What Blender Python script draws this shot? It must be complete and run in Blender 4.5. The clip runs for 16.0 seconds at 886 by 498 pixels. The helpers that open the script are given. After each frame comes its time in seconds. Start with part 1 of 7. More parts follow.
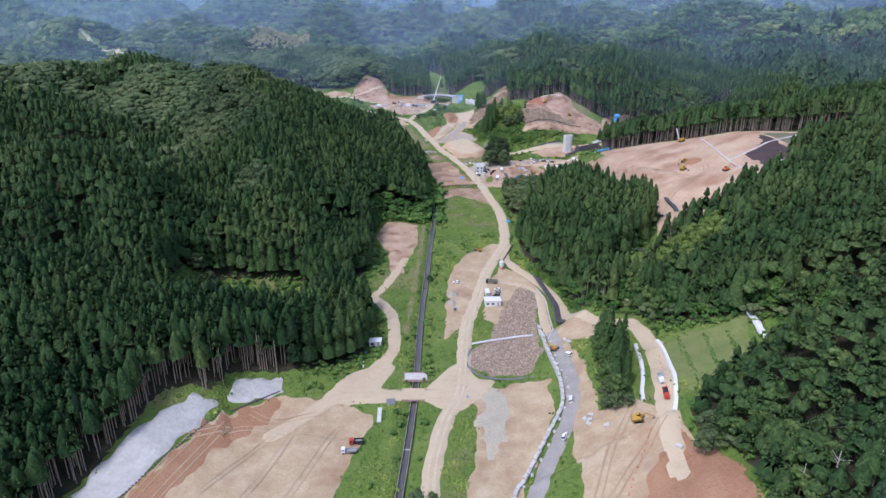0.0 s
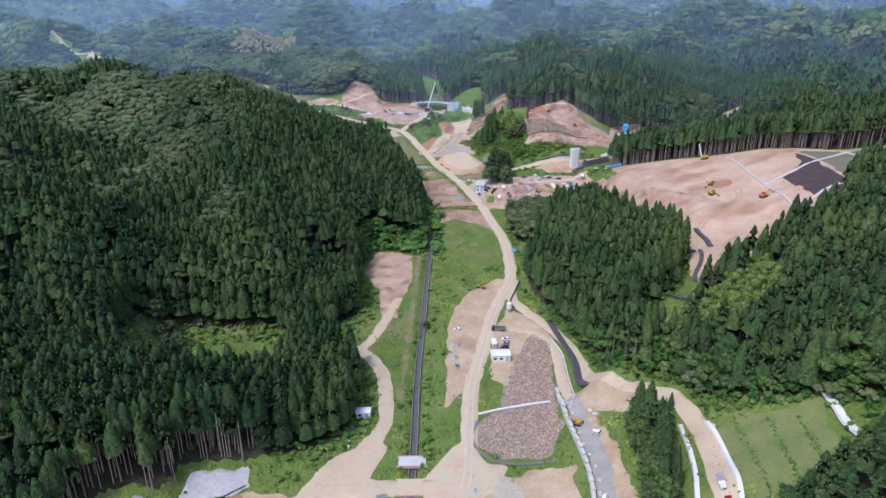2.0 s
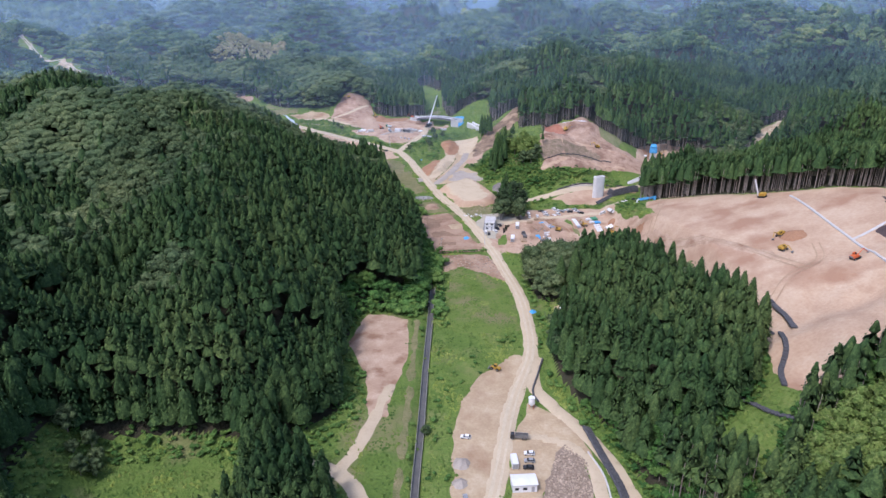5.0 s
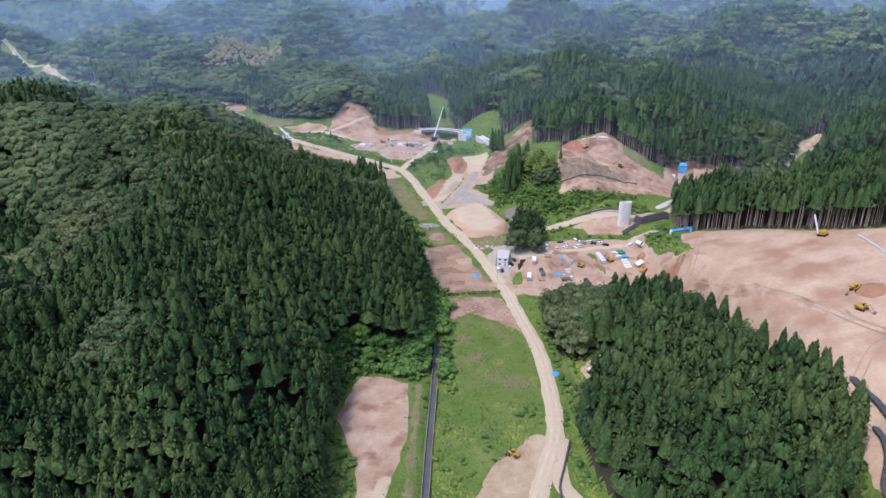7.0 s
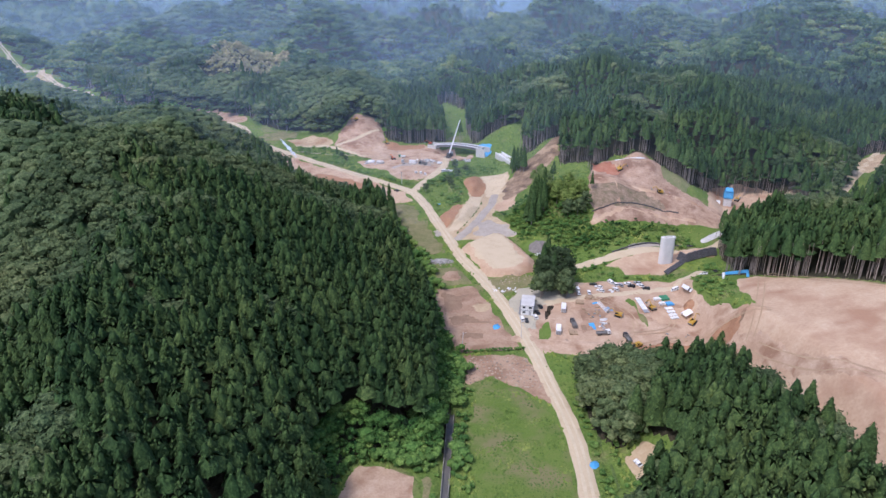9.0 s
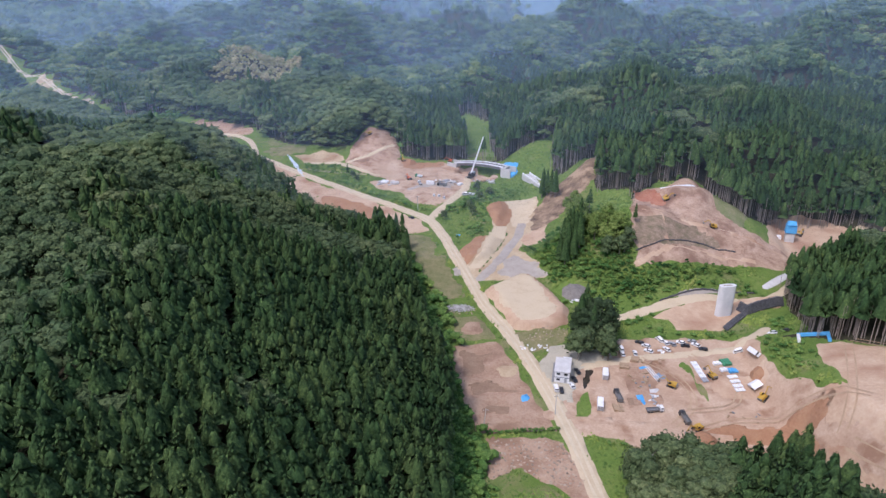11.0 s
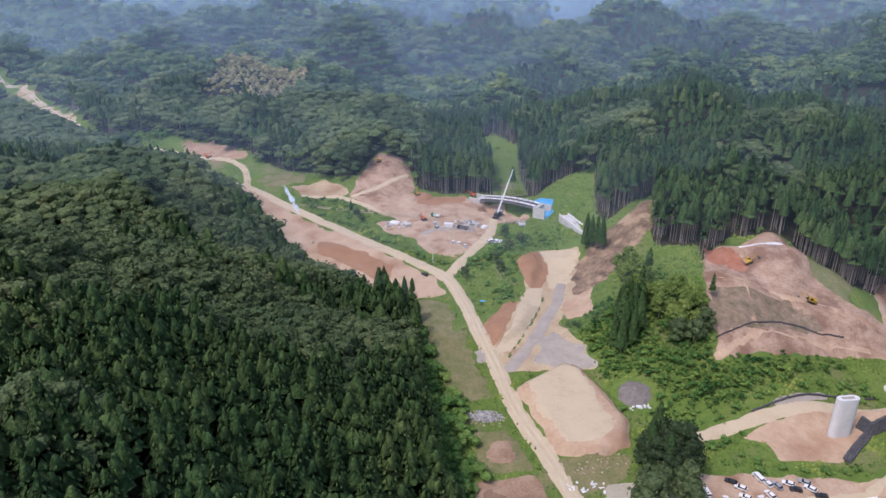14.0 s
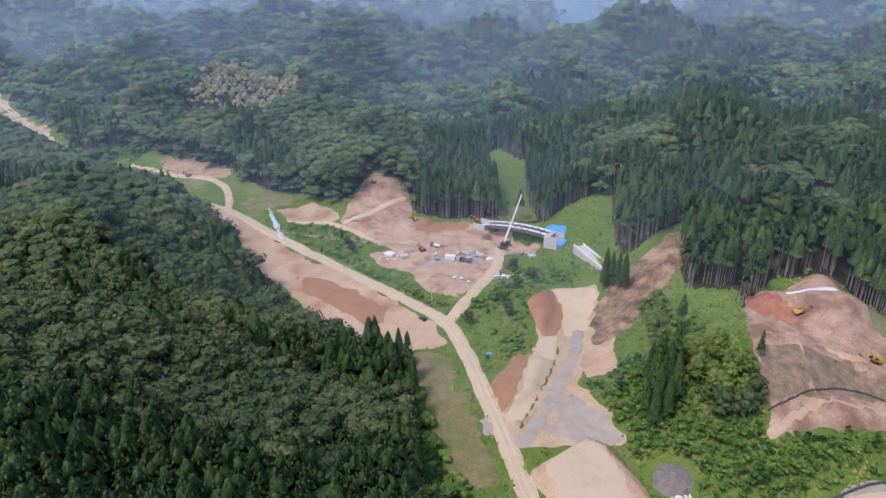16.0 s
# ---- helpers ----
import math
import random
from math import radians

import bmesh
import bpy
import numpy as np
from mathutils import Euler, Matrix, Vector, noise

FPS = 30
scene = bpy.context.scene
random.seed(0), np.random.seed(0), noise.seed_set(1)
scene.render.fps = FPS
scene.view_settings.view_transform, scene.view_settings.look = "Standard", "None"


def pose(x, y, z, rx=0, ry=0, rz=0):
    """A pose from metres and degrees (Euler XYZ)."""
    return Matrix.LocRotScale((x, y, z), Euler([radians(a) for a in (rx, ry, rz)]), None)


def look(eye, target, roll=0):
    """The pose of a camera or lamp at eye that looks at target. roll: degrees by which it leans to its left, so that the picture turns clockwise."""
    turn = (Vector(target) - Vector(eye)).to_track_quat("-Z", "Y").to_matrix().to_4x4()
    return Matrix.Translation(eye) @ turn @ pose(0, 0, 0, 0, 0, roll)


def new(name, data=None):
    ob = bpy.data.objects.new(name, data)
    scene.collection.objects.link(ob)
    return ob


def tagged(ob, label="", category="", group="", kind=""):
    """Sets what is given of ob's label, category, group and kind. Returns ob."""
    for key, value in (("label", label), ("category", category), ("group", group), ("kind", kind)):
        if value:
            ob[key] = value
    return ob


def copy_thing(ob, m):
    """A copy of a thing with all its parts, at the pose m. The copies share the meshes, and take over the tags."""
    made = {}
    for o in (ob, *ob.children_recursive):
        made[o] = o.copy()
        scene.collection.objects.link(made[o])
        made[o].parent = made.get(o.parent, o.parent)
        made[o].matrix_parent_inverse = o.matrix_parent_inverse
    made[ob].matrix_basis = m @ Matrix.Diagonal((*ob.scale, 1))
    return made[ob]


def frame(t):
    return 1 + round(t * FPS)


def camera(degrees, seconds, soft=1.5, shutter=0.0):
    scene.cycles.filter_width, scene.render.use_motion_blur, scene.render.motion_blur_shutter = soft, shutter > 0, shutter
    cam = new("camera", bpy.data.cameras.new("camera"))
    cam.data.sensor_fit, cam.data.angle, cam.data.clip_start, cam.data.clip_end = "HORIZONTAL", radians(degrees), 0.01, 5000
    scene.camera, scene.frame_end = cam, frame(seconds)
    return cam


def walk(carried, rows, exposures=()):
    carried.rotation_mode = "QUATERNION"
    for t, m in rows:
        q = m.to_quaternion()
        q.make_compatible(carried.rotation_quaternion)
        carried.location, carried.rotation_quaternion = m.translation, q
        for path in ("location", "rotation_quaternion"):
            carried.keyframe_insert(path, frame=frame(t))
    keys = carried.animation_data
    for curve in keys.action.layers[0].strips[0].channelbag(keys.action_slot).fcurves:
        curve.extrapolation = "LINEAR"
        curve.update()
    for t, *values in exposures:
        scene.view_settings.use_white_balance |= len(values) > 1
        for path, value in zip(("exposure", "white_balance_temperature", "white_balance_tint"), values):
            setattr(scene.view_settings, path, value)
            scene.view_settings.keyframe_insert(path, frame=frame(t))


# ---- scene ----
cam = camera(66.6, 16.0, soft=1.5)
METRES, EYE, TILT, LEAN, TURN = 400.0, 140.0, -22.5, 0.0, 0.0
ROWS = [
    (0.0, 0.0, 0.0, 0.0, 0.0, -0.0, 0.0),
    (0.5, -0.0034, 0.0289, 0.0119, -0.4, -0.05, 0.16),
    (1.0, -0.0053, 0.0589, 0.0243, -0.64, -0.09, 0.25),
    (1.5, -0.0064, 0.087, 0.036, -0.64, -0.11, 0.24),
    (2.0, -0.0071, 0.1171, 0.0485, -0.64, -0.12, 0.26),
    (2.5, -0.0073, 0.1469, 0.061, -0.61, -0.12, 0.26),
    (3.0, -0.0074, 0.1751, 0.0728, -0.6, -0.15, 0.26),
    (3.5, -0.0077, 0.2032, 0.0844, -0.59, -0.17, 0.25),
    (4.0, -0.0074, 0.2322, 0.096, -0.54, -0.18, 0.23),
    (6.5, -0.0065, 0.38, 0.157, -0.27, -0.18, 0.16),
    (7.0, -0.0067, 0.4098, 0.1694, 0.01, -0.19, 0.04),
    (7.5, -0.0066, 0.4397, 0.1818, 0.26, -0.2, -0.06),
    (8.0, -0.0067, 0.4697, 0.1943, 0.47, -0.21, -0.15),
    (8.5, -0.0069, 0.4994, 0.2068, 0.8, -0.21, -0.29),
    (9.0, -0.0072, 0.5294, 0.2192, 1.29, -0.21, -0.51),
    (11.5, -0.0125, 0.6771, 0.2808, 3.28, -0.26, -1.44),
    (12.0, -0.0144, 0.7069, 0.293, 3.65, -0.27, -1.57),
    (12.5, -0.0163, 0.7365, 0.3052, 4.16, -0.28, -1.79),
    (13.0, -0.0184, 0.7662, 0.3173, 4.2, -0.28, -1.8),
    (13.5, -0.0208, 0.7958, 0.3296, 4.28, -0.28, -1.86),
    (14.0, -0.023, 0.8263, 0.3424, 4.66, -0.29, -2.02),
    (14.5, -0.0252, 0.8558, 0.3549, 4.98, -0.31, -2.17),
    (15.0, -0.0281, 0.8852, 0.3671, 4.98, -0.26, -2.18),
    (15.5, -0.0302, 0.9093, 0.3771, 5.0, -0.21, -2.17),
    (16.0, -0.0312, 0.9229, 0.3824, 4.79, -0.18, -2.09),
]
walk(cam, [(t, pose(0, 0, EYE, TILT, LEAN, TURN) @ pose(METRES * x, METRES * y, METRES * z, 90 + pitch, roll, yaw)) for t, x, y, z, yaw, pitch, roll in ROWS],
     exposures=((0.0, 0.38, 5640, 19), (4.0, 0.46, 5700, 21), (8.0, 0.47, 5820, 21), (12.0, 0.35, 5970, 21), (16.0, 0.28, 6220, 22)))
# daylight: hazy, half-overcast sky, sun from behind on the left
SUN_ELEVATION, SUN_AZIMUTH = 58.0, 222.0      # degrees; azimuth clockwise from +y
world = bpy.data.worlds.new("sky")
scene.world = world
world.use_nodes = True
sky = world.node_tree.nodes.new("ShaderNodeTexSky")
sky.sky_type, sky.sun_disc = "NISHITA", False
sky.sun_elevation, sky.sun_rotation = radians(SUN_ELEVATION), radians(SUN_AZIMUTH)
sky.dust_density, sky.altitude = 3.0, 200.0
world.node_tree.nodes["Background"].inputs["Strength"].default_value = 0.15
world.node_tree.links.new(sky.outputs["Color"], world.node_tree.nodes["Background"].inputs["Color"])
sun = new("sun", bpy.data.lights.new("sun", "SUN"))
sun.data.energy, sun.data.angle, sun.data.color = 1.55, radians(9.0), (1.0, 0.96, 0.90)
_a, _e = radians(SUN_AZIMUTH), radians(SUN_ELEVATION)
sun.matrix_world = look((math.sin(_a) * math.cos(_e) * 500, math.cos(_a) * math.cos(_e) * 500, math.sin(_e) * 500), (0, 0, 0))
# ---------------------------------------------------------------- materials
def material(name, colours, size=1.0, rough=0.9, bump=0.3, fine=8.0, metal=0.0, tint=0.0, island=0.0, specular=0.25, spread=0.5, bump_size=None, stain=None, stain_size=40.0, stain_edge=(0.5, 0.65)):
    """A surface that mixes the given colours by noise at two sizes (metres), with relief, and tints of its own per piece."""
    m = bpy.data.materials.new(name)
    m.use_nodes = True
    n, l = m.node_tree.nodes, m.node_tree.links
    out = n["Principled BSDF"]
    out.inputs["Roughness"].default_value, out.inputs["Metallic"].default_value = rough, metal
    out.inputs["Specular IOR Level"].default_value = specular
    place = n.new("ShaderNodeNewGeometry")
    broad, grain = n.new("ShaderNodeTexNoise"), n.new("ShaderNodeTexNoise")
    broad.inputs["Scale"].default_value, broad.inputs["Detail"].default_value = 1.0 / size, 5.0
    broad.inputs["Roughness"].default_value = 0.65
    grain.inputs["Scale"].default_value, grain.inputs["Detail"].default_value = fine / size, 3.0
    for t in (broad, grain):
        l.new(place.outputs["Position"], t.inputs["Vector"])
    mix = n.new("ShaderNodeMath")
    mix.operation, mix.inputs[1].default_value = "MULTIPLY_ADD", 0.35
    l.new(grain.outputs["Fac"], mix.inputs[0])
    shift = n.new("ShaderNodeMath")
    shift.operation, shift.inputs[1].default_value = "MULTIPLY_ADD", 0.75
    l.new(broad.outputs["Fac"], shift.inputs[0])
    shift.inputs[2].default_value = -0.05
    l.new(shift.outputs[0], mix.inputs[2])
    ramp = n.new("ShaderNodeValToRGB")
    e = ramp.color_ramp.elements
    lo, hi = 0.5 - spread * 0.35, 0.5 + spread * 0.35
    e[0].position, e[1].position = lo, hi
    e[0].color, e[1].color = (*colours[0], 1), (*colours[-1], 1)
    for i, c in enumerate(colours[1:-1], 1):
        k = e.new(lo + (hi - lo) * i / (len(colours) - 1))
        k.color = (*c, 1)
    l.new(mix.outputs[0], ramp.inputs["Fac"])
    colour = ramp.outputs["Color"]
    if stain:
        big = n.new("ShaderNodeTexNoise")
        big.inputs["Scale"].default_value, big.inputs["Detail"].default_value = 1.0 / stain_size, 6.0
        l.new(place.outputs["Position"], big.inputs["Vector"])
        edge = n.new("ShaderNodeMapRange")
        edge.inputs["From Min"].default_value, edge.inputs["From Max"].default_value = stain_edge
        l.new(big.outputs["Fac"], edge.inputs["Value"])
        over = n.new("ShaderNodeMix")
        over.data_type = "RGBA"
        l.new(edge.outputs[0], over.inputs["Factor"])
        l.new(colour, over.inputs["A"])
        over.inputs["B"].default_value = (*stain, 1)
        colour = over.outputs["Result"]
    if tint or island:
        hsv = n.new("ShaderNodeHueSaturation")
        l.new(colour, hsv.inputs["Color"])
        if tint:
            own = n.new("ShaderNodeAttribute")
            own.attribute_name = "tint"
            hue, val = n.new("ShaderNodeMath"), n.new("ShaderNodeMath")
            hue.operation = val.operation = "MULTIPLY_ADD"
            hue.inputs[1].default_value, hue.inputs[2].default_value = -0.05 * tint, 0.5
            val.inputs[1].default_value, val.inputs[2].default_value = 0.75 * tint, 1.0
            l.new(own.outputs["Fac"], hue.inputs[0])
            l.new(own.outputs["Fac"], val.inputs[0])
            l.new(hue.outputs[0], hsv.inputs["Hue"])
            last = val.outputs[0]
            if island:
                more = n.new("ShaderNodeMath")
                more.operation, more.inputs[1].default_value = "MULTIPLY_ADD", island
                l.new(place.outputs["Random Per Island"], more.inputs[0])
                l.new(last, more.inputs[2])
                last = more.outputs[0]
            l.new(last, hsv.inputs["Value"])
        else:
            more = n.new("ShaderNodeMath")
            more.operation, more.inputs[1].default_value, more.inputs[2].default_value = "MULTIPLY_ADD", island, 1 - island / 2
            l.new(place.outputs["Random Per Island"], more.inputs[0])
            l.new(more.outputs[0], hsv.inputs["Value"])
        colour = hsv.outputs["Color"]
    l.new(colour, out.inputs["Base Color"])
    if bump:
        relief = n.new("ShaderNodeBump")
        relief.inputs["Strength"].default_value, relief.inputs["Distance"].default_value = bump, (bump_size or size / fine)
        l.new(grain.outputs["Fac"], relief.inputs["Height"])
        l.new(relief.outputs["Normal"], out.inputs["Normal"])
    return m


M_GRASS = material("grass", ((0.066, 0.125, 0.022), (0.125, 0.195, 0.038), (0.22, 0.25, 0.075)), 14, 0.95, 0.9, 12, spread=0.9, stain=(0.27, 0.22, 0.12), stain_size=24, stain_edge=(0.56, 0.76))
M_DIRT = material("dirt", ((0.34, 0.24, 0.144), (0.46, 0.35, 0.217), (0.56, 0.46, 0.313)), 9, 0.95, 0.25, 10, spread=0.7, stain=(0.30, 0.18, 0.104), stain_size=22, stain_edge=(0.55, 0.72))
M_ROAD = material("packed_road", ((0.42, 0.32, 0.200), (0.54, 0.44, 0.296), (0.58, 0.48, 0.331)), 6, 0.92, 0.3, 10, spread=0.9)
M_RED = material("red_soil", ((0.26, 0.13, 0.070), (0.36, 0.20, 0.113), (0.42, 0.27, 0.157)), 9, 0.95, 0.6, 10, spread=0.9)
M_PEACH = material("graded_soil", ((0.38, 0.24, 0.15), (0.50, 0.355, 0.235), (0.59, 0.46, 0.325)), 16, 0.95, 0.35, 14, spread=0.75, stain=(0.37, 0.22, 0.137), stain_size=19, stain_edge=(0.52, 0.68))
M_CUT = material("cut_soil", ((0.22, 0.135, 0.09), (0.42, 0.285, 0.195), (0.55, 0.41, 0.30)), 5, 0.95, 0.7, 6, spread=0.65, stain=(0.25, 0.15, 0.10), stain_size=11, stain_edge=(0.52, 0.64), bump_size=1.0)
M_GRAVEL = material("gravel", ((0.27, 0.235, 0.19), (0.38, 0.335, 0.28), (0.46, 0.41, 0.35)), 4, 0.95, 0.4, 8, spread=0.9)
M_ASPHALT = material("grey_haul_road", ((0.28, 0.26, 0.23), (0.40, 0.37, 0.33)), 7, 0.9, 0.3, 10)
M_ROCK = material("quarry_rock", ((0.28, 0.215, 0.155), (0.42, 0.335, 0.25)), 2, 0.9, 0.4, 4, island=0.7)
M_CONCRETE = material("concrete", ((0.47, 0.455, 0.425), (0.61, 0.595, 0.565)), 3, 0.85, 0.15, 6)
M_PALE = material("pale_concrete", ((0.60, 0.595, 0.575), (0.72, 0.71, 0.69)), 3, 0.85, 0.1, 6)
M_TARP = material("grey_sheet", ((0.40, 0.39, 0.365), (0.53, 0.52, 0.49)), 5, 0.6, 0.5, 4, specular=0.3, bump_size=0.6)
M_LINING = material("weathered_lining", ((0.24, 0.23, 0.19), (0.38, 0.36, 0.31)), 2, 0.9, 0.3, 5)
M_WATER = material("dark_water", ((0.085, 0.082, 0.07), (0.14, 0.132, 0.115)), 5, 0.3, 0.1, 5, specular=0.5)
M_BARK = material("bark", ((0.20, 0.16, 0.13), (0.36, 0.31, 0.26)), 0.6, 0.95, 0.3, 4, tint=0.6)
M_CONIFER = material("cedar_needles", ((0.015, 0.034, 0.010), (0.035, 0.071, 0.020), (0.078, 0.126, 0.036)), 1.1, 0.85, 0.7, 2.2, tint=0.8, island=0.35, spread=0.5, bump_size=0.5)
M_LEAF = material("broad_leaves", ((0.024, 0.040, 0.015), (0.056, 0.086, 0.033), (0.118, 0.148, 0.063)), 1.0, 0.9, 0.7, 2.2, tint=0.8, island=0.4, spread=0.45, bump_size=0.4)
M_FRESH = material("fresh_leaves", ((0.026, 0.052, 0.015), (0.056, 0.104, 0.028), (0.11, 0.165, 0.048)), 1.2, 0.9, 1.0, 2.2, tint=0.8, island=0.35, spread=0.45, bump_size=0.7)
# Far woods; the needles' extra blue puts distance haze into the colour.
M_FAR_LEAF = material("far_leaves", ((0.024, 0.052, 0.016), (0.054, 0.100, 0.032), (0.125, 0.155, 0.055)), 3.0, 0.9, 1.0, 2.0, tint=0.8, island=0.3, spread=0.45, bump_size=1.5)
M_FAR_CONIFER = material("far_needles", ((0.014, 0.036, 0.018), (0.034, 0.070, 0.034), (0.07, 0.11, 0.052)), 3.0, 0.9, 1.0, 2.0, tint=0.8, island=0.2, spread=0.45, bump_size=1.5)
M_BAMBOO = material("bamboo_leaves", ((0.045, 0.085, 0.016), (0.105, 0.155, 0.034), (0.18, 0.22, 0.068)), 1.2, 0.9, 0.9, 2.4, spread=0.5, tint=0.8, island=0.4, bump_size=0.4)
M_TAN_BAMBOO = material("tan_bamboo", ((0.10, 0.11, 0.04), (0.22, 0.20, 0.09), (0.32, 0.27, 0.15)), 4, 0.9, 0.9, 3, spread=0.6, tint=0.8, island=0.5, bump_size=0.5)
M_TUFT = material("weeds", ((0.066, 0.125, 0.024), (0.125, 0.195, 0.042), (0.22, 0.25, 0.085)), 9, 0.95, 0.5, 6, tint=0.7, spread=0.8)
M_WHITE = material("white_paint", ((0.70, 0.70, 0.69), (0.80, 0.80, 0.79)), 2, 0.5, 0.05, 6, specular=0.4)
M_GREYP = material("silver_paint", ((0.34, 0.35, 0.36), (0.42, 0.43, 0.44)), 2, 0.4, 0.03, 6, specular=0.5, metal=0.3)
M_BLACK = material("black_paint", ((0.02, 0.02, 0.022), (0.04, 0.04, 0.042)), 2, 0.35, 0.03, 6, specular=0.5)
M_YELLOW = material("machine_yellow", ((0.40, 0.24, 0.03), (0.52, 0.32, 0.06)), 1.5, 0.5, 0.05, 6)
M_ORANGE = material("machine_orange", ((0.52, 0.10, 0.03), (0.62, 0.16, 0.05)), 1.5, 0.5, 0.05, 6)
M_REDP = material("red_paint", ((0.42, 0.04, 0.03), (0.5, 0.07, 0.05)), 1.5, 0.45, 0.03, 6)
M_GREENP = material("green_paint", ((0.05, 0.20, 0.10), (0.08, 0.28, 0.15)), 1.5, 0.45, 0.03, 6)
M_NAVY = material("dark_blue_paint", ((0.02, 0.05, 0.09), (0.03, 0.08, 0.14)), 1.5, 0.4, 0.03, 6)
M_BLUE = material("blue_sheet", ((0.06, 0.28, 0.55), (0.12, 0.42, 0.72)), 2.5, 0.5, 0.6, 3, bump_size=0.4)
M_TYRE = material("rubber", ((0.02, 0.02, 0.02), (0.035, 0.035, 0.035)), 0.5, 0.85, 0.2, 4)
M_GLASS = material("dark_glass", ((0.015, 0.02, 0.025), (0.03, 0.035, 0.04)), 1, 0.08, 0.0, 4, specular=0.6)
M_STEEL = material("steel", ((0.20, 0.20, 0.20), (0.30, 0.30, 0.29)), 1, 0.5, 0.1, 5, metal=0.5)
M_BAGS = material("black_bags", ((0.05, 0.05, 0.055), (0.12, 0.12, 0.125)), 0.8, 0.7, 0.5, 4, island=0.5)
M_WOOD = material("sawn_wood", ((0.30, 0.21, 0.13), (0.42, 0.31, 0.20)), 1, 0.85, 0.2, 6, island=0.3)
M_PINK = material("painted_girder", ((0.42, 0.27, 0.24), (0.50, 0.34, 0.30)), 2, 0.7, 0.1, 5)
M_PALE_BARK = material("pale_dead_wood", ((0.38, 0.34, 0.30), (0.52, 0.48, 0.44)), 0.5, 0.9, 0.3, 4)
M_BUSH = material("bush_leaves", ((0.034, 0.076, 0.016), (0.075, 0.145, 0.030), (0.14, 0.215, 0.055)), 1.0, 0.92, 0.9, 2.4, spread=0.5, tint=0.8, island=0.4, bump_size=0.3)
# ---------------------------------------------------------------- the lie of the land
FLOOR_Y = (0, 230, 400, 450, 520, 560, 610, 680, 740, 900)
FLOOR_Z = (-11, -10, -8.5, -7, -1, 1.5, 4, 7, 11, 18)


def floor_z(y):
    """Height of the valley floor, which climbs upstream."""
    return np.interp(y, FLOOR_Y, FLOOR_Z)


# crests of the hills: (x, y, ground height), and the fall of their flanks
RIDGES = (
    (((-420, 190, 60), (-230, 222, 34), (-150, 222, 24), (-116, 222, 13), (-90, 236, 6), (-66, 240, -1)), 0.45),
    (((-66, 326, -4), (-82, 340, 15), (-94, 372, 29), (-106, 405, 38), (-112, 440, 44), (-112, 470, 47), (-106, 500, 27), (-114, 540, 19), (-150, 600, 29), (-228, 702, 35), (-265, 722, 25), (-330, 752, 20), (-430, 790, 30)), 0.57, 0.85),
    (((-134, 496, 51), (-150, 508, 60), (-186, 520, 56), (-215, 535, 51), (-250, 566, 56), (-300, 566, 52), (-360, 540, 62)), 0.46),
    (((-118, 352, 10), (-150, 395, 17), (-191, 425, 26), (-250, 450, 38), (-340, 500, 60), (-300, 600, 56), (-275, 650, 50)), 0.45),
    (((-130, 322, 20), (-148, 314, 31), (-162, 320, 38), (-190, 322, 42), (-250, 330, 52), (-360, 350, 66)), 0.62),
    (((-205, 590, 42), (-208, 640, 43), (-215, 690, 38)), 0.4),
    (((230, 40, 85), (215, 200, 80), (190, 290, 62), (185, 340, 50)), 0.48),
    (((92, 316, 11), (82, 342, 14), (90, 372, 14), (90, 406, 12), (74, 426, 4), (62, 446, -5)), 0.55),
    (((72, 604, 28), (90, 625, 31), (108, 632, 31), (112, 700, 40), (130, 760, 48), (120, 800, 50)), 0.55),
    (((78, 640, 28), (78, 676, 34), (64, 730, 30), (45, 755, 28), (70, 800, 42), (120, 810, 50)), 0.55),
    (((112, 690, 38), (160, 690, 36), (184, 735, 48), (150, 765, 50), (142, 795, 51)), 0.7),
    (((142, 795, 51), (90, 850, 46), (62, 870, 44), (-10, 890, 24)), 0.45),
    (((200, 672, 22), (230, 700, 26), (184, 735, 46)), 0.45),
    (((-85, 765, 27), (-95, 800, 36), (-110, 860, 38), (-170, 920, 48), (-212, 1025, 52)), 0.5),
    (((-187, 836, 36), (-225, 848, 32), (-258, 880, 44), (-210, 928, 58), (-262, 918, 59), (-362, 964, 58), (-436, 952, 46), (-520, 1000, 70)), 0.5),
    (((-304, 894, 39), (-330, 930, 46)), 0.5),
    (((150, 760, 44), (210, 880, 38), (300, 850, 24), (318, 792, 20)), 0.35),
    (((0, 985, 36), (35, 1090, 43), (60, 1260, 72)), 0.4),
    (((120, 810, 50), (140, 960, 50), (190, 1080, 46), (270, 1210, 80)), 0.45),
    (((-420, 1130, 66), (-330, 1260, 92), (-120, 1420, 110)), 0.4),
    (((295, 955, 49), (330, 1040, 56), (470, 1220, 96)), 0.4),
    (((-700, 1150, 90), (-520, 1500, 120)), 0.4),
    (((360, 440, 74), (310, 520, 44), (262, 572, 18)), 0.4),
    (((330, 640, 30), (380, 720, 44), (420, 890, 36), (460, 960, 60)), 0.4),
)
# the flat valley floor and the clearing, from whose edges the hills rise
FLATS = (((-31, 268), (-36, 286), (-54, 303), (-38, 330), (-42, 372), (-37, 404), (-18, 408), (-3, 412), (-5, 470), (-16, 511), (-28, 553), (-34, 572), (-44, 592), (-62, 610), (-30, 640), (0, 600), (10, 520), (45, 466), (43, 440), (42, 385), (43, 352), (48, 332), (57, 316), (61, 284), (45, 260), (0, 240)),
         ((-112, 306), (-94, 312), (-73, 312), (-60, 302), (-62, 282), (-70, 268), (-90, 264), (-106, 270)),
         ((152, 598), (160, 636), (186, 652), (205, 640), (186, 612), (166, 592)))
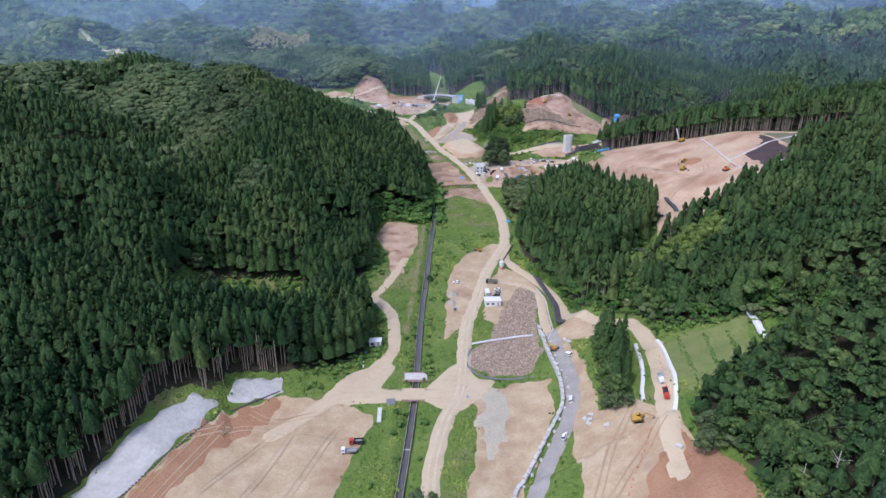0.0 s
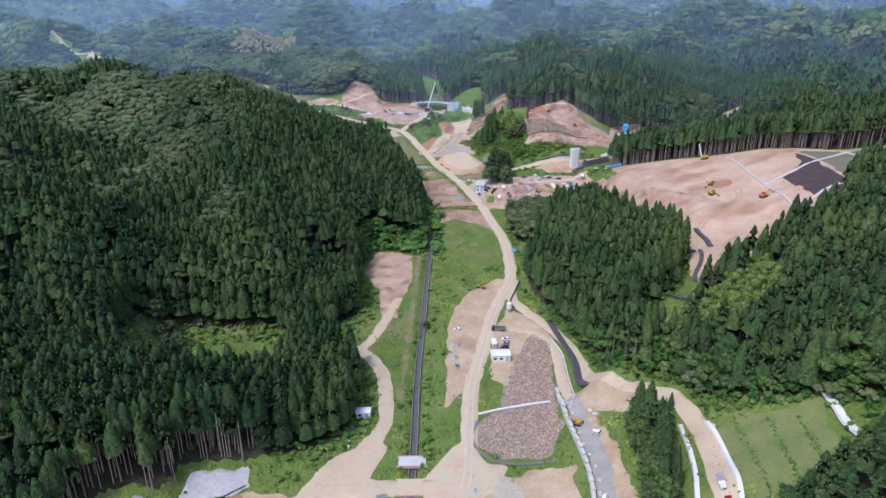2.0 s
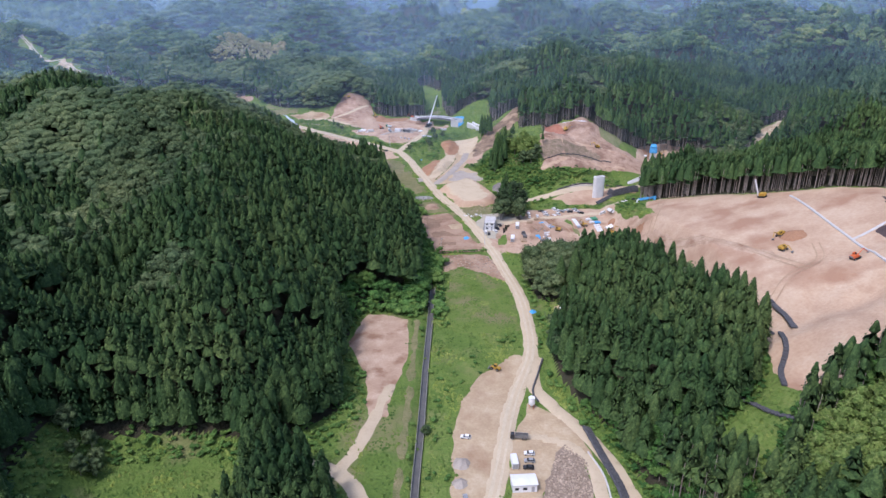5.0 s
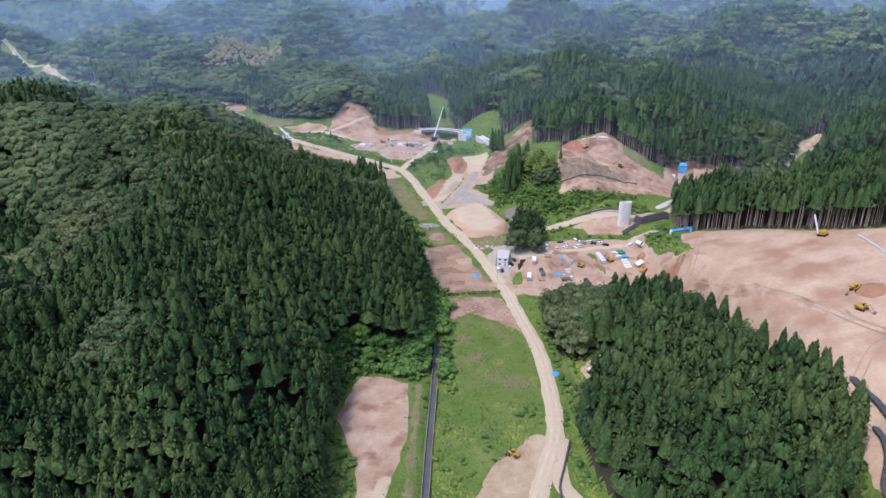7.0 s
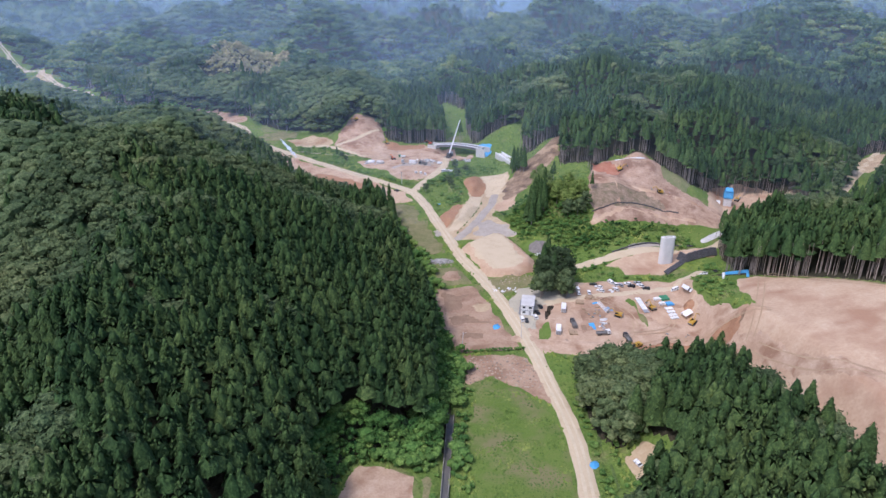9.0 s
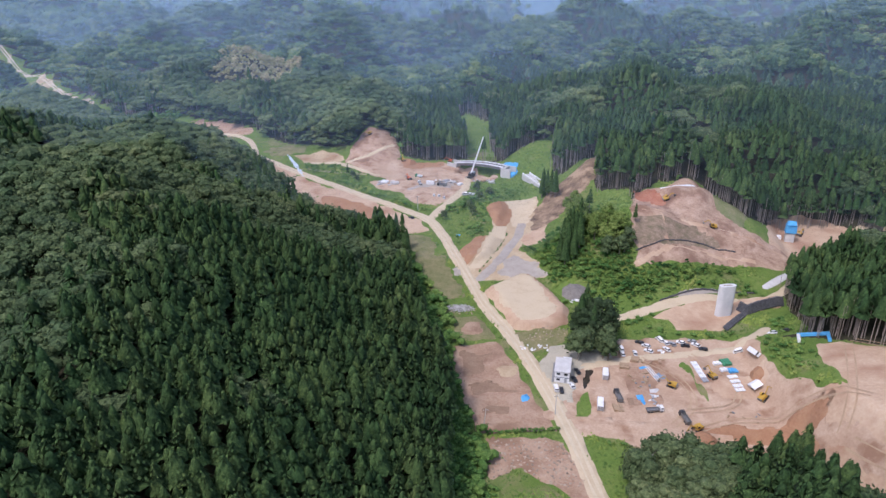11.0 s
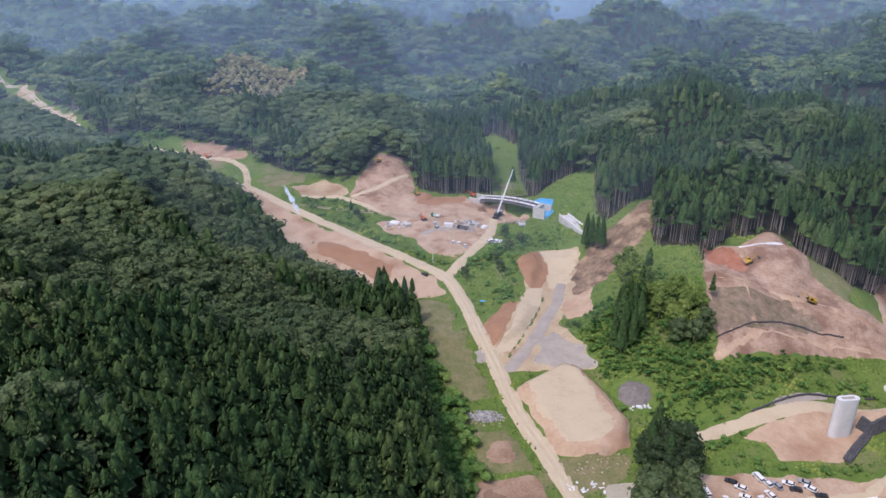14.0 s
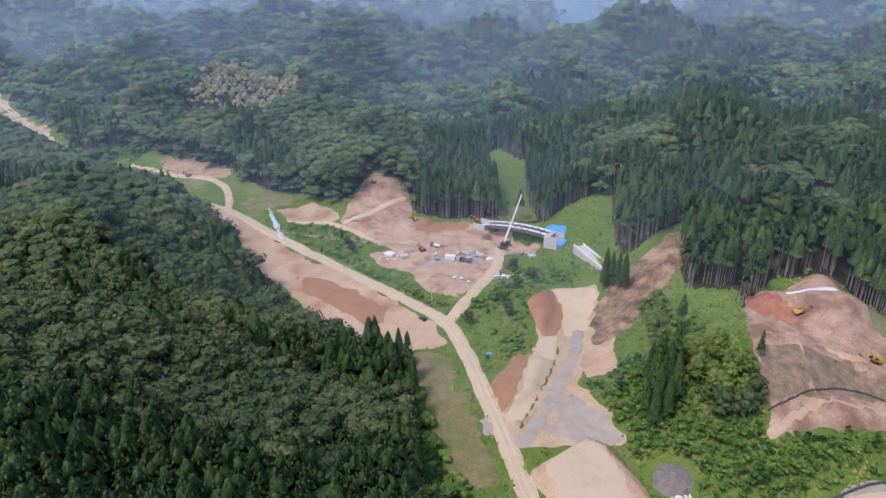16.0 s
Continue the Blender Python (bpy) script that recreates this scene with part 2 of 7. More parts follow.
# the side valley that the haul road follows upstream
SIDE_VALLEY = ((-45, 652), (-88, 685), (-142, 730), (-204, 775), (-275, 820), (-332, 856), (-400, 905), (-520, 985))


def wave(x, y, size, seed):
    """Smooth noise between about -1 and 1, from a few crossed sines."""
    r = np.random.RandomState(seed)
    out = np.zeros_like(x, dtype=float)
    for k in range(6):
        a, p, f = r.uniform(0, 2 * np.pi), r.uniform(0, 2 * np.pi), r.uniform(0.6, 1.7) * 2 * np.pi / size
        out = out + np.sin((x * np.cos(a) + y * np.sin(a)) * f + p + 0.8 * np.sin((x * np.sin(a) - y * np.cos(a)) * f * 0.7 + p * 2))
    return out / 3.2


def line_distance(x, y, pts):
    """Distance to a polyline, and how far along it (in points) the nearest place is."""
    best, where = np.full(np.shape(x), 1e9), np.zeros(np.shape(x))
    for i in range(len(pts) - 1):
        (ax, ay), (bx, by) = pts[i][:2], pts[i + 1][:2]
        dx, dy = bx - ax, by - ay
        u = np.clip(((x - ax) * dx + (y - ay) * dy) / (dx * dx + dy * dy), 0, 1)
        d = np.hypot(x - ax - u * dx, y - ay - u * dy)
        where = np.where(d < best, i + u, where)
        best = np.minimum(best, d)
    return best, where


def soft_max(a, b, k):
    h = np.clip(0.5 + 0.5 * (a - b) / k, 0, 1)
    return b + (a - b) * h + k * h * (1 - h)


def polygon_inside(x, y, pts):
    """Signed distance to a polygon, positive inside."""
    d, _ = line_distance(x, y, (*pts, pts[0]))
    odd = np.zeros(np.shape(x), bool)
    for (ax, ay), (bx, by) in zip(pts, (*pts[1:], pts[0])):
        odd ^= ((ay > y) != (by > y)) & (x < (bx - ax) * (y - ay) / ((by - ay) or 1e-9) + ax)
    return np.where(odd, d, -d)


def smooth(a, b, v):
    u = np.clip((v - a) / (b - a), 0, 1)
    return u * u * (3 - 2 * u)


def height(x, y):
    """Ground height anywhere, before the cuts for the stream."""
    x, y = np.asarray(x, float), np.asarray(y, float)
    base = floor_z(y) + 0.25 * wave(x, y, 40, 3)
    z = base
    for pts, fall, *west in RIDGES:
        d, w = line_distance(x, y, pts)
        crest = np.interp(w, range(len(pts)), [p[2] for p in pts])
        if len(west):      # a flank that falls more steeply on its western side
            fall = np.where(x < np.interp(w, range(len(pts)), [p[0] for p in pts]), west[0], fall)
        z = soft_max(crest - fall * (np.sqrt(d * d + 64) - 8), z, 5.0)
    near = (np.abs(x) < 230) & (y > 200) & (y < 690)
    if near.any():
        toe = np.full(z.shape, 1e9)
        toe[near] = np.minimum.reduce([np.maximum(-polygon_inside(x[near], y[near], p), 0) for p in FLATS])
        z = np.minimum(z, base + 0.6 + 0.9 * toe)
    # graded spoil slope east of the yard: one even, slightly hollow sweep, steep at its west and north edges
    plane = 32.9 + 0.313 * (x - 150) - 0.092 * (y - 420) - 0.001 * (y - 420) ** 2 - 0.00096 * (x - 150) * (y - 420)
    plane = plane - 0.22 * np.maximum(x - 188, 0)
    plane = np.minimum(plane, floor_z(y) + 1.6 * (x - 100))
    plane = np.minimum(plane, floor_z(y) + 0.6 * (592 - y))
    graded = smooth(-2, 3, plane - z)
    z = soft_max(plane, z, 3.0)
    # the wider hills all round
    side, _ = line_distance(x, y, SIDE_VALLEY)
    out = np.maximum(y - 900, np.abs(x + 40) - 300)
    rise = -30 + 0.28 * np.clip(out, -500, 240) + 0.11 * np.clip(out - 240, 0, 3000)
    rise = rise + smooth(0, 200, out) * (34 * wave(x, y, 420, 5) + 17 * wave(x, y, 170, 6))
    rise = np.where(y < 900, np.minimum(rise, 95), rise)
    z = soft_max(base + (rise - base) * smooth(40, 190, side), z, 8.0)
    hill = smooth(3, 25, z - base) * (1 - 0.9 * graded)
    steep = 1 - smooth(40, 80, x) * smooth(540, 480, y)
    back = np.maximum(smooth(745, 800, y), smooth(-150, -190, x))
    return z + hill * (2.4 * wave(x, y, 60, 7) - 2.2 * steep * (np.abs(wave(x, y, 52, 11)) - 0.45) + 0.8 * wave(x, y, 23, 8) + back * (5.5 * wave(x, y, 105, 9) - 3.0 * np.abs(wave(x, y, 75, 10))) - 9 * smooth(890, 980, y) * (np.abs(wave(x, y, 150, 12)) - 0.45))
# ---------------------------------------------------------------- ground sheet
STREAM = ((-30, -40), (-18, 90), (-14.5, 150), (-12, 190), (-10.7, 225), (-10.3, 279), (-8.8, 320), (-7.6, 360), (-6.2, 396), (-5.0, 430))
# heaps and fills that stand on the floor: outline and height
MOUNDS = (
    (((-1.5, 561.3), (16.7, 577.2), (23, 573.6), (29.7, 561), (36.1, 546.4), (34.6, 534.4), (24.8, 528.5), (11.5, 528.9), (4.3, 546.3)), 3.4),
    (((-13.5, 602), (-0.2, 621), (9.3, 619), (2.3, 598), (-9, 586)), 2.2),
    (((-0.5, 662), (10, 677), (13, 655), (5.6, 634)), 2.4),
    (((-22, 727), (-18, 742), (6, 730), (3, 718)), -4.5),
    (((37.5, 505.4), (43, 505.6), (39.9, 499), (37.6, 492), (36, 477), (30, 477), (34.2, 492)), -1.7),
    (((110, 556.5), (121, 559.6), (132, 561), (130, 553.2), (119.7, 550.6), (112.5, 547.2), (109, 551.8)), 3.4),
    (((-15, 537), (-4, 540.5), (1, 530), (4, 522), (-11.6, 518), (-12.7, 525)), 0.9),
    (((73, 472), (94, 474), (108, 474), (107, 467), (98, 457), (88, 458), (76, 467)), -3.4),
)
# the gully floor of the stream is 1.8 m under its banks


def ground_z(x, y):
    z = height(x, y)
    d, _ = line_distance(x, y, STREAM)
    z = z - 1.9 * (1 - smooth(1.3, 2.8, d))
    for pts, tall in MOUNDS:
        z = z + tall * smooth(-0.3, 3.0, polygon_inside(np.asarray(x, float), np.asarray(y, float), pts))
    return z


def spaced(stops):
    """Grid lines: ((from, step), ..., (end, 0)), the step growing evenly between stops."""
    out = []
    for (a, s), (b, r) in zip(stops, stops[1:]):
        v = a
        while v < b - 1e-6:
            out.append(v)
            v += s + (r - s) * (v - a) / (b - a) if r else s
    return np.array(out + [stops[-1][0]])


GX = spaced(((-3600, 160), (-700, 22), (-330, 8), (-140, 1.8), (135, 1.8), (260, 6), (600, 22), (3600, 160)))
GY = spaced(((-700, 120), (0, 10), (110, 1.8), (760, 1.8), (900, 6), (1400, 16), (2100, 40), (4600, 200)))
XX, YY = np.meshgrid(GX, GY)
ZZ = ground_z(XX, YY)


def grid_height(x, y):
    """Height of the ground sheet itself, between its grid points."""
    x, y = np.asarray(x, float), np.asarray(y, float)
    i = np.clip(np.searchsorted(GX, x) - 1, 0, len(GX) - 2)
    j = np.clip(np.searchsorted(GY, y) - 1, 0, len(GY) - 2)
    u, v = (x - GX[i]) / (GX[i + 1] - GX[i]), (y - GY[j]) / (GY[j + 1] - GY[j])
    a, b, c, d = ZZ[j, i], ZZ[j, i + 1], ZZ[j + 1, i + 1], ZZ[j + 1, i]
    return np.where(u > v, a + u * (b - a) + v * (c - b), a + v * (d - a) + u * (c - d))


def gz(x, y):
    return float(grid_height(x, y))


def mesh_from(name, verts, faces, smooth_shade=False):
    me = bpy.data.meshes.new(name)
    verts, faces = np.asarray(verts, np.float32), np.asarray(faces, np.int32)
    k = faces.shape[1]
    me.vertices.add(len(verts)), me.loops.add(faces.size), me.polygons.add(len(faces))
    me.vertices.foreach_set("co", verts.ravel())
    me.loops.foreach_set("vertex_index", faces.ravel())
    me.polygons.foreach_set("loop_start", np.arange(0, faces.size, k, dtype=np.int32))
    me.polygons.foreach_set("use_smooth", np.full(len(faces), smooth_shade))
    me.update(calc_edges=True)
    return me


_n = len(GX)
_j, _i = np.meshgrid(np.arange(len(GY) - 1), np.arange(len(GX) - 1), indexing="ij")
_a = (_j * _n + _i).ravel()
GROUND_TRIS = np.concatenate([np.stack([_a, _a + 1, _a + 1 + _n], 1), np.stack([_a, _a + 1 + _n, _a + _n], 1)])
ground = new("ground", mesh_from("ground", np.stack([XX, YY, ZZ], -1).reshape(-1, 3), GROUND_TRIS, True))
ground.data.materials.append(M_GRASS)
tagged(ground, "grassy valley floor and wooded hill ground", "ground", kind="structure")
GROUND_POINTS = np.stack([XX, YY, ZZ], -1).reshape(-1, 3)


COVERS = []


def patch(name, inside, box, lift, mat, label, category="ground", ragged=0.8):
    """A cover of soil, gravel or sheet on the ground where inside(x, y) > 0, with an uneven edge."""
    x0, y0, x1, y1 = box
    COVERS.append((inside, box))
    c = GROUND_POINTS[GROUND_TRIS].mean(1)
    tris = GROUND_TRIS[(c[:, 0] > x0 - 4) & (c[:, 0] < x1 + 4) & (c[:, 1] > y0 - 4) & (c[:, 1] < y1 + 4)]
    used, back = np.unique(tris, return_inverse=True)
    tris = back.reshape(-1, 3)
    p = GROUND_POINTS[used] + (0, 0, lift)
    s = inside(p[:, 0], p[:, 1]) + ragged * (wave(p[:, 0], p[:, 1], 19, 20) * 0.9 + wave(p[:, 0], p[:, 1], 10, 21) * 0.6)
    verts, faces, cut = [tuple(q) for q in p], [], {}
    keep = (s[tris] > 0).sum(1)
    faces += [tuple(t) for t in tris[keep == 3]]

    def between(a, b):
        key = (a, b) if a < b else (b, a)
        if key not in cut:
            u = s[a] / (s[a] - s[b])
            cut[key] = len(verts)
            verts.append(tuple(p[a] + u * (p[b] - p[a]) - (0, 0, lift * 0.9)))
        return cut[key]

    for t in tris[(keep == 1) | (keep == 2)]:
        a, b, c = (int(v) for v in t)
        while not (s[a] > 0 and (s[b] <= 0 or s[c] > 0) and not (s[b] > 0 and s[c] > 0)) or (s[c] > 0 and s[b] > 0):
            a, b, c = b, c, a
        if s[b] <= 0 and s[c] <= 0:
            faces.append((a, between(a, b), between(a, c)))
        else:      # a and c in, b out
            q, r = between(a, b), between(c, b)
            faces += [(a, q, r), (a, r, c)]
    if not faces:
        return None
    f = np.array(faces)
    used, back = np.unique(f, return_inverse=True)
    ob = new(name, mesh_from(name, np.array(verts)[used], back.reshape(-1, 3), True))
    ob.data.materials.append(mat)
    return tagged(ob, label, category, kind="structure")


def area(name, pts, lift, mat, label, category="ground", ragged=1.2):
    a = np.array(pts)
    return patch(name, lambda x, y: polygon_inside(x, y, pts), (*a.min(0)[:2], *a.max(0)[:2]), lift, mat, label, category, ragged)


def strip(name, pts, width, lift, mat, label, category="road", ragged=0.35):
    a = np.array(pts)
    w = width / 2
    return patch(name, lambda x, y: w - line_distance(x, y, pts)[0], (*(a.min(0)[:2] - w), *(a.max(0)[:2] + w)), lift, mat, label, category, ragged)


def curve_points(pts, step=4.0):
    """A smooth line through the points."""
    p = np.array(pts, float)
    p = np.vstack([2 * p[0] - p[1], p, 2 * p[-1] - p[-2]])
    out = []
    for i in range(1, len(p) - 2):
        n = max(2, int(np.hypot(*(p[i + 1] - p[i])[:2]) / step))
        for k in range(n):
            u = k / n
            out.append(0.5 * (2 * p[i] + (p[i + 1] - p[i - 1]) * u + (2 * p[i - 1] - 5 * p[i] + 4 * p[i + 1] - p[i + 2]) * u * u + (3 * p[i] - p[i - 1] - 3 * p[i + 1] + p[i + 2]) * u ** 3))
    return [tuple(float(c) for c in q) for q in out] + [tuple(float(c) for c in p[-2])]


# ---------------------------------------------------------------- bare soil, lots and roads
M_DUST = material("grey_dust", ((0.34, 0.31, 0.235), (0.44, 0.40, 0.304), (0.52, 0.46, 0.339)), 6, 0.95, 0.5, 8, spread=0.9)
M_BROWN = material("brown_soil", ((0.27, 0.165, 0.105), (0.39, 0.262, 0.175), (0.47, 0.345, 0.24)), 8, 0.95, 0.6, 9, spread=0.6, stain=(0.26, 0.16, 0.103), stain_size=12, stain_edge=(0.53, 0.66))
M_YARD = material("yard_soil", ((0.35, 0.225, 0.145), (0.46, 0.325, 0.22), (0.57, 0.44, 0.32)), 8, 0.95, 0.4, 10, spread=0.7, stain=(0.29, 0.17, 0.105), stain_size=9, stain_edge=(0.52, 0.66))
M_GRASS_LINE = material("rank_weeds", ((0.065, 0.11, 0.03), (0.13, 0.18, 0.055)), 2, 0.95, 1.0, 5)
M_FELLED = material("felled_slope", ((0.075, 0.055, 0.042), (0.24, 0.165, 0.105), (0.43, 0.31, 0.20)), 6, 0.95, 0.9, 6, spread=0.6, stain=(0.42, 0.30, 0.191), stain_size=12, stain_edge=(0.55, 0.66))
M_ROUGH = material("rough_pasture", ((0.11, 0.14, 0.04), (0.21, 0.20, 0.09), (0.33, 0.26, 0.15)), 5, 0.95, 0.8, 8, spread=0.7)
M_SCRAPED = material("scraped_soil", ((0.20, 0.125, 0.08), (0.28, 0.185, 0.12), (0.35, 0.25, 0.165)), 5, 0.95, 0.5, 8, spread=0.8)
area("dirt_lot", ((-446, 946), (-420, 922), (-390, 905), (-355, 880), (-348, 866), (-385, 889), (-440, 926)), 0.12, M_DIRT, "wide bare earth of the far haul road")
area("dirt_lot", ((-120, 100), (-99, 160), (-80, 200), (-61, 214), (-40, 213), (-25, 204), (-28, 187), (-37, 150), (-42, 100)), 0.10, M_DIRT, "pale brown graded earth platform with wheel tracks")
area("dirt_lot", ((-41, 377), (-35, 402), (-16, 398), (-15, 366), (-20, 340), (-21, 327), (-28, 327), (-31, 352)), 0.10, M_YARD, "bare brown earth lot at the foot of the wood", ragged=0.6)
area("dirt_lot", ((0.6, 257), (2.5, 318), (7, 338), (13, 351), (30, 369), (35, 362), (24, 333), (12, 275)), 0.10, M_DIRT, "pale earth work strip beside the site road", ragged=0.6)
area("dirt_lot", ((19, 276), (22, 312), (33, 316), (42, 310), (36, 304), (28, 282), (26, 270)), 0.10, M_DIRT, "earth parking place beside the site office")
area("dirt_lot", ((5, 150), (11, 182), (12, 204), (10, 221), (22, 222), (34, 225), (41, 222), (41, 206), (36, 191), (28, 171), (20, 150)), 0.10, M_DIRT, "dry brown bare ground with grey patches")
area("dirt_lot", ((45, 250), (46.5, 260), (53, 263), (57, 280), (60, 266), (64, 256), (73, 250), (69, 243), (64, 238), (54, 244)), 0.10, M_DIRT, "sandy earth lot where the haul road turns")
area("dirt_lot", ((28, 120), (40, 150), (45, 178), (52, 190), (62, 190), (71, 171), (79, 150), (78, 110), (50, 90)), 0.10, M_DIRT, "bare earth bank where an excavator digs")
area("red_cutting", ((70, 169), (80, 150), (78, 120), (60, 128), (52, 142), (60, 155)), 0.22, M_RED, "freshly dug reddish brown earth cutting")
area("graded_slope", ((116, 470), (117, 488), (121, 507), (129, 503), (147, 482), (160, 461), (172, 446), (185, 435), (198, 425), (216, 403), (240, 402), (232, 364), (206, 350), (172, 326), (152, 308), (130, 300), (112, 292), (104, 300), (110, 326), (112, 345), (110, 365), (108, 388), (105, 402), (101, 416), (95, 432), (99, 446), (107, 462), (106, 480)), 0.10, M_PEACH, "wide graded slope of peach-coloured soil")
M_MULCH = material("dark_mulch", ((0.055, 0.04, 0.04), (0.09, 0.065, 0.06)), 6, 0.95, 0.4, 8)
M_OLIVE = material("olive_mulch", ((0.14, 0.14, 0.09), (0.19, 0.19, 0.12)), 6, 0.95, 0.4, 8)
for _pts in (((171, 375), (193, 384.5), (190, 349.5), (168, 338)), ((191.6, 405.7), (195, 407), (194, 386), (178, 379.5), (185, 386)), ((167, 336), (188, 347.5), (174, 326), (164, 323))):
    area("seeded_panel", _pts, 0.25, M_MULCH, "slope panel of dark brown sprayed mulch", "slope panel", 0.5)
for _pts in (((194, 385), (213, 394), (208.5, 357), (191, 349.8)), ((197, 415.5), (214, 398), (195, 386.5), (195.8, 407)), ((215, 396), (240, 402), (232, 366), (210, 357))):
    area("seeded_panel", _pts, 0.25, M_OLIVE, "slope panel of olive green young grass", "slope panel", 0.3)
area("yard", ((29, 470), (26, 500), (39, 507), (50, 516), (54, 525), (92, 527), (108, 523), (104, 505), (106, 490), (112, 472), (104, 454), (94, 459), (80, 451), (62, 458), (45, 466)), 0.10, M_YARD, "pale earth works yard with machines and stores", "yard")
area("dirt_lot", ((-13.8, 515.5), (3.8, 520.8), (11.2, 506), (12.4, 500), (19.1, 483), (24, 470), (-3, 467), (-6.5, 477), (-12, 492)), 0.10, M_BROWN, "brown earth plot with scraped patches", ragged=0.7)
for _pts in (((-10.5, 510.4), (1.3, 511.7), (0.5, 500.9), (-7.8, 497.5)), ((-11.3, 492.9), (3.4, 495.1), (9.7, 489.7), (-2.5, 487)), ((3.1, 499), (6.4, 498.2), (4.1, 496.4)), ((1, 483), (9, 482), (8, 477), (-1, 478))):
    area("scraped_patch", _pts, 0.2, M_SCRAPED, "darker damp patch scraped into the brown plot", "bare soil", 1.6)
area("scraped_patch", ((3.5, 503), (11.4, 503.4), (11.4, 497.7), (5, 495.6)), 0.24, M_DIRT, "paler sandy patch on the brown plot", "bare soil", 1.0)
area("rubble_field", ((0.1, 465), (26, 466), (29, 455), (33, 445), (33, 434), (22, 444), (10.5, 452), (1.5, 446.5)), 0.10, M_BROWN, "stony rubble plot beside the road")
area("dirt_lot", ((-12, 584), (-4, 572), (8, 573), (28, 574), (24, 592), (17, 606), (25, 628), (30, 640), (31, 661), (30, 674), (12, 677), (2, 660), (4, 634), (1, 622), (-4, 621), (-14, 603)), 0.06, M_DIRT, "worn earth round the fork of the roads", ragged=0.8)
area("dirt_lot", ((-106, 692), (-102, 658), (-120, 672), (-148, 702), (-174, 730), (-192, 750), (-186, 757), (-164, 744), (-138, 722)), 0.06, M_PEACH, "pale earth shoulder of the haul road", ragged=1.2)
area("dirt_lot", ((20, 307), (27, 325), (31, 334), (42, 324), (48, 309), (49, 292), (46, 300), (43, 311), (34, 308), (28, 304)), 0.12, M_DIRT, "worn earth between the site road and the loop road", ragged=0.7)
area("fill_mound", ((-1.5, 561.3), (16.7, 577.2), (23, 573.6), (29.7, 561), (36.1, 546.4), (34.6, 534.4), (24.8, 528.5), (11.5, 528.9), (4.3, 546.3)), 0.12, M_PEACH, "flat-topped heap of pale soil", "earth heap", ragged=0.6)
area("fill_top", ((2.6, 562.5), (15, 574.4), (22.4, 571.5), (27.5, 552), (31.5, 543.6), (26.5, 533.5), (14, 532), (7.2, 543)), 0.22, M_ROAD, "pale trodden top of the soil heap", "earth heap", ragged=1.0)
area("rough_plot", ((-20, 554), (-10, 557), (-16, 577), (-24, 600), (-30, 614), (-37, 597), (-32, 576)), 0.12, M_ROUGH, "rough olive pasture beside the site road", "grass", 2.6)
area("gravel_lot", ((-17, 584), (-11.5, 586), (-10.5, 578), (-15, 575)), 0.2, M_GRAVEL, "small tipped patch of gravel on rough grass", ragged=1.4)
area("rough_plot", ((9.5, 528), (34, 531), (31.5, 521.4), (17.1, 513), (13.3, 515.2)), 0.2, M_ROUGH, "rough brown weeds at the foot of the soil heap", "grass", 0.8)
area("gravel_lot", ((32, 563.6), (36, 567), (41, 567), (47, 561), (46.5, 554), (38, 552.5), (33, 557)), 0.12, M_GRASS, "weedy ground round a gravel heap", "grass", ragged=1.6)
area("dirt_lot", ((-14, 603), (-4, 621), (1.5, 622), (-5, 596), (-10, 585)), 0.16, M_RED, "heap of brown soil in the fork of the roads", "earth heap", ragged=0.7)
area("dirt_lot", ((12, 676), (28, 675), (31, 663), (23, 640), (14, 636)), 0.10, M_ROAD, "pale tan earth plot below the bridge")
area("dirt_lot", ((0, 660), (12, 676), (15.5, 659), (14, 644), (10, 635), (5, 634)), 0.16, M_RED, "brown earth plot below the bridge", ragged=0.6)
area("dirt_lot", ((54, 656), (42, 645), (31, 629), (32, 618), (30, 608), (21, 606), (18, 618), (24, 630)), 0.12, M_PEACH, "pale earth below the felled slope", ragged=1.4)
area("bare_slope", ((29, 661), (42, 675), (57, 682), (66, 686), (60, 656), (48, 648), (36, 634), (24, 629), (26, 648)), 0.16, M_FELLED, "bare grey-brown slope with felled wood")
area("gravel_lot", ((8, 592), (14, 600), (22, 592), (29, 576), (20, 573), (6, 577)), 0.14, M_GRAVEL, "light grey gravel lot")
area("dirt_lot", ((-98, 735), (-80, 740), (-63, 742), (-30, 747), (-10, 738), (8, 722), (6, 712), (-12, 706), (-15, 690), (-20, 675), (-30, 661), (-42, 664), (-54, 682), (-72, 690), (-76, 700), (-66, 706), (-84, 718)), 0.10, M_YARD, "earth works yard below the new bridge")
area("dirt_lot", ((-138, 750), (-121, 761), (-106, 747), (-98, 736), (-112, 732), (-126, 733)), 0.10, M_DIRT, "bare earth parcel above the green bank", ragged=1.6)
area("gravel_lot", ((-50, 686), (-36, 694), (-21, 692), (-20, 706), (-38, 702), (-46, 694)), 0.17, M_GRAVEL, "grey gravel where the stores stand", ragged=1.5)
area("red_cutting", ((-60, 742), (-30, 748), (-26, 740), (-44, 732), (-58, 730)), 0.2, M_RED, "dark red freshly dug bench behind the stores", ragged=1.8)
area("red_cutting", ((-103, 676), (-85, 670), (-67, 657), (-58, 649), (-58, 638), (-64, 634), (-75, 643), (-100, 661)), 0.2, M_RED, "darker brown soil spread on the embankment", ragged=1.0)
area("dirt_lot", ((-108, 692), (-87, 684), (-64, 662), (-39, 641), (-31, 624), (-47, 616), (-64, 626), (-84, 638), (-102, 656)), 0.10, M_PEACH, "wide pale earth embankment beside the haul road")
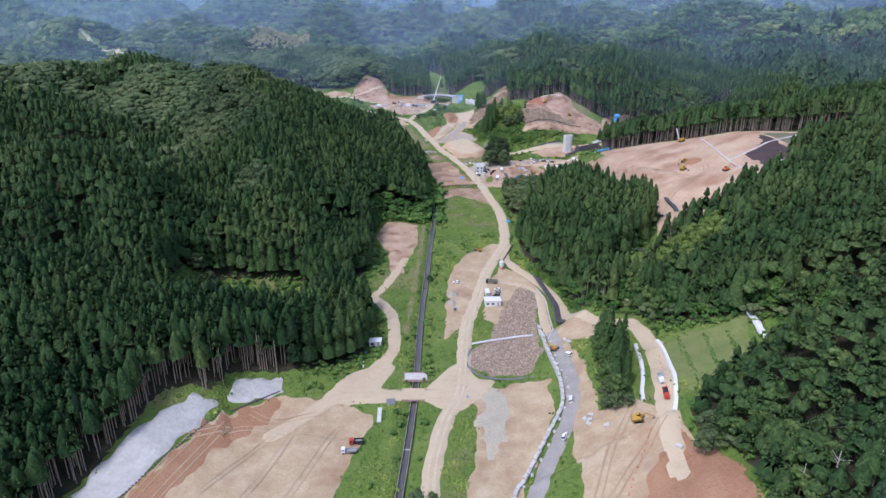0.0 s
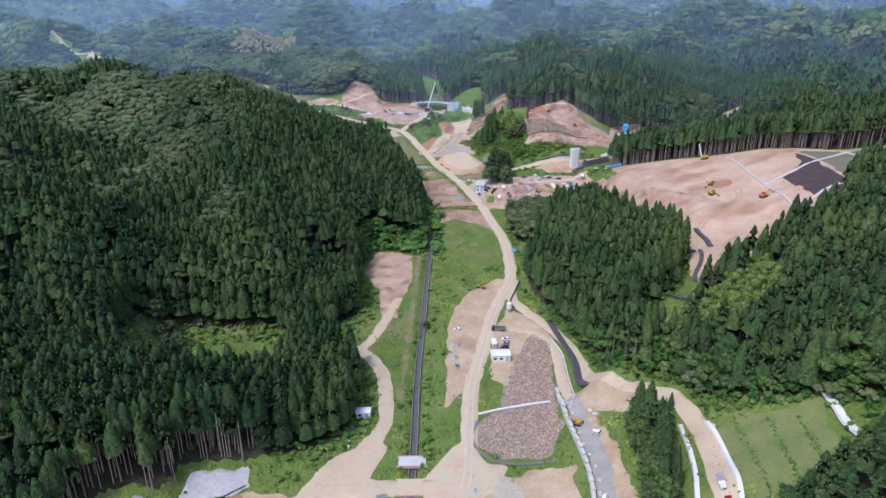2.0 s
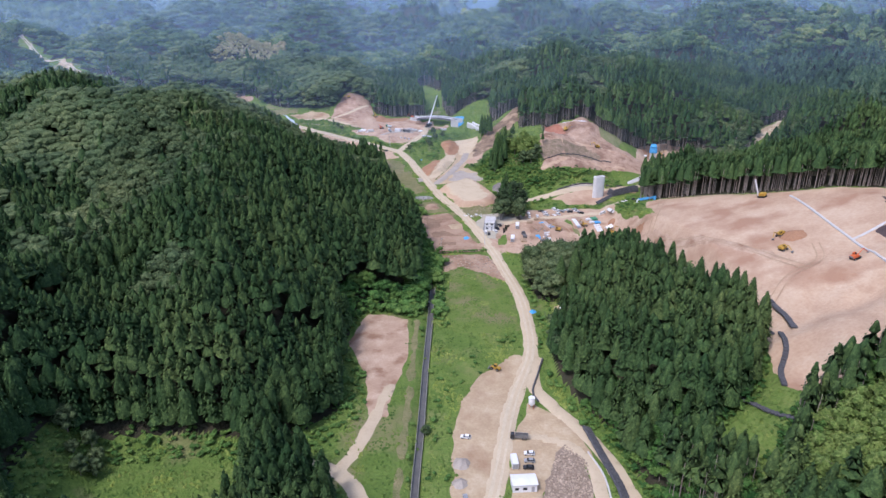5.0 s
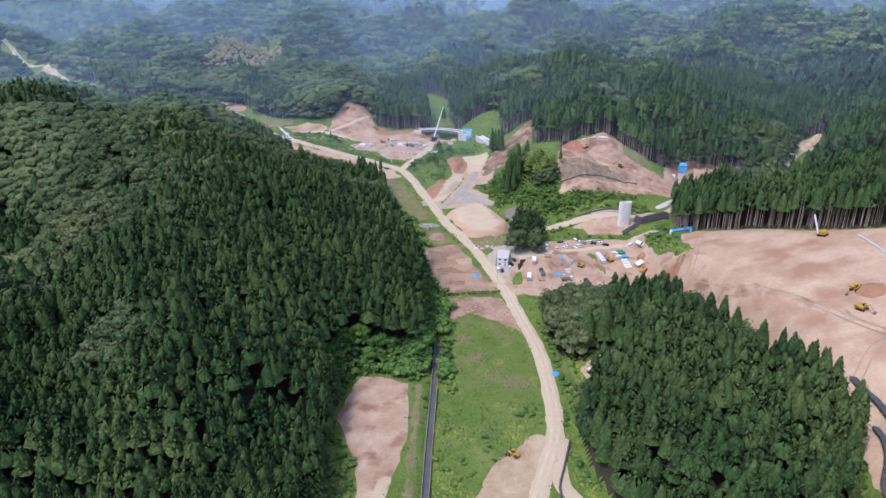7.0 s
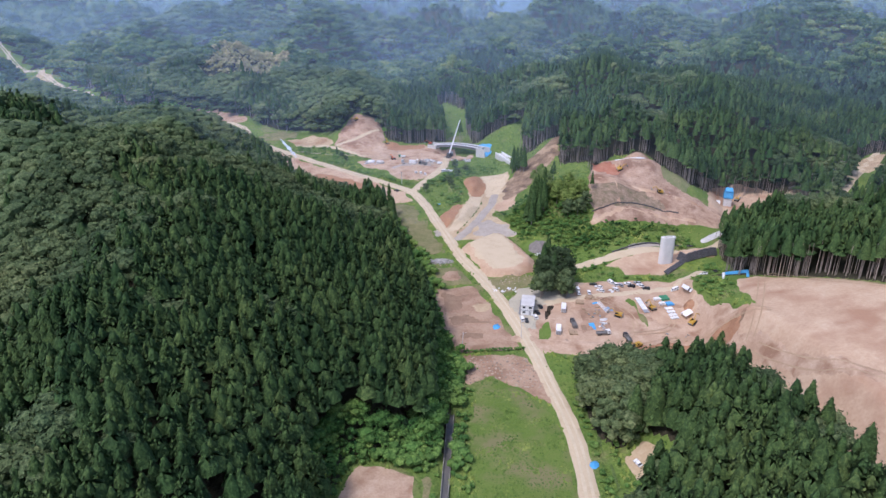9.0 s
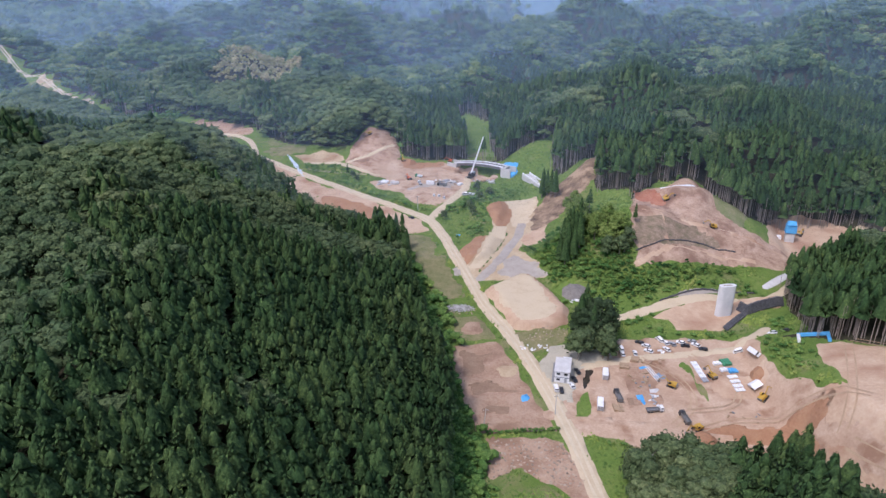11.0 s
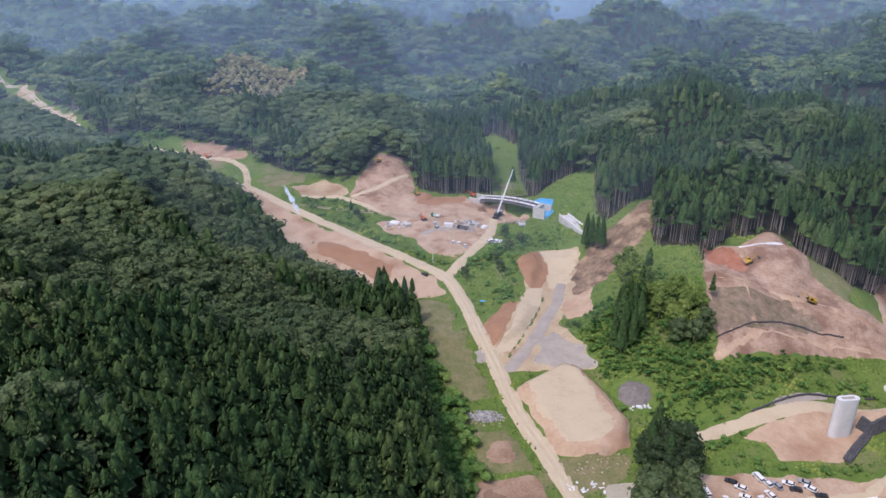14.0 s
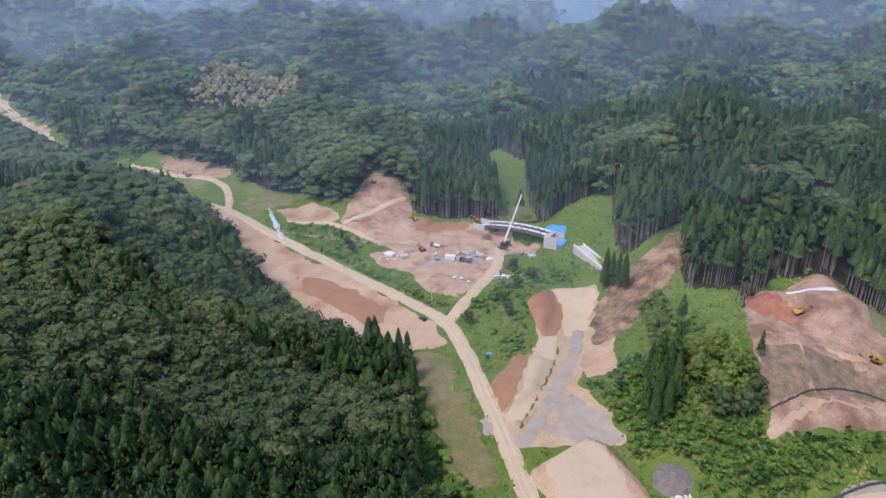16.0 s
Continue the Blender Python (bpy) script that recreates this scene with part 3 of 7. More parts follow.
area("bare_slope", ((-99, 733), (-96, 750), (-88, 772), (-78, 780), (-68, 776), (-60, 746), (-70, 730)), 0.16, M_CUT, "bare earth cutting on the wooded hill")
area("bare_slope", ((69, 570), (70, 580), (70, 598), (74, 617), (78, 634), (88, 636), (106, 645), (117, 641), (120, 626), (128, 610), (150, 604), (160, 594), (140, 586), (118, 584), (92, 576)), 0.16, M_CUT, "terraced earth cutting through a hill")
area("dirt_lot", ((70, 541), (80, 548), (100, 557.5), (110, 558.5), (122, 561), (132, 562), (130, 553), (119.7, 550.6), (112, 547), (106, 541), (99, 534), (79.3, 532.4), (78.5, 540)), 0.10, M_PEACH, "earth platform round the bridge pier", ragged=0.6)
area("gravel_lot", ((81.2, 553.5), (87.2, 559.2), (103.7, 564.6), (106, 563), (94.1, 558)), 0.14, M_GRAVEL, "grey gravel plot behind the pier road", ragged=0.6)
strip("road", curve_points(((130, 571.5), (136, 576.5), (141.4, 581), (151.2, 587.6), (162, 596))), 3.6, 0.34, M_CONCRETE, "pale concrete haul ramp up to the far pier", ragged=0.1)
area("dirt_lot", ((-247, 828), (-220, 818.7), (-188.6, 804), (-183.8, 795), (-203, 791), (-227, 803)), 0.10, M_BROWN, "brown earth beside the far haul road", ragged=2.0)
area("dirt_lot", ((140, 600), (155, 640), (185, 655), (205, 640), (185, 615), (160, 592)), 0.10, M_PEACH, "earth platform in front of the far pier")
area("bare_patch", ((-137, 372), (-134, 386), (-124, 388), (-126, 376)), 0.15, M_PEACH, "small bare patch in the wood", "bare soil")
area("dry_plot", ((-43.6, 618), (-33, 619), (-25, 603), (-30, 592), (-36, 592), (-44, 605)), 0.10, M_ROUGH, "dry grassy earth plot", "grass", ragged=2.6)
area("dry_plot", ((-15, 537), (-4, 540), (1.5, 529.4), (4.7, 521.8), (-11.6, 518.6), (-12.7, 525)), 0.14, M_ROUGH, "low mound of dry yellowish grass", "grass", ragged=1.0)
area("dry_plot", ((-9.1, 533), (-2.7, 534), (-1, 524), (-10.9, 522.1)), 0.26, M_BROWN, "bare brown top of the dry mound", ragged=0.9)
area("dry_plot", ((84, 488), (102, 490), (104, 505), (84, 503)), 0.14, M_PEACH, "churned earth with tracks", ragged=1.5)

area("red_cutting", ((-102, 150), (-82, 198), (-63, 212), (-60, 205), (-78, 180), (-88, 150)), 0.2, M_RED, "darker reddish earth along the platform's edge", ragged=2.5)
area("dirt_lot", ((41, 165), (46, 205), (46.5, 254), (51, 256), (54, 232), (55, 212), (53, 192), (50, 178)), 0.14, M_DIRT, "tan earth shoulder of the grey haul road")
area("dirt_lot", ((53, 388), (52, 406), (59, 410), (63, 404), (60, 389)), 0.12, M_DIRT, "small earth lot in a clearing of the wood")
area("ditch_water", ((38.3, 505.2), (42.6, 505.4), (39.7, 499.7), (37.2, 493), (34.8, 492), (36.5, 498.2)), 0.2, material("ditch_water", ((0.035, 0.028, 0.02), (0.06, 0.048, 0.036)), 3, 0.2, 0.05, 6, specular=0.5), "dark brown standing water in the yard ditch", "water", ragged=0.5)
area("grass_strip", ((34.6, 491.2), (38, 492.4), (36.5, 476), (30, 476)), 0.2, M_GRASS, "overgrown green reed ditch through the yard", "grass", ragged=0.6)
area("gravel_lot", ((25, 518), (37, 522), (51, 523), (50, 508), (41, 507), (36, 504), (31, 484), (26, 485), (19, 501)), 0.16, M_DUST, "grey gravel forecourt of the site office", ragged=0.8)
area("foundation_pit", ((52, 505), (57, 509), (64, 509), (67, 502), (63, 492), (62, 483), (50, 482), (50.5, 493)), 0.18, M_BROWN, "dug and weedy ground round the foundation pit", "ground", ragged=2.0)
area("foundation_pit", ((50.6, 489), (53.6, 489.4), (53.2, 483.6), (50.4, 483)), 0.24, M_SCRAPED, "brown floor of the foundation pit", "ground", ragged=0.3)
area("concrete_pad", ((58.6, 493), (62.5, 495), (64.4, 492.5), (60.5, 490.6)), 0.26, M_CONCRETE, "small pad of blinding concrete", "concrete", ragged=0.3)
area("grass_strip", ((74.7, 511), (77.8, 511.4), (81.5, 488.3), (78.6, 486.8)), 0.2, M_GRASS, "narrow weedy strip between stores", "grass", ragged=0.8)
area("red_cutting", ((70, 474), (83, 476), (95, 475.5), (108, 476), (110, 467), (100, 454), (88, 456), (70, 468)), 0.2, M_RED, "dark red freshly dug pit", ragged=1.2)

area("grass_field", ((10.4, 451), (21, 443.5), (31, 433), (34, 413), (33.5, 386), (4, 386), (2, 420), (4, 443)), 0.10, material("field_grass", ((0.07, 0.13, 0.02), (0.12, 0.185, 0.034), (0.19, 0.22, 0.065)), 18, 0.95, 0.8, 30, spread=0.9, stain=(0.2, 0.19, 0.085), stain_size=11, stain_edge=(0.44, 0.62)), "fallow field of smooth bright green grass", "grass", ragged=1.2)
area("grass_slope", ((79, 216), (92, 215), (107, 209), (104, 195), (91, 181), (83, 183), (77, 192)), 0.12, material("dry_grass", ((0.115, 0.165, 0.045), (0.18, 0.215, 0.07), (0.25, 0.24, 0.11)), 6, 0.95, 0.9, 9, spread=0.8), "mown slope of dry yellowish grass", "grass", ragged=2.5)

area("dirt_lot", ((270, 684), (278, 706), (300, 718), (304, 706), (288, 688)), 0.2, M_DIRT, "small bare lot in the eastern side valley")
strip("road", curve_points(((206, 640), (232, 640), (262, 672), (282, 697), (300, 716))), 6, 0.3, M_ROAD, "pale road into the eastern side valley")

area("road_junction", ((-48, 209), (-38, 229), (-25, 243), (-19, 236), (-24, 221), (-14, 219.5), (-14, 212.5), (-28, 211)), 0.2, M_ROAD, "wide worn earth where the roads meet", "road", ragged=0.7)
area("road_junction", ((-7, 220), (-2, 229), (6, 240), (10, 238), (14, 228), (21, 226), (14, 214), (6, 206), (-1, 208), (-7, 212.5)), 0.2, M_ROAD, "wide worn earth where the roads meet", "road", ragged=0.7)

area("dry_plot", ((-164, 770), (-148, 776), (-132, 766), (-140, 752), (-156, 748)), 0.10, M_ROUGH, "dry yellowish grass above the sheeted chute", "grass", ragged=3.5)

MAIN_ROAD = curve_points(((-14, 0), (-9, 80), (-5, 140), (-4, 165), (-3, 180), (1.2, 202), (6.8, 220), (10.5, 268), (16, 294), (24.7, 333), (35.5, 366), (37.8, 395), (36.5, 425), (27, 474), (13, 518), (-1, 550), (-10, 580), (-20, 609), (-32, 638), (-46, 652), (-88, 685), (-124, 713), (-167, 747), (-204, 764), (-274, 818), (-332, 853), (-382, 894), (-437, 931), (-520, 985)), 6)
strip("road", MAIN_ROAD, 6.2, 0.28, M_ROAD, "pale unpaved site road with wheel tracks")
strip("road", curve_points(((-60, 192), (-52, 200), (-40, 214), (-18, 216.5), (-3, 216.5), (7, 221))), 6.5, 0.32, M_ROAD, "pale unpaved crossing road")
strip("road", curve_points(((-52, 303), (-44, 301), (-35, 298), (-26, 285), (-22, 266), (-21.5, 248), (-28, 230), (-40, 215))), 5.5, 0.24, M_ROAD, "pale unpaved side road")
strip("road", curve_points(((-35, 298), (-29, 312), (-25, 329), (-21, 345))), 4.5, 0.20, M_ROAD, "pale unpaved spur road")
strip("road", curve_points(((78, 213), (74, 240), (65, 252), (57, 268), (56, 287), (51, 308), (39, 332), (34, 345), (37, 362))), 5.5, 0.24, M_ROAD, "pale unpaved haul road along the wood")
strip("road", curve_points(((47, 255), (46.5, 275), (47.5, 294), (44, 307), (33, 314), (22, 315.5))), 4.5, 0.20, M_ROAD, "pale unpaved loop road round the rock fill")
strip("road", curve_points(((25, 150), (33, 172), (42, 190), (47.5, 206), (48.5, 222), (48, 240), (46.5, 258))), 5.6, 0.24, M_ASPHALT, "grey haul road beside a concrete wall")
strip("road", curve_points(((66, 150), (69, 170), (73, 188), (76.5, 208), (78, 216))), 6.5, 0.28, M_ROAD, "pale haul road climbing the right bank")
area("gravel_lot", ((12, 205), (18, 222), (26, 221), (24, 205), (22, 190), (16, 178)), 0.16, M_DUST, "grey dusty patch worn into the bare ground", ragged=2.2)
area("road", ((4, 634), (12, 637), (10, 620), (4, 600), (-3, 584), (-10, 584), (-3, 598), (1, 620)), 0.2, M_ROAD, "pale tan earth road up to the bare plots", "road", ragged=0.4)
strip("road", curve_points(((-96, 733), (-82, 740), (-67, 757))), 3.2, 0.26, M_ROAD, "pale ramp up the cutting")
strip("road", curve_points(((-126, 735), (-104, 732), (-86, 722), (-72, 712))), 3.6, 0.24, M_ROAD, "pale track along the green bank")
strip("road", curve_points(((-3, 574), (4, 588), (11, 606), (17, 624), (20, 640))), 5.0, 0.26, M_GRAVEL, "grey gravel road")
strip("footpath", curve_points(((-16.5, 262), (-15.4, 290), (-14.2, 320), (-13, 360), (-12, 396))), 2.6, 0.16, M_ROUGH, "trodden olive strip of dry grass along the stream", "path", ragged=0.7)
strip("ditch", curve_points(((43, 440), (44.5, 422), (46.5, 405), (48, 392), (47, 382), (43, 374))), 1.3, 0.24, M_GRASS_LINE, "dark weedy side ditch beside the dirt road", "ditch")
strip("ditch", curve_points(((-4, 580), (2, 596), (8, 614), (12, 630), (12, 640))), 1.2, 0.24, M_GRASS_LINE, "dark weedy ditch between the roads", "ditch")
strip("road", curve_points(((-33, 638), (-27, 655), (-20, 675), (-14, 692), (-12, 715))), 5.5, 0.24, M_ROAD, "pale road up to the new bridge")
strip("road", curve_points(((55, 541), (62.4, 543), (97, 557), (128, 561), (159, 593))), 4.5, 0.24, M_ROAD, "pale road past the bridge pier")
strip("road", curve_points(((69, 570), (91, 584), (130, 588))), 2.8, 0.24, M_PEACH, "pale bench road on the cutting", ragged=0.8)
strip("road", curve_points(((77, 607), (92, 607.5), (106, 604), (126, 604), (150, 598))), 2.4, 0.26, M_PEACH, "pale ramp over the cutting", ragged=0.8)
strip("road", curve_points(((86, 606), (87, 598), (86, 586))), 1.4, 0.3, M_PEACH, "narrow washed rill down the cutting", ragged=0.8)
strip("road", curve_points(((22, 478), (45, 474), (70, 470), (100, 468), (109, 455), (112, 438), (117, 421), (126, 402), (136, 378))), 5.0, 0.24, M_YARD, "worn track through the yard to the slope", ragged=0.9)
strip("road", curve_points(((38, 506), (60, 512), (83, 516), (106, 522), (114, 530))), 4.5, 0.2, M_ROAD, "pale track past the parked cars")
strip("road", curve_points(((-166, 748), (-172, 764), (-181, 782), (-195, 792), (-218, 799), (-232, 806), (-262, 820))), 4.5, 0.24, M_ROAD, "pale side track")


def wheel_tracks(pts, mat, label, gauge=1.9, wide=0.75, lift=0.36):
    """A pair of worn wheel lines along a curve."""
    line = np.array(curve_points(pts, 2.0))
    d = np.gradient(line, axis=0)
    d = d / np.maximum(np.hypot(d[:, 0], d[:, 1]), 1e-6)[:, None]
    side = np.stack([d[:, 1], -d[:, 0]], 1)
    r = np.random.RandomState(len(pts) * 7 + int(abs(line[0, 0]) * 10))
    v, f = [], []
    for s in (-1, 1):
        w = wide * (0.5 + 0.25 * np.interp(np.arange(len(line)), np.arange(0, len(line) + 4, 3), r.uniform(-1, 1, len(np.arange(0, len(line) + 4, 3)))))
        for k in (-1, 1):
            q = line + side * (s * gauge / 2 + k * w)[:, None]
            v.append(np.column_stack([q, grid_height(q[:, 0], q[:, 1]) + lift]))
    n = len(line)
    for s in (0, 2):
        f += [(s * n + i, s * n + i + 1, (s + 1) * n + i + 1, (s + 1) * n + i) for i in range(n - 1)]
    ob = new("wheel_tracks", mesh_from("wheel_tracks", np.concatenate(v), np.array(f)))
    ob.data.materials.append(mat)
    return tagged(ob, label, "wheel tracks", kind="structure")


M_WORN = material("worn_track", ((0.50, 0.42, 0.287), (0.62, 0.53, 0.374)), 5, 0.92, 0.2, 8)
M_FAINT = material("faint_track", ((0.44, 0.335, 0.22), (0.53, 0.425, 0.30)), 3, 0.92, 0.3, 8, spread=0.9)
M_RUT = material("damp_rut", ((0.36, 0.245, 0.152), (0.46, 0.34, 0.217)), 5, 0.92, 0.4, 8)
wheel_tracks(MAIN_ROAD[2:], M_WORN, "pale worn wheel lines of the site road", 2.2, 0.9, 0.40)
for pts in (((-58, 194), (-68, 178), (-84, 150), (-98, 125)), ((-52, 200), (-56, 180), (-66, 150), (-76, 120)), ((-38, 196), (-44, 175), (-52, 150)), ((-88, 186), (-70, 196), (-50, 192), (-34, 190))):
    wheel_tracks(pts, M_FAINT, "faint wheel tracks over the earth platform", 2.0, 0.3)
for pts in (((-84, 190), (-92, 170), (-100, 150)), ((-76, 196), (-84, 174), (-94, 146)), ((-70, 204), (-60, 200), (-46, 204))):
    wheel_tracks(pts, M_RUT, "damp dark ruts along the platform's edge", 2.2, 0.5)
for pts in (((68, 172), (56, 158), (44, 144)), ((62, 184), (52, 168), (44, 150)), ((70, 472), (88, 478), (106, 476), (118, 462)), ((60, 512), (72, 500), (74, 486), (64, 474)), ((80, 515), (92, 500), (88, 486), (72, 482))):
    wheel_tracks(pts, M_RUT, "dark ruts churned into the bare earth", 2.0, 0.45)
for pts in (((130.5, 501), (122, 482), (113, 463), (109, 457)), ((133, 503), (145, 482), (157, 462), (166, 446)), ((109, 452), (112, 438), (117, 421), (128, 400), (136, 376), (142, 363)), ((122, 350), (134, 362), (147, 367), (152, 380))):
    wheel_tracks(pts, M_RUT, "machine tracks on the graded slope", 2.4, 0.4)
for pts in (((-130, 722), (-100, 716), (-70, 712), (-40, 705), (-16, 695)), ((-30, 700), (-34, 685), (-26, 668))):
    wheel_tracks(pts, M_FAINT, "pale tracks worn into bare soil", 2.0, 0.6)
# ---------------------------------------------------------------- sheets and coverings
def sheet(name, pts, mat, label, category="sheet", lift=0.35, ragged=1.2):
    """A sheet spread over the ground, held at its edges."""
    ob = area(name, pts, lift, mat, label, category, ragged)
    del ob["kind"]
    return ob


sheet("ground_sheet", ((-128, 140), (-118, 156), (-110, 170), (-104, 182), (-96, 196), (-90, 203), (-81, 202), (-91, 178), (-102, 158), (-106, 150)), M_TARP, "pale grey erosion sheet spread on the bank below cedars")
sheet("ground_sheet", ((-80, 207), (-79, 216), (-72, 219), (-63, 222), (-60.5, 216), (-68, 211)), M_TARP, "pale grey erosion sheet on the bank beside the wood")
sheet("blue_sheet", ((8, 216.6), (11, 217), (10.6, 214.4), (8.4, 214.2)), M_BLUE, "crumpled blue sheet in the weeds", ragged=0.4)
sheet("blue_sheet", ((12.1, 487.6), (15.4, 488.3), (16.5, 484.8), (12.9, 483.7)), M_BLUE, "blue sheet over a small heap on the earth plot", ragged=0.4, lift=0.6)
sheet("blue_sheet", ((57.3, 507.4), (62.6, 507.6), (62, 504.9), (58, 504.6)), M_BLUE, "blue sheet over stored material in the yard", ragged=0.5, lift=0.8)
sheet("blue_sheet", ((54.3, 489.8), (56.6, 490.4), (57.8, 484.3), (54.9, 483.6)), M_BLUE, "blue sheet in a small excavation", ragged=0.4)
sheet("blue_sheet", ((64.4, 502.8), (67.4, 501.4), (66.1, 499.3), (62.6, 499.4)), material("slate_blue_sheet", ((0.16, 0.24, 0.34), (0.26, 0.34, 0.44)), 2, 0.6, 0.6, 4), "grey-blue sheet over stored steel", ragged=0.5, lift=0.8)
sheet("blue_sheet", ((40, 405), (43, 406), (43, 402), (40, 402)), M_BLUE, "blue sheet over a heap beside the wood", ragged=0.5, lift=0.7)
sheet("blue_sheet", ((-16, 621), (-13, 621), (-13, 619), (-16, 619)), M_BLUE, "small blue sheet in the scrub", ragged=0.4)
sheet("blue_sheet", ((9.5, 738), (14, 742), (21.5, 735), (21, 722), (17, 716), (13.5, 720), (16, 729)), M_BLUE, "blue sheets over the slope behind the bridge", ragged=0.6, lift=0.6)
sheet("blue_sheet", ((-145, 752), (-142.5, 752), (-120.8, 709), (-123.2, 708)), material("pale_blue_sheet", ((0.42, 0.52, 0.60), (0.60, 0.66, 0.70)), 3, 0.6, 0.4, 4), "pale blue sheeted drainage chute down the bank", ragged=0.5, lift=0.5)
sheet("white_sheet", ((90.5, 631), (111, 635.5), (111.6, 632), (91.2, 627)), M_WHITE, "white sheet along the top of the cutting", ragged=0.2)
sheet("red_patch", ((76, 630), (80, 636), (88, 634), (93, 620), (86, 613), (80, 622)), material("red_clay", ((0.24, 0.085, 0.048), (0.36, 0.15, 0.09), (0.44, 0.25, 0.16)), 5, 0.95, 0.5, 8, spread=0.8), "patch of deep red clay on the cutting", "bare soil", lift=0.24, ragged=2.0)
sheet("grey_bank", ((70, 577), (71, 597), (78, 603), (90, 601), (104, 602), (113, 598), (115, 591), (96, 586), (78, 581)), material("stubbly_bank", ((0.14, 0.13, 0.07), (0.25, 0.185, 0.125), (0.37, 0.275, 0.195)), 3, 0.95, 0.8, 8), "bank of grey-brown stubble between benches", "bank", lift=0.2, ragged=1.2)
ROCK_FILL = ((40, 311), (46, 301), (42.2, 262), (40, 240), (35, 229), (19, 230), (10.8, 236), (12.4, 249), (21, 259), (28, 284), (36, 305))
area("rock_bed", ROCK_FILL, 0.12, M_ROCK, "broad bed of broken quarry stone", "rock fill")
sheet("grass_bank", ((118, 627), (132, 630), (136, 620), (130, 610), (121, 614)), material("sparse_grass", ((0.12, 0.16, 0.05), (0.19, 0.20, 0.09), (0.30, 0.24, 0.15)), 4, 0.95, 0.8, 7, spread=0.7), "sparse grass on the flank of the cutting", "grass", lift=0.25, ragged=1.0)
sheet("grass_bank", ((69, 598), (61, 604), (61, 640), (77, 637), (76, 622), (71, 606)), material("lush_grass", ((0.09, 0.16, 0.03), (0.15, 0.22, 0.05), (0.22, 0.26, 0.08)), 4, 0.95, 0.9, 7, spread=0.7), "lush green grass slope beside the cutting", "grass", lift=0.12, ragged=1.0)
# ---------------------------------------------------------------- woods
OPEN = (
    ((-122, -120), (-124, 60), (-129, 138), (-118, 156), (-110, 170), (-105, 182), (-98, 200), (-91, 206), (-83, 206), (-81, 217), (-72, 221), (-61, 224), (-44, 232), (-33, 245), (-31, 268), (-36, 286), (-48, 301), (-60, 304), (-38, 330), (-42, 372), (-37, 404), (-18, 408), (43, 388), (43, 352), (48, 332), (57, 316), (61, 284), (63, 268), (70, 260), (76, 252), (80, 234), (85, 226), (93, 220), (109, 209), (120, 196), (100, 186), (80, 180), (74, 171), (81, 150), (78, 110), (75, 60), (90, -120)),
    ((-20, 400), (-3, 412), (-5, 470), (-16, 511), (-28, 553), (-34, 572), (-42, 592), (-48, 606), (-64, 612), (0, 690), (66, 686), (60, 656), (62, 643), (77, 636), (66, 560), (108, 525), (112, 484), (112, 466), (104, 450), (94, 455), (80, 445), (62, 450), (46, 457), (43, 440), (42, 385)),
    ((-60, 608), (-84, 618), (-110, 646), (-145, 690), (-204, 748), (-270, 795), (-330, 832), (-440, 918), (-500, 962), (-500, 976), (-470, 960), (-421, 924), (-390, 908), (-350, 878), (-322, 853), (-292, 835), (-269, 842), (-247, 832), (-215, 816), (-182, 799), (-152, 780), (-131, 773), (-112, 759), (-97, 750), (-86, 776), (-72, 779), (-60, 748), (-22, 752), (12, 745), (20, 690)),
    ((-12, 752), (-16, 800), (-31, 866), (-16, 876), (2, 850), (2, 793), (6, 752)),
    ((8, 740), (20, 752), (46, 758), (43, 730), (41, 700), (43, 684), (58, 690), (73, 711), (70, 690), (20, 680)),
    ((62, 560), (66, 600), (80, 628), (92, 645), (118, 643), (134, 618), (150, 628), (168, 636), (196, 642), (208, 632), (180, 605), (136, 572), (131, 548), (126, 520), (100, 520)),
    ((104, 488), (112, 520), (129, 504), (147, 483), (160, 462), (172, 447), (185, 436), (198, 426), (216, 404), (240, 404), (234, 362), (206, 348), (172, 324), (152, 306), (130, 298), (114, 290), (98, 284), (84, 262), (75, 290), (97, 304), (109, 326), (112, 345), (109, 365), (107, 386), (103, 400), (98, 415), (91, 430), (97, 448), (108, 462)),
    ((-126, 304), (-112, 309), (-96, 313), (-70, 313), (-58, 304), (-59, 284), (-68, 264), (-90, 257), (-112, 262), (-124, 276)),
    ((-140, 372), (-136, 390), (-122, 392), (-124, 376)),
    ((52, 386), (50, 408), (60, 413), (65, 405), (62, 387)),
    ((225, 625), (262, 672), (276, 706), (300, 720), (306, 704), (288, 684), (240, 622)),
    ((40, 446), (44, 418), (52, 406), (52, 388), (44, 370), (36, 372), (36, 446)),
)


M_LITTER = material("forest_floor", ((0.02, 0.022, 0.012), (0.045, 0.042, 0.024), (0.075, 0.06, 0.036)), 4, 0.95, 0.7, 6, spread=0.8)


def open_ground(x, y):
    s = np.full(np.shape(x), -1e9)
    for pts in OPEN:
        s = np.maximum(s, polygon_inside(x, y, pts))
    return s


_c = GROUND_POINTS[GROUND_TRIS].mean(1)
ground.data.materials.append(M_LITTER)
ground.data.polygons.foreach_set("material_index", (open_ground(_c[:, 0], _c[:, 1]) < -1.2).astype(np.int32))


def scatter(x0, y0, x1, y1, step, seed, jitter=0.42):
    """Plan places at about one a step square, none on open ground."""
    r = np.random.RandomState(seed)
    x, y = np.meshgrid(np.arange(x0, x1, step), np.arange(y0, y1, step * 0.87))
    x = x + (np.arange(x.shape[0]) % 2)[:, None] * step / 2
    x, y = x.ravel(), y.ravel()
    x, y = x + r.uniform(-jitter, jitter, x.size) * step, y + r.uniform(-jitter, jitter, y.size) * step
    return x, y


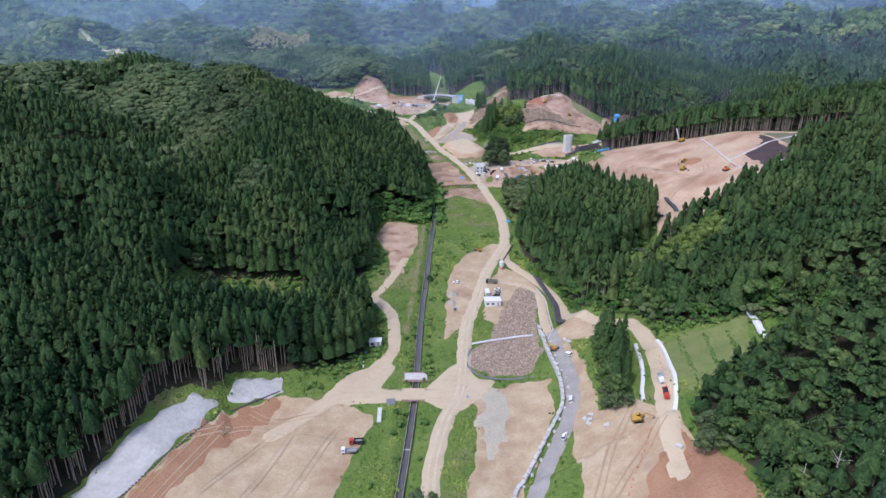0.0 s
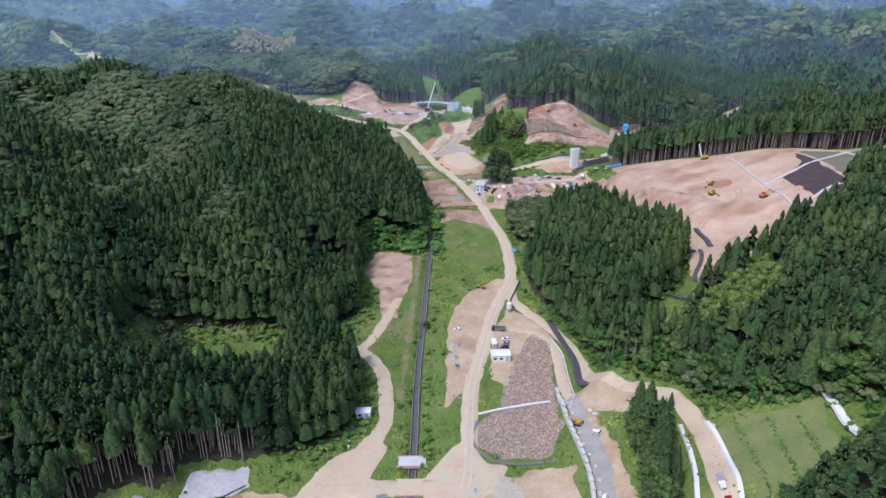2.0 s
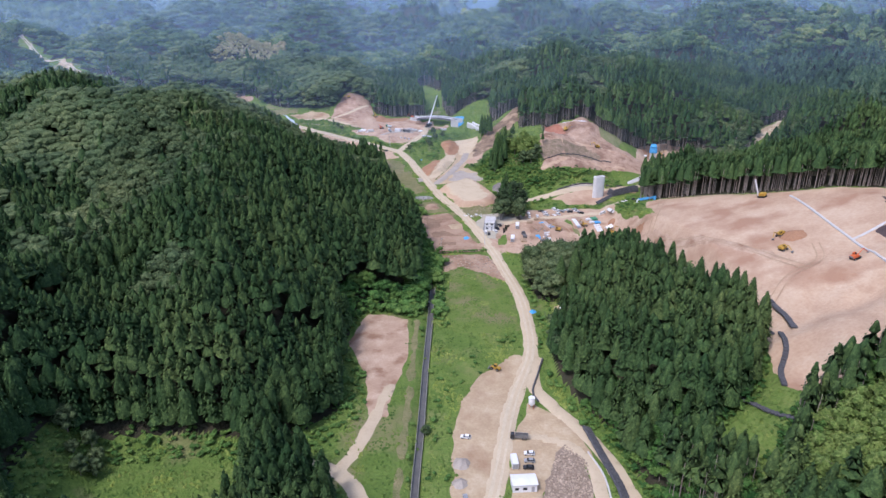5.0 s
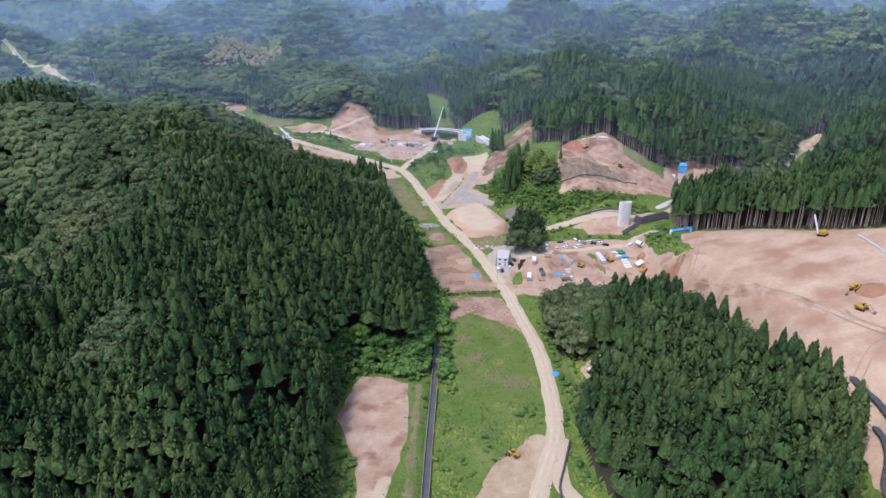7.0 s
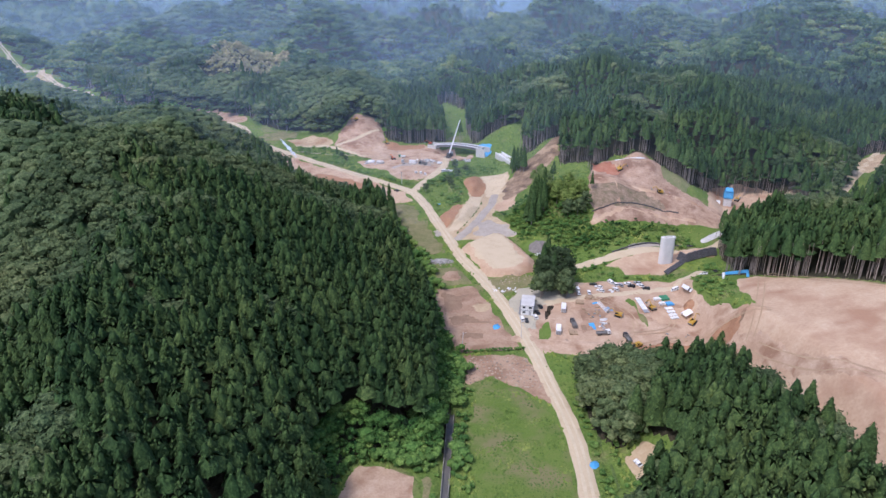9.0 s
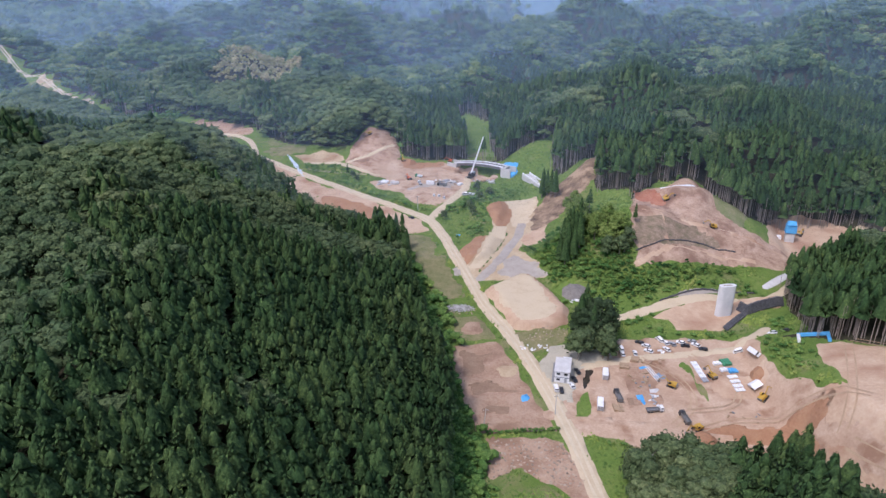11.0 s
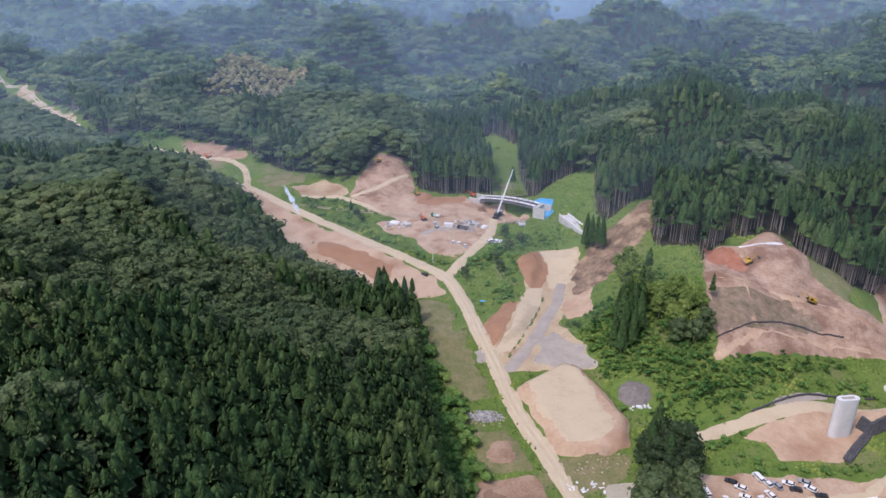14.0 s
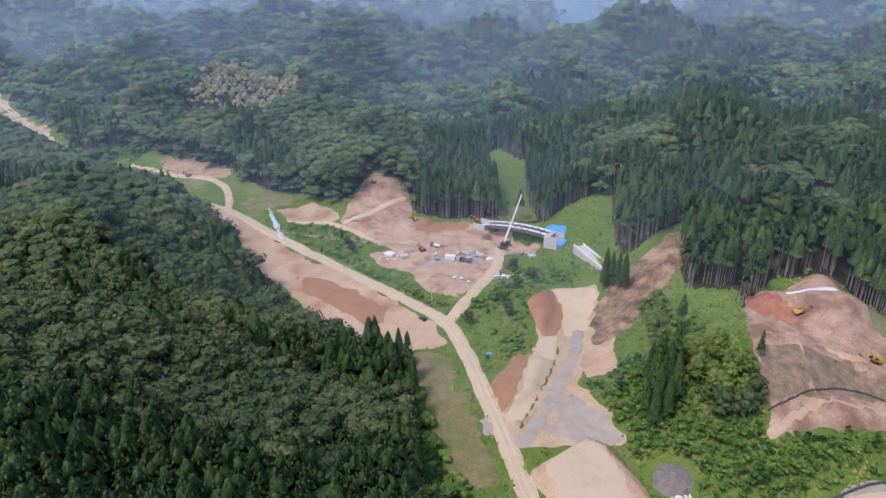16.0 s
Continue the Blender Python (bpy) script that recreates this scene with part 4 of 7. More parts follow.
def cedar(r, rings=4, n=7, base=0.45, fat=1.0, sprays=30, power=1.1):
    """Crown of a cedar 1 high and about 0.27 wide: a round-topped cone set all over with drooping sprays of needles."""
    v, f = [(r.normal(0, 0.008), r.normal(0, 0.008), 0.985)], []
    wide = lambda u: 0.136 * fat * u ** 0.84
    tall = lambda u: 1.0 - (1.0 - base) * u ** power
    for k in range(rings):
        u = (k + 0.45) / (rings - 0.55)
        a0 = r.uniform(0, 6.28)
        for i in range(n):
            a, lump = a0 + 6.2832 * i / n + r.normal(0, 0.12), r.uniform(0.80, 1.0)
            v.append((wide(u) * lump * np.cos(a), wide(u) * lump * np.sin(a), tall(u) + r.normal(0, 0.014)))
    f += [(0, 1 + i, 1 + (i + 1) % n) for i in range(n)]
    for k in range(rings - 1):
        b = 1 + k * n
        for i in range(n):
            p, q = b + i, b + (i + 1) % n
            f += [(p, p + n, q), (q, p + n, q + n)]
    for k in range(sprays):
        u = ((k + r.uniform(0.2, 1.0)) / sprays) ** 0.7
        a = k * 2.39996 + r.normal(0, 0.25)
        q, z, c = wide(u), tall(u), len(v)
        w = r.uniform(0.009, 0.016) * fat * (0.8 + 0.4 * u)
        out = q * r.uniform(0.96, 1.10) + 0.006
        mid, inner = q * 0.90 + 0.004, q * 0.72
        ca, sa = np.cos(a), np.sin(a)
        v += [(out * ca, out * sa, z - 0.010 - 0.012 * u + r.normal(0, 0.004)), (mid * ca - w * sa, mid * sa + w * ca, z), (mid * ca + w * sa, mid * sa - w * ca, z), (inner * ca, inner * sa, z + r.uniform(0.018, 0.032))]
        f += [(c, c + 3, c + 1), (c, c + 2, c + 3)]
    return np.array(v), np.array(f)


ICO = [(0, 0, 1)] + [(0.894 * math.cos(1.2566 * i), 0.894 * math.sin(1.2566 * i), 0.447) for i in range(5)] + [(0.894 * math.cos(1.2566 * i + 0.628), 0.894 * math.sin(1.2566 * i + 0.628), -0.447) for i in range(5)]
ICO_F = [(0, 1 + i, 1 + (i + 1) % 5) for i in range(5)] + [(1 + i, 6 + i, 1 + (i + 1) % 5) for i in range(5)] + [(1 + (i + 1) % 5, 6 + i, 6 + (i + 1) % 5) for i in range(5)]


def broadleaf(r, lobes=6, wide=0.36, sprays=14, small=1.0):
    """Crown of a broad-leaved tree 1 high: uneven lobes, each set with many small sprays of leaves, with gaps between."""
    v, f = [], []
    for k in range(lobes):
        a, q = (k * 2.39996 + r.normal(0, 0.4), wide * 0.72 * np.sqrt((k + r.uniform(0, 0.6)) / lobes)) if k else (0, 0)
        z = 0.78 - 0.34 * q * q / (wide * wide) + r.normal(0, 0.05)
        s = small * wide * r.uniform(0.42, 0.62) * (6.0 / max(lobes, 3)) ** 0.33
        mid = np.array((q * np.cos(a), q * np.sin(a), z))
        c = len(v)
        v += [tuple(mid + np.array(p) * s * g * (0.9, 0.9, 0.72)) for p, g in zip(ICO, r.uniform(0.78, 1.04, 11))]
        f += [tuple(c + i for i in t) for t in ICO_F]
        for i in range(sprays):
            h = 1.0 - 1.35 * (i + r.uniform(0, 1)) / sprays
            t = i * 2.39996 + r.normal(0, 0.3)
            d = np.array((np.sqrt(max(0.0, 1 - h * h)) * np.cos(t), np.sqrt(max(0.0, 1 - h * h)) * np.sin(t), h))
            p = mid + d * s * r.uniform(0.86, 1.16) * (1, 1, 0.8)
            n = d + r.normal(0, 0.36, 3)
            e = np.cross(n, r.normal(0, 1, 3))
            e = e / np.linalg.norm(e)
            g = np.cross(n, e)
            g = g / np.linalg.norm(g)
            e, g, c = e * s * r.uniform(0.15, 0.27), g * s * r.uniform(0.11, 0.20), len(v)
            v += [tuple(p + e), tuple(p + g), tuple(p - e), tuple(p - g + d * s * 0.08)]
            f += [(c, c + 1, c + 2), (c, c + 2, c + 3)]
    return np.array(v), np.array(f)


def dome(r, rings=((0.17, 0.93, 6), (0.34, 0.74, 6), (0.40, 0.45, 6))):
    """Crown of a far broad-leaved tree: one lumpy, uneven cap of leaves."""
    v, f = [(0, 0, 1.0)], []
    for q, z, n in rings:
        a0 = r.uniform(0, 1)
        v += [(q * r.uniform(0.7, 1.3) * np.cos(a0 + 6.283 * i / n), q * r.uniform(0.7, 1.3) * np.sin(a0 + 6.283 * i / n), z + r.normal(0, 0.05)) for i in range(n)]
    f += [(0, 1 + i, 1 + (i + 1) % 6) for i in range(6)]
    for b in range(1, 6 * len(rings) - 5, 6):
        for i in range(6):
            f += [(b + i, b + 6 + i, b + (i + 1) % 6), (b + (i + 1) % 6, b + 6 + i, b + 6 + (i + 1) % 6)]
    return np.array(v), np.array(f)


def trunk_form(n=4, top=0.75, wide=0.009):
    v = [(wide * math.cos(6.283 * i / n), wide * math.sin(6.283 * i / n), -0.04) for i in range(n)] + [(wide * 0.45 * math.cos(6.283 * i / n), wide * 0.45 * math.sin(6.283 * i / n), top) for i in range(n)]
    return np.array(v), np.array([t for i in range(n) for t in ((i, (i + 1) % n, n + (i + 1) % n), (i, n + (i + 1) % n, n + i))])


def plant(name, forms, x, y, tall, fat, mat, label, seed, tint=None, category="woods", sink=0.0, rounded=False):
    """One mass of plants: a form, turn and size of its own at each place, joined."""
    r = np.random.RandomState(seed)
    z = grid_height(x, y) - sink
    which, turn = r.randint(0, len(forms), x.size), r.uniform(0, 6.283, x.size)
    tint = r.normal(0, 0.28, x.size) if tint is None else tint
    V, F, T, base = [], [], [], 0
    for k, (v, f) in enumerate(forms):
        m = np.nonzero(which == k)[0]
        if not m.size:
            continue
        c, s = np.cos(turn[m])[:, None], np.sin(turn[m])[:, None]
        w = (tall[m] * fat[m])[:, None]
        px = x[m][:, None] + w * (v[None, :, 0] * c - v[None, :, 1] * s)
        py = y[m][:, None] + w * (v[None, :, 0] * s + v[None, :, 1] * c)
        pz = z[m][:, None] + tall[m][:, None] * v[None, :, 2]
        V.append(np.stack([px, py, pz], -1).reshape(-1, 3))
        F.append((f[None] + (base + np.arange(m.size) * len(v))[:, None, None]).reshape(-1, 3))
        T.append(np.repeat(tint[m], len(v)))
        base += m.size * len(v)
    ob = new(name, mesh_from(name, np.concatenate(V), np.concatenate(F), rounded))
    ob.data.attributes.new("tint", "FLOAT", "POINT").data.foreach_set("value", np.concatenate(T).astype(np.float32))
    ob.data.materials.append(mat)
    return tagged(ob, label, category, kind="stuff")


_r = np.random.RandomState(4)
CEDARS = [cedar(_r, 3, 6, 0.60, 0.95, 12, 1.15) for _ in range(12)]
FINE_CEDARS = [cedar(_r, 4, 7, 0.60, 1.0, 32, 1.1) for _ in range(14)]
SKIRT_CEDARS = [cedar(_r, 6, 7, 0.22, 1.1, 80, 1.6) for _ in range(10)]
HIGH_CEDARS = [cedar(_r, 4, 6, 0.52, 1.0, 26, 1.3) for _ in range(10)]
FAR_CEDARS = [cedar(_r, 2, 5, 0.45, 0.95, 0) for _ in range(6)]
LEAFY = [broadleaf(_r, 7, 0.31, 19) for _ in range(10)]
SPARSE_LEAFY = [broadleaf(_r, 5, 0.36, 3) for _ in range(10)]
FINE_LEAFY = [broadleaf(_r, 11, 0.30, 16, 0.9) for _ in range(8)]
LOBED_LEAFY = [broadleaf(_r, 5, 0.44, 1) for _ in range(8)]
FAR_LEAFY = [dome(_r) for _ in range(6)]
FAR_DOMES = [dome(_r, ((0.22, 0.9, 6), (0.40, 0.5, 6))) for _ in range(6)]

# stands that differ from the woods round them: x, y, radius, and broad-leaved (above 0) or cedar
STANDS = ((53, 424, 5, 2.6), (93, 407, 5, 2.6), (93, 379, 4.5, 2.6), (114, 385, 6, 2.6), (102, 366, 4, 2.4), (-153, 538, 14, 1.5), (-122, 526, 13, 1.8), (-87, 541, 9, 1.6), (-60, 562, 10, 1.3), (-101, 470, 8, 1.3), (-105, 595, 16, 1.3), (-190, 662, 26, 1.5),
          (-208, 592, 16, 1.5), (-177, 598, 16, 1.8), (-215, 543, 22, 1.3), (-260, 622, 25, 1.2), (-85, 410, 6, 1.5), (-85, 375, 5, 1.4), (-74, 385, 5, 1.4), (-96, 440, 5, 1.3), (-66, 430, 6, 1.3), (-58, 470, 7, 1.3), (-80, 490, 6, 1.3), (-52, 400, 4, 2.4), (-110, 415, 6, 1.3),
          (-107, 359, 7, 2.4), (-150, 440, 22, 1.2), (120, 672, 13, 2.0), (120, 714, 9, 1.8), (128, 700, 8, 1.8), (178, 790, 30, 1.4), (73, 826, 10, 1.5), (-45, 938, 20, 1.5),
          (243, 663, 30, 1.4), (191, 596, 20, 1.5), (-265, 705, 24, -1.6), (-248, 588, 16, -1.2), (-107, 505, 12, -1.5), (-56, 592, 7, -1.2), (-80, 625, 12, 1.6), (-70, 560, 9, 1.1), (-112, 560, 12, 0.5), (135, 745, 11, 1.6), (150, 770, 13, 1.6), (166, 800, 15, 1.6), (48, 440, 8, 2.2), (60, 446, 8, 2.2), (110, 390, 7, 1.6), (98, 420, 6, 1.6), (-62, 812, 26, 1.4), (-40, 770, 10, -1.5))


def leafy_wood(x, y):
    """Where broad-leaved trees grow among the planted cedars (above 0)."""
    s = 0.8 * wave(x, y, 150, 31) + 0.5 * wave(x, y, 50, 32) - 0.65
    s = s + 1.2 * smooth(880, 1000, y) - 0.6 * smooth(30, 120, x) * smooth(1000, 850, y)
    s = s + (0.35 * smooth(-95, -125, x) + 0.5 * smooth(-30, -60, x)) * smooth(430, 500, y) * smooth(800, 700, y)
    s = s + 1.5 * smooth(-60, -74, x) * smooth(742, 762, y) + 0.75 * smooth(72, 92, x) * smooth(275, 245, y)
    for sx, sy, radius, amount in STANDS:
        s = s + amount * np.exp(-((x - sx) ** 2 + (y - sy) ** 2) / (3.4 * radius * radius))
    return s - 2.0 * smooth(330, 280, y) * smooth(-40, -60, x) - 0.55 * smooth(505, 480, y) * smooth(-150, -125, x) * smooth(-20, -45, x)


BAMBOO = (((88, 252), (92, 268), (108, 278), (124, 276), (118, 262), (102, 245)), ((-254, 880), (-245, 925), (-225, 985), (-172, 930), (-188, 860), (-212, 844)))
# nearer woods: close planting along the valley, wider beyond
x, y = scatter(-420, 110, 330, 900, 4.1, 41)
x2, y2 = scatter(-420, 110, 330, 900, 4.8, 42)
close = lambda x, y: (y < 640) & (x > -190) & (x < 215)
x, y = np.concatenate([x[close(x, y)], x2[~close(x2, y2)]]), np.concatenate([y[close(x, y)], y2[~close(x2, y2)]])
s = open_ground(x, y)
ok = (s < -1.0) & ((x > -260) | (y > 380)) & ((x < 250) | (y > 350))
x, y, s = x[ok], y[ok], s[ok]
_r = np.random.RandomState(9)
bamboo = np.maximum(polygon_inside(x, y, BAMBOO[0]), polygon_inside(x, y, BAMBOO[1]))
x, y, s = x[bamboo < 0], y[bamboo < 0], s[bamboo < 0]
leaf = leafy_wood(x, y) + (0.35 + 0.3 * (y < 280)) * _r.normal(0, 1, x.size) > 0.12
fringe = (s > -7.5) & (x < 2) & (x > -60) & (y > 385) & (y < 575)
x, y, s, leaf = x[~fringe], y[~fringe], s[~fringe], leaf[~fringe]
near = close(x, y)
thin = ~leaf | (leaf & (_r.uniform(0, 1, x.size) < np.where(near, 0.6, np.where(x < -190, 0.8, 0.62))))
x, y, s, leaf, near = x[thin], y[thin], s[thin], leaf[thin], near[thin]
tall = _r.normal(20.3, 1.2, x.size) * np.where(leaf, np.where(y > 740, 0.85, np.where(x < -20, 0.84, 0.72)), 1.0) * np.where(x > 0, np.where((x < 125) & (y > 300) & (y < 480), 1.0, np.where((x > 70) & (y < 205), 0.6, 0.92)), 1.0)
fat = _r.uniform(0.85, 1.2, x.size) * np.where(leaf, np.where(near, 0.95, 1.15), np.where(near, 1.12, 1.1)) * np.where((x > 70) & (y < 205), 1.45, 1.0)
tone = 0.22 * smooth(20, 45, x) * smooth(500, 470, y) + 0.36 * wave(x, y, 75, 37) + 0.2 * wave(x, y, 24, 38) + _r.normal(0, 0.2, x.size) - 0.05 * smooth(70, 90, x) * smooth(280, 250, y) - 0.3 * smooth(-40, -60, x) * smooth(330, 270, y)
edge = (s > -10) & ~leaf & ~((x > 70) & (y < 262)) & ~((x < 5) & (y > 256) & (y < 640)) & ~((x > 30) & (x < 135) & (y > 290) & (y < 475)) & ~((x > -60) & (x < 0) & (y < 300))
rim = (s > -7) & ~leaf & ~edge
for c, forms, label in ((rim, SKIRT_CEDARS, "cedars with boughs to the ground along the wood's edge"), (~leaf & ~edge & ~rim & ((y < 450) | ((y < 560) & (x > -130) & (x < 0))), FINE_CEDARS, "dense planted cedar wood, fresh dark green"), (~leaf & ~edge & ~rim & (y >= 450) & ~((y < 560) & (x > -130) & (x < 0)), CEDARS, "dense planted cedar wood up the valley")):
    plant("cedar_wood", forms, x[c], y[c], tall[c], fat[c], M_CONIFER, label, 1, tone[c], rounded=True)
plant("cedar_wood", HIGH_CEDARS, x[edge], y[edge], tall[edge], fat[edge], M_CONIFER, "cedars along the felled edge of the wood", 2, tone[edge], rounded=True)
tx, ty = (np.concatenate([p[edge], p[edge] + _r.uniform(-2.2, 2.2, edge.sum()), p[edge] + _r.uniform(-2.2, 2.2, edge.sum())]) for p in (x, y))
plant("cedar_trunks", [trunk_form()], tx, ty, np.tile(tall[edge], 3), np.ones(tx.size), M_BARK, "tall bare pale cedar trunks at the wood's edge", 3)
for c, forms, mat, label in ((leaf & (y >= 300) & (x > -170) & (y < 770), LEAFY, M_LEAF, "mixed grey-green broad-leaved wood on the ridges"), (leaf & (y >= 300) & ((x <= -170) | (y >= 770)), SPARSE_LEAFY, M_LEAF, "mixed grey-green broad-leaved wood behind the ridge"), (leaf & (y < 300), FINE_LEAFY, M_FRESH, "fresh green broad-leaved wood above the grass slope")):
    plant("broadleaf_wood", forms, x[c], y[c], tall[c], fat[c] * 1.15, mat, label, 5, 1.1 * tone[c])
low = leaf & (s > -12)
plant("undergrowth", SPARSE_LEAFY, x[low] + _r.uniform(-3, 3, low.sum()), y[low] - _r.uniform(0, 5, low.sum()), tall[low] * _r.uniform(0.4, 0.6, low.sum()), 1.5 * fat[low], M_LEAF, "bushes and young trees along the wood's edge", 8, 1.5 * tone[low], category="bushes", sink=1.0, rounded=False)
bx, by = scatter(-256, 840, -170, 988, 4.4, 47)
m = polygon_inside(bx, by, BAMBOO[1]) > 0
bx, by = bx[m], by[m]
plant("bamboo_wood", SPARSE_LEAFY, bx, by, np.random.RandomState(48).uniform(7, 11, bx.size), np.full(bx.size, 0.9), M_TAN_BAMBOO, "tan and yellow bamboo grove on the far slope", 49)
# far woods, planted wider with distance
fx, fy = [], []
for y0, y1, step, seed in ((900, 1250, 8.8, 43), (1250, 1700, 15.0, 44), (1700, 2500, 20.0, 45)):
    x, y = scatter(-1500, y0, 1500, y1, step, seed)
    ok = (open_ground(x, y) < -2) & (np.abs(x) < 200 + 0.62 * (y - 300))
    fx.append(x[ok]), fy.append(y[ok])
for x0, x1, y0, y1, seed in ((-900, -420, 100, 900, 51), (330, 800, 300, 900, 52), (-420, -260, 100, 380, 53), (250, 330, 100, 350, 54), (-420, -140, -120, 112, 55), (100, 330, -120, 112, 56)):
    x, y = scatter(x0, y0, x1, y1, 7.0, seed)
    ok = (open_ground(x, y) < -2) & ((np.abs(x) < 160 + 0.72 * y) | (y < 112))
    fx.append(x[ok]), fy.append(y[ok])
x, y = np.concatenate(fx), np.concatenate(fy)
keep = polygon_inside(x, y, BAMBOO[1]) < 0
x, y = x[keep], y[keep]
leaf = leafy_wood(x, y) > 0.15
_r = np.random.RandomState(10)
tall = _r.normal(14.5, 3.0, x.size)
wide = np.interp(y, (900, 1250, 1700, 2500), (1.15, 1.3, 2.0, 2.9))
patchy = 0.5 * wave(x, y, 90, 36) + 0.45 * wave(x, y, 230, 39) + _r.normal(0, 0.45, x.size)
wide = wide * _r.uniform(0.75, 1.3, x.size)
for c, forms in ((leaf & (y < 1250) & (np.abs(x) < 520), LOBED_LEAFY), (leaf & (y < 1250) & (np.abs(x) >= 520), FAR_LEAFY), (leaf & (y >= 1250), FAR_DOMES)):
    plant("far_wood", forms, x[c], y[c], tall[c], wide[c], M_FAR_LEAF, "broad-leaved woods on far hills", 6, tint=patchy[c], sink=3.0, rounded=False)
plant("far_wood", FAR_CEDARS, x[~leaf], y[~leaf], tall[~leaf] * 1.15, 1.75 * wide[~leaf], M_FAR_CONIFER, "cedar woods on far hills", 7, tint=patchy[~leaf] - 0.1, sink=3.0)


def covered(x, y, margin=0.5):
    """Whether a place lies on bare soil, a road or a sheet."""
    out = np.zeros(x.shape, bool)
    for inside, (x0, y0, x1, y1) in COVERS:
        m = (x > x0 - 3) & (x < x1 + 3) & (y > y0 - 3) & (y < y1 + 3)
        if m.any():
            k = np.nonzero(m)[0]
            out[k] |= inside(x[k], y[k]) > -margin
    return out


def tuft(r):
    """A low ragged clump of weeds."""
    v, f = [], []
    for k in range(4):
        cx, cy, h, q = r.normal(0, 0.5), r.normal(0, 0.5), r.uniform(0.55, 1.0), r.uniform(0.35, 0.6)
        a, c = r.uniform(0, 6.28), len(v)
        v += [(cx, cy, h)] + [(cx + q * np.cos(a + 1.57 * i), cy + q * np.sin(a + 1.57 * i), -0.1) for i in range(4)]
        f += [(c, c + 1 + i, c + 1 + (i + 1) % 4) for i in range(4)]
    return np.array(v), np.array(f)


_r = np.random.RandomState(12)
TUFTS = [tuft(_r) for _ in range(6)]
BUSHES = [broadleaf(_r, 2, 0.8, 7, 0.8) for _ in range(8)]
x, y = scatter(-140, 120, 130, 760, 1.9, 61, 0.5)
ok = (open_ground(x, y) > -1) & ~covered(x, y, 0.3) & (line_distance(x, y, STREAM)[0] > 2.2)
x, y = x[ok], y[ok]
weedy = wave(x, y, 26, 33) + 0.5 * wave(x, y, 9, 34)
ok = weedy + _r.normal(0, 0.5, x.size) > -0.35
x, y, weedy = x[ok], y[ok], weedy[ok]
plant("weeds", TUFTS, x, y, _r.uniform(0.35, 0.9, x.size) * (1 + 0.4 * (weedy > 0.6)), _r.uniform(1.0, 1.7, x.size), M_TUFT, "rough weeds and tall grass on the valley floor", 62, tint=0.7 * weedy - 0.1 + _r.normal(0, 0.2, x.size), category="grass")
# taller weeds in lines along the terraces of the mown slope
u = np.linspace(0, 1, 60)
lx = np.concatenate([np.interp(u, (0, 0.5, 1), (86.6, 84.4, 83.2)), np.interp(u, (0, 0.5, 1), (93.6, 91.8, 90.2)), np.interp(u, (0, 0.5, 1), (100.2, 98.6, 97.2))])
ly = np.concatenate([np.interp(u, (0, 0.5, 1), (215, 198, 185)), np.interp(u, (0, 0.5, 1), (211, 197, 185)), np.interp(u, (0, 0.5, 1), (207, 196, 187))])
plant("weeds", TUFTS, lx + _r.normal(0, 0.25, lx.size), ly + _r.normal(0, 0.3, lx.size), _r.uniform(0.3, 0.7, lx.size), _r.uniform(0.9, 1.5, lx.size), M_BUSH, "lines of taller weeds along the slope's terraces", 66, category="grass")
# scrub: thick at the foot of the western wood, in the side gullies and along the stream
x, y = scatter(-300, 120, 130, 870, 2.6, 63, 0.5)
keep = (x > -150) | (y > 740)
x, y = x[keep], y[keep]
s = open_ground(x, y)
band = np.full(x.shape, -0.95)
band += 1.5 * (s < 9) * (s > -3) * (x < 20) * (y < 690) * ~((x < -56) & (y < 232))
band += 1.3 * (polygon_inside(x, y, ((-16, 512), (-3, 470), (3, 410), (-18, 408), (-28, 470), (-40, 560), (-40, 585), (-28, 556))) > 0)
band += 1.3 * (polygon_inside(x, y, ((30, 580), (52, 640), (72, 610), (66, 565), (100, 556), (60, 546), (34, 552))) > 0)
band += 0.5 * (polygon_inside(x, y, ((-20, 628), (-10, 690), (8, 696), (0, 650), (-4, 622), (-14, 606))) > 0)
band += 1.6 * (polygon_inside(x, y, ((-60, 606), (-44, 600), (-40, 612), (-58, 624), (-84, 640), (-104, 660), (-122, 676), (-112, 650), (-84, 620))) > 0)
band += 1.1 * (polygon_inside(x, y, ((-92, 690), (-58, 660), (-30, 644), (-34, 652), (-60, 672), (-90, 700))) > 0)
band += 1.3 * (polygon_inside(x, y, ((66, 528), (110, 530), (126, 545), (120, 520), (106, 525), (90, 524))) > 0)
band += 1.2 * (polygon_inside(x, y, ((102, 505), (110, 512), (118, 505), (112, 495))) > 0)
band += 1.2 * (polygon_inside(x, y, ((70, 165), (80, 182), (112, 200), (122, 196), (100, 180), (80, 150))) > 0)
band += 1.4 * (polygon_inside(x, y, ((76, 110), (73, 160), (80, 182), (98, 165), (92, 110))) > 0)
band += 1.2 * (polygon_inside(x, y, ((104, 497), (104, 512), (110, 518), (119, 508), (117, 488), (113, 480))) > 0)
band += 1.0 * (polygon_inside(x, y, ((54, 484), (53, 500), (60, 508), (65, 498), (60, 484))) > 0)
band += 1.0 * (polygon_inside(x, y, ((40, 335), (47, 440), (54, 460), (40, 470), (38, 420), (40, 380))) > 0)
band += 0.9 * (polygon_inside(x, y, ((2, 330), (14, 360), (30, 378), (26, 384), (8, 366), (-2, 340))) > 0)
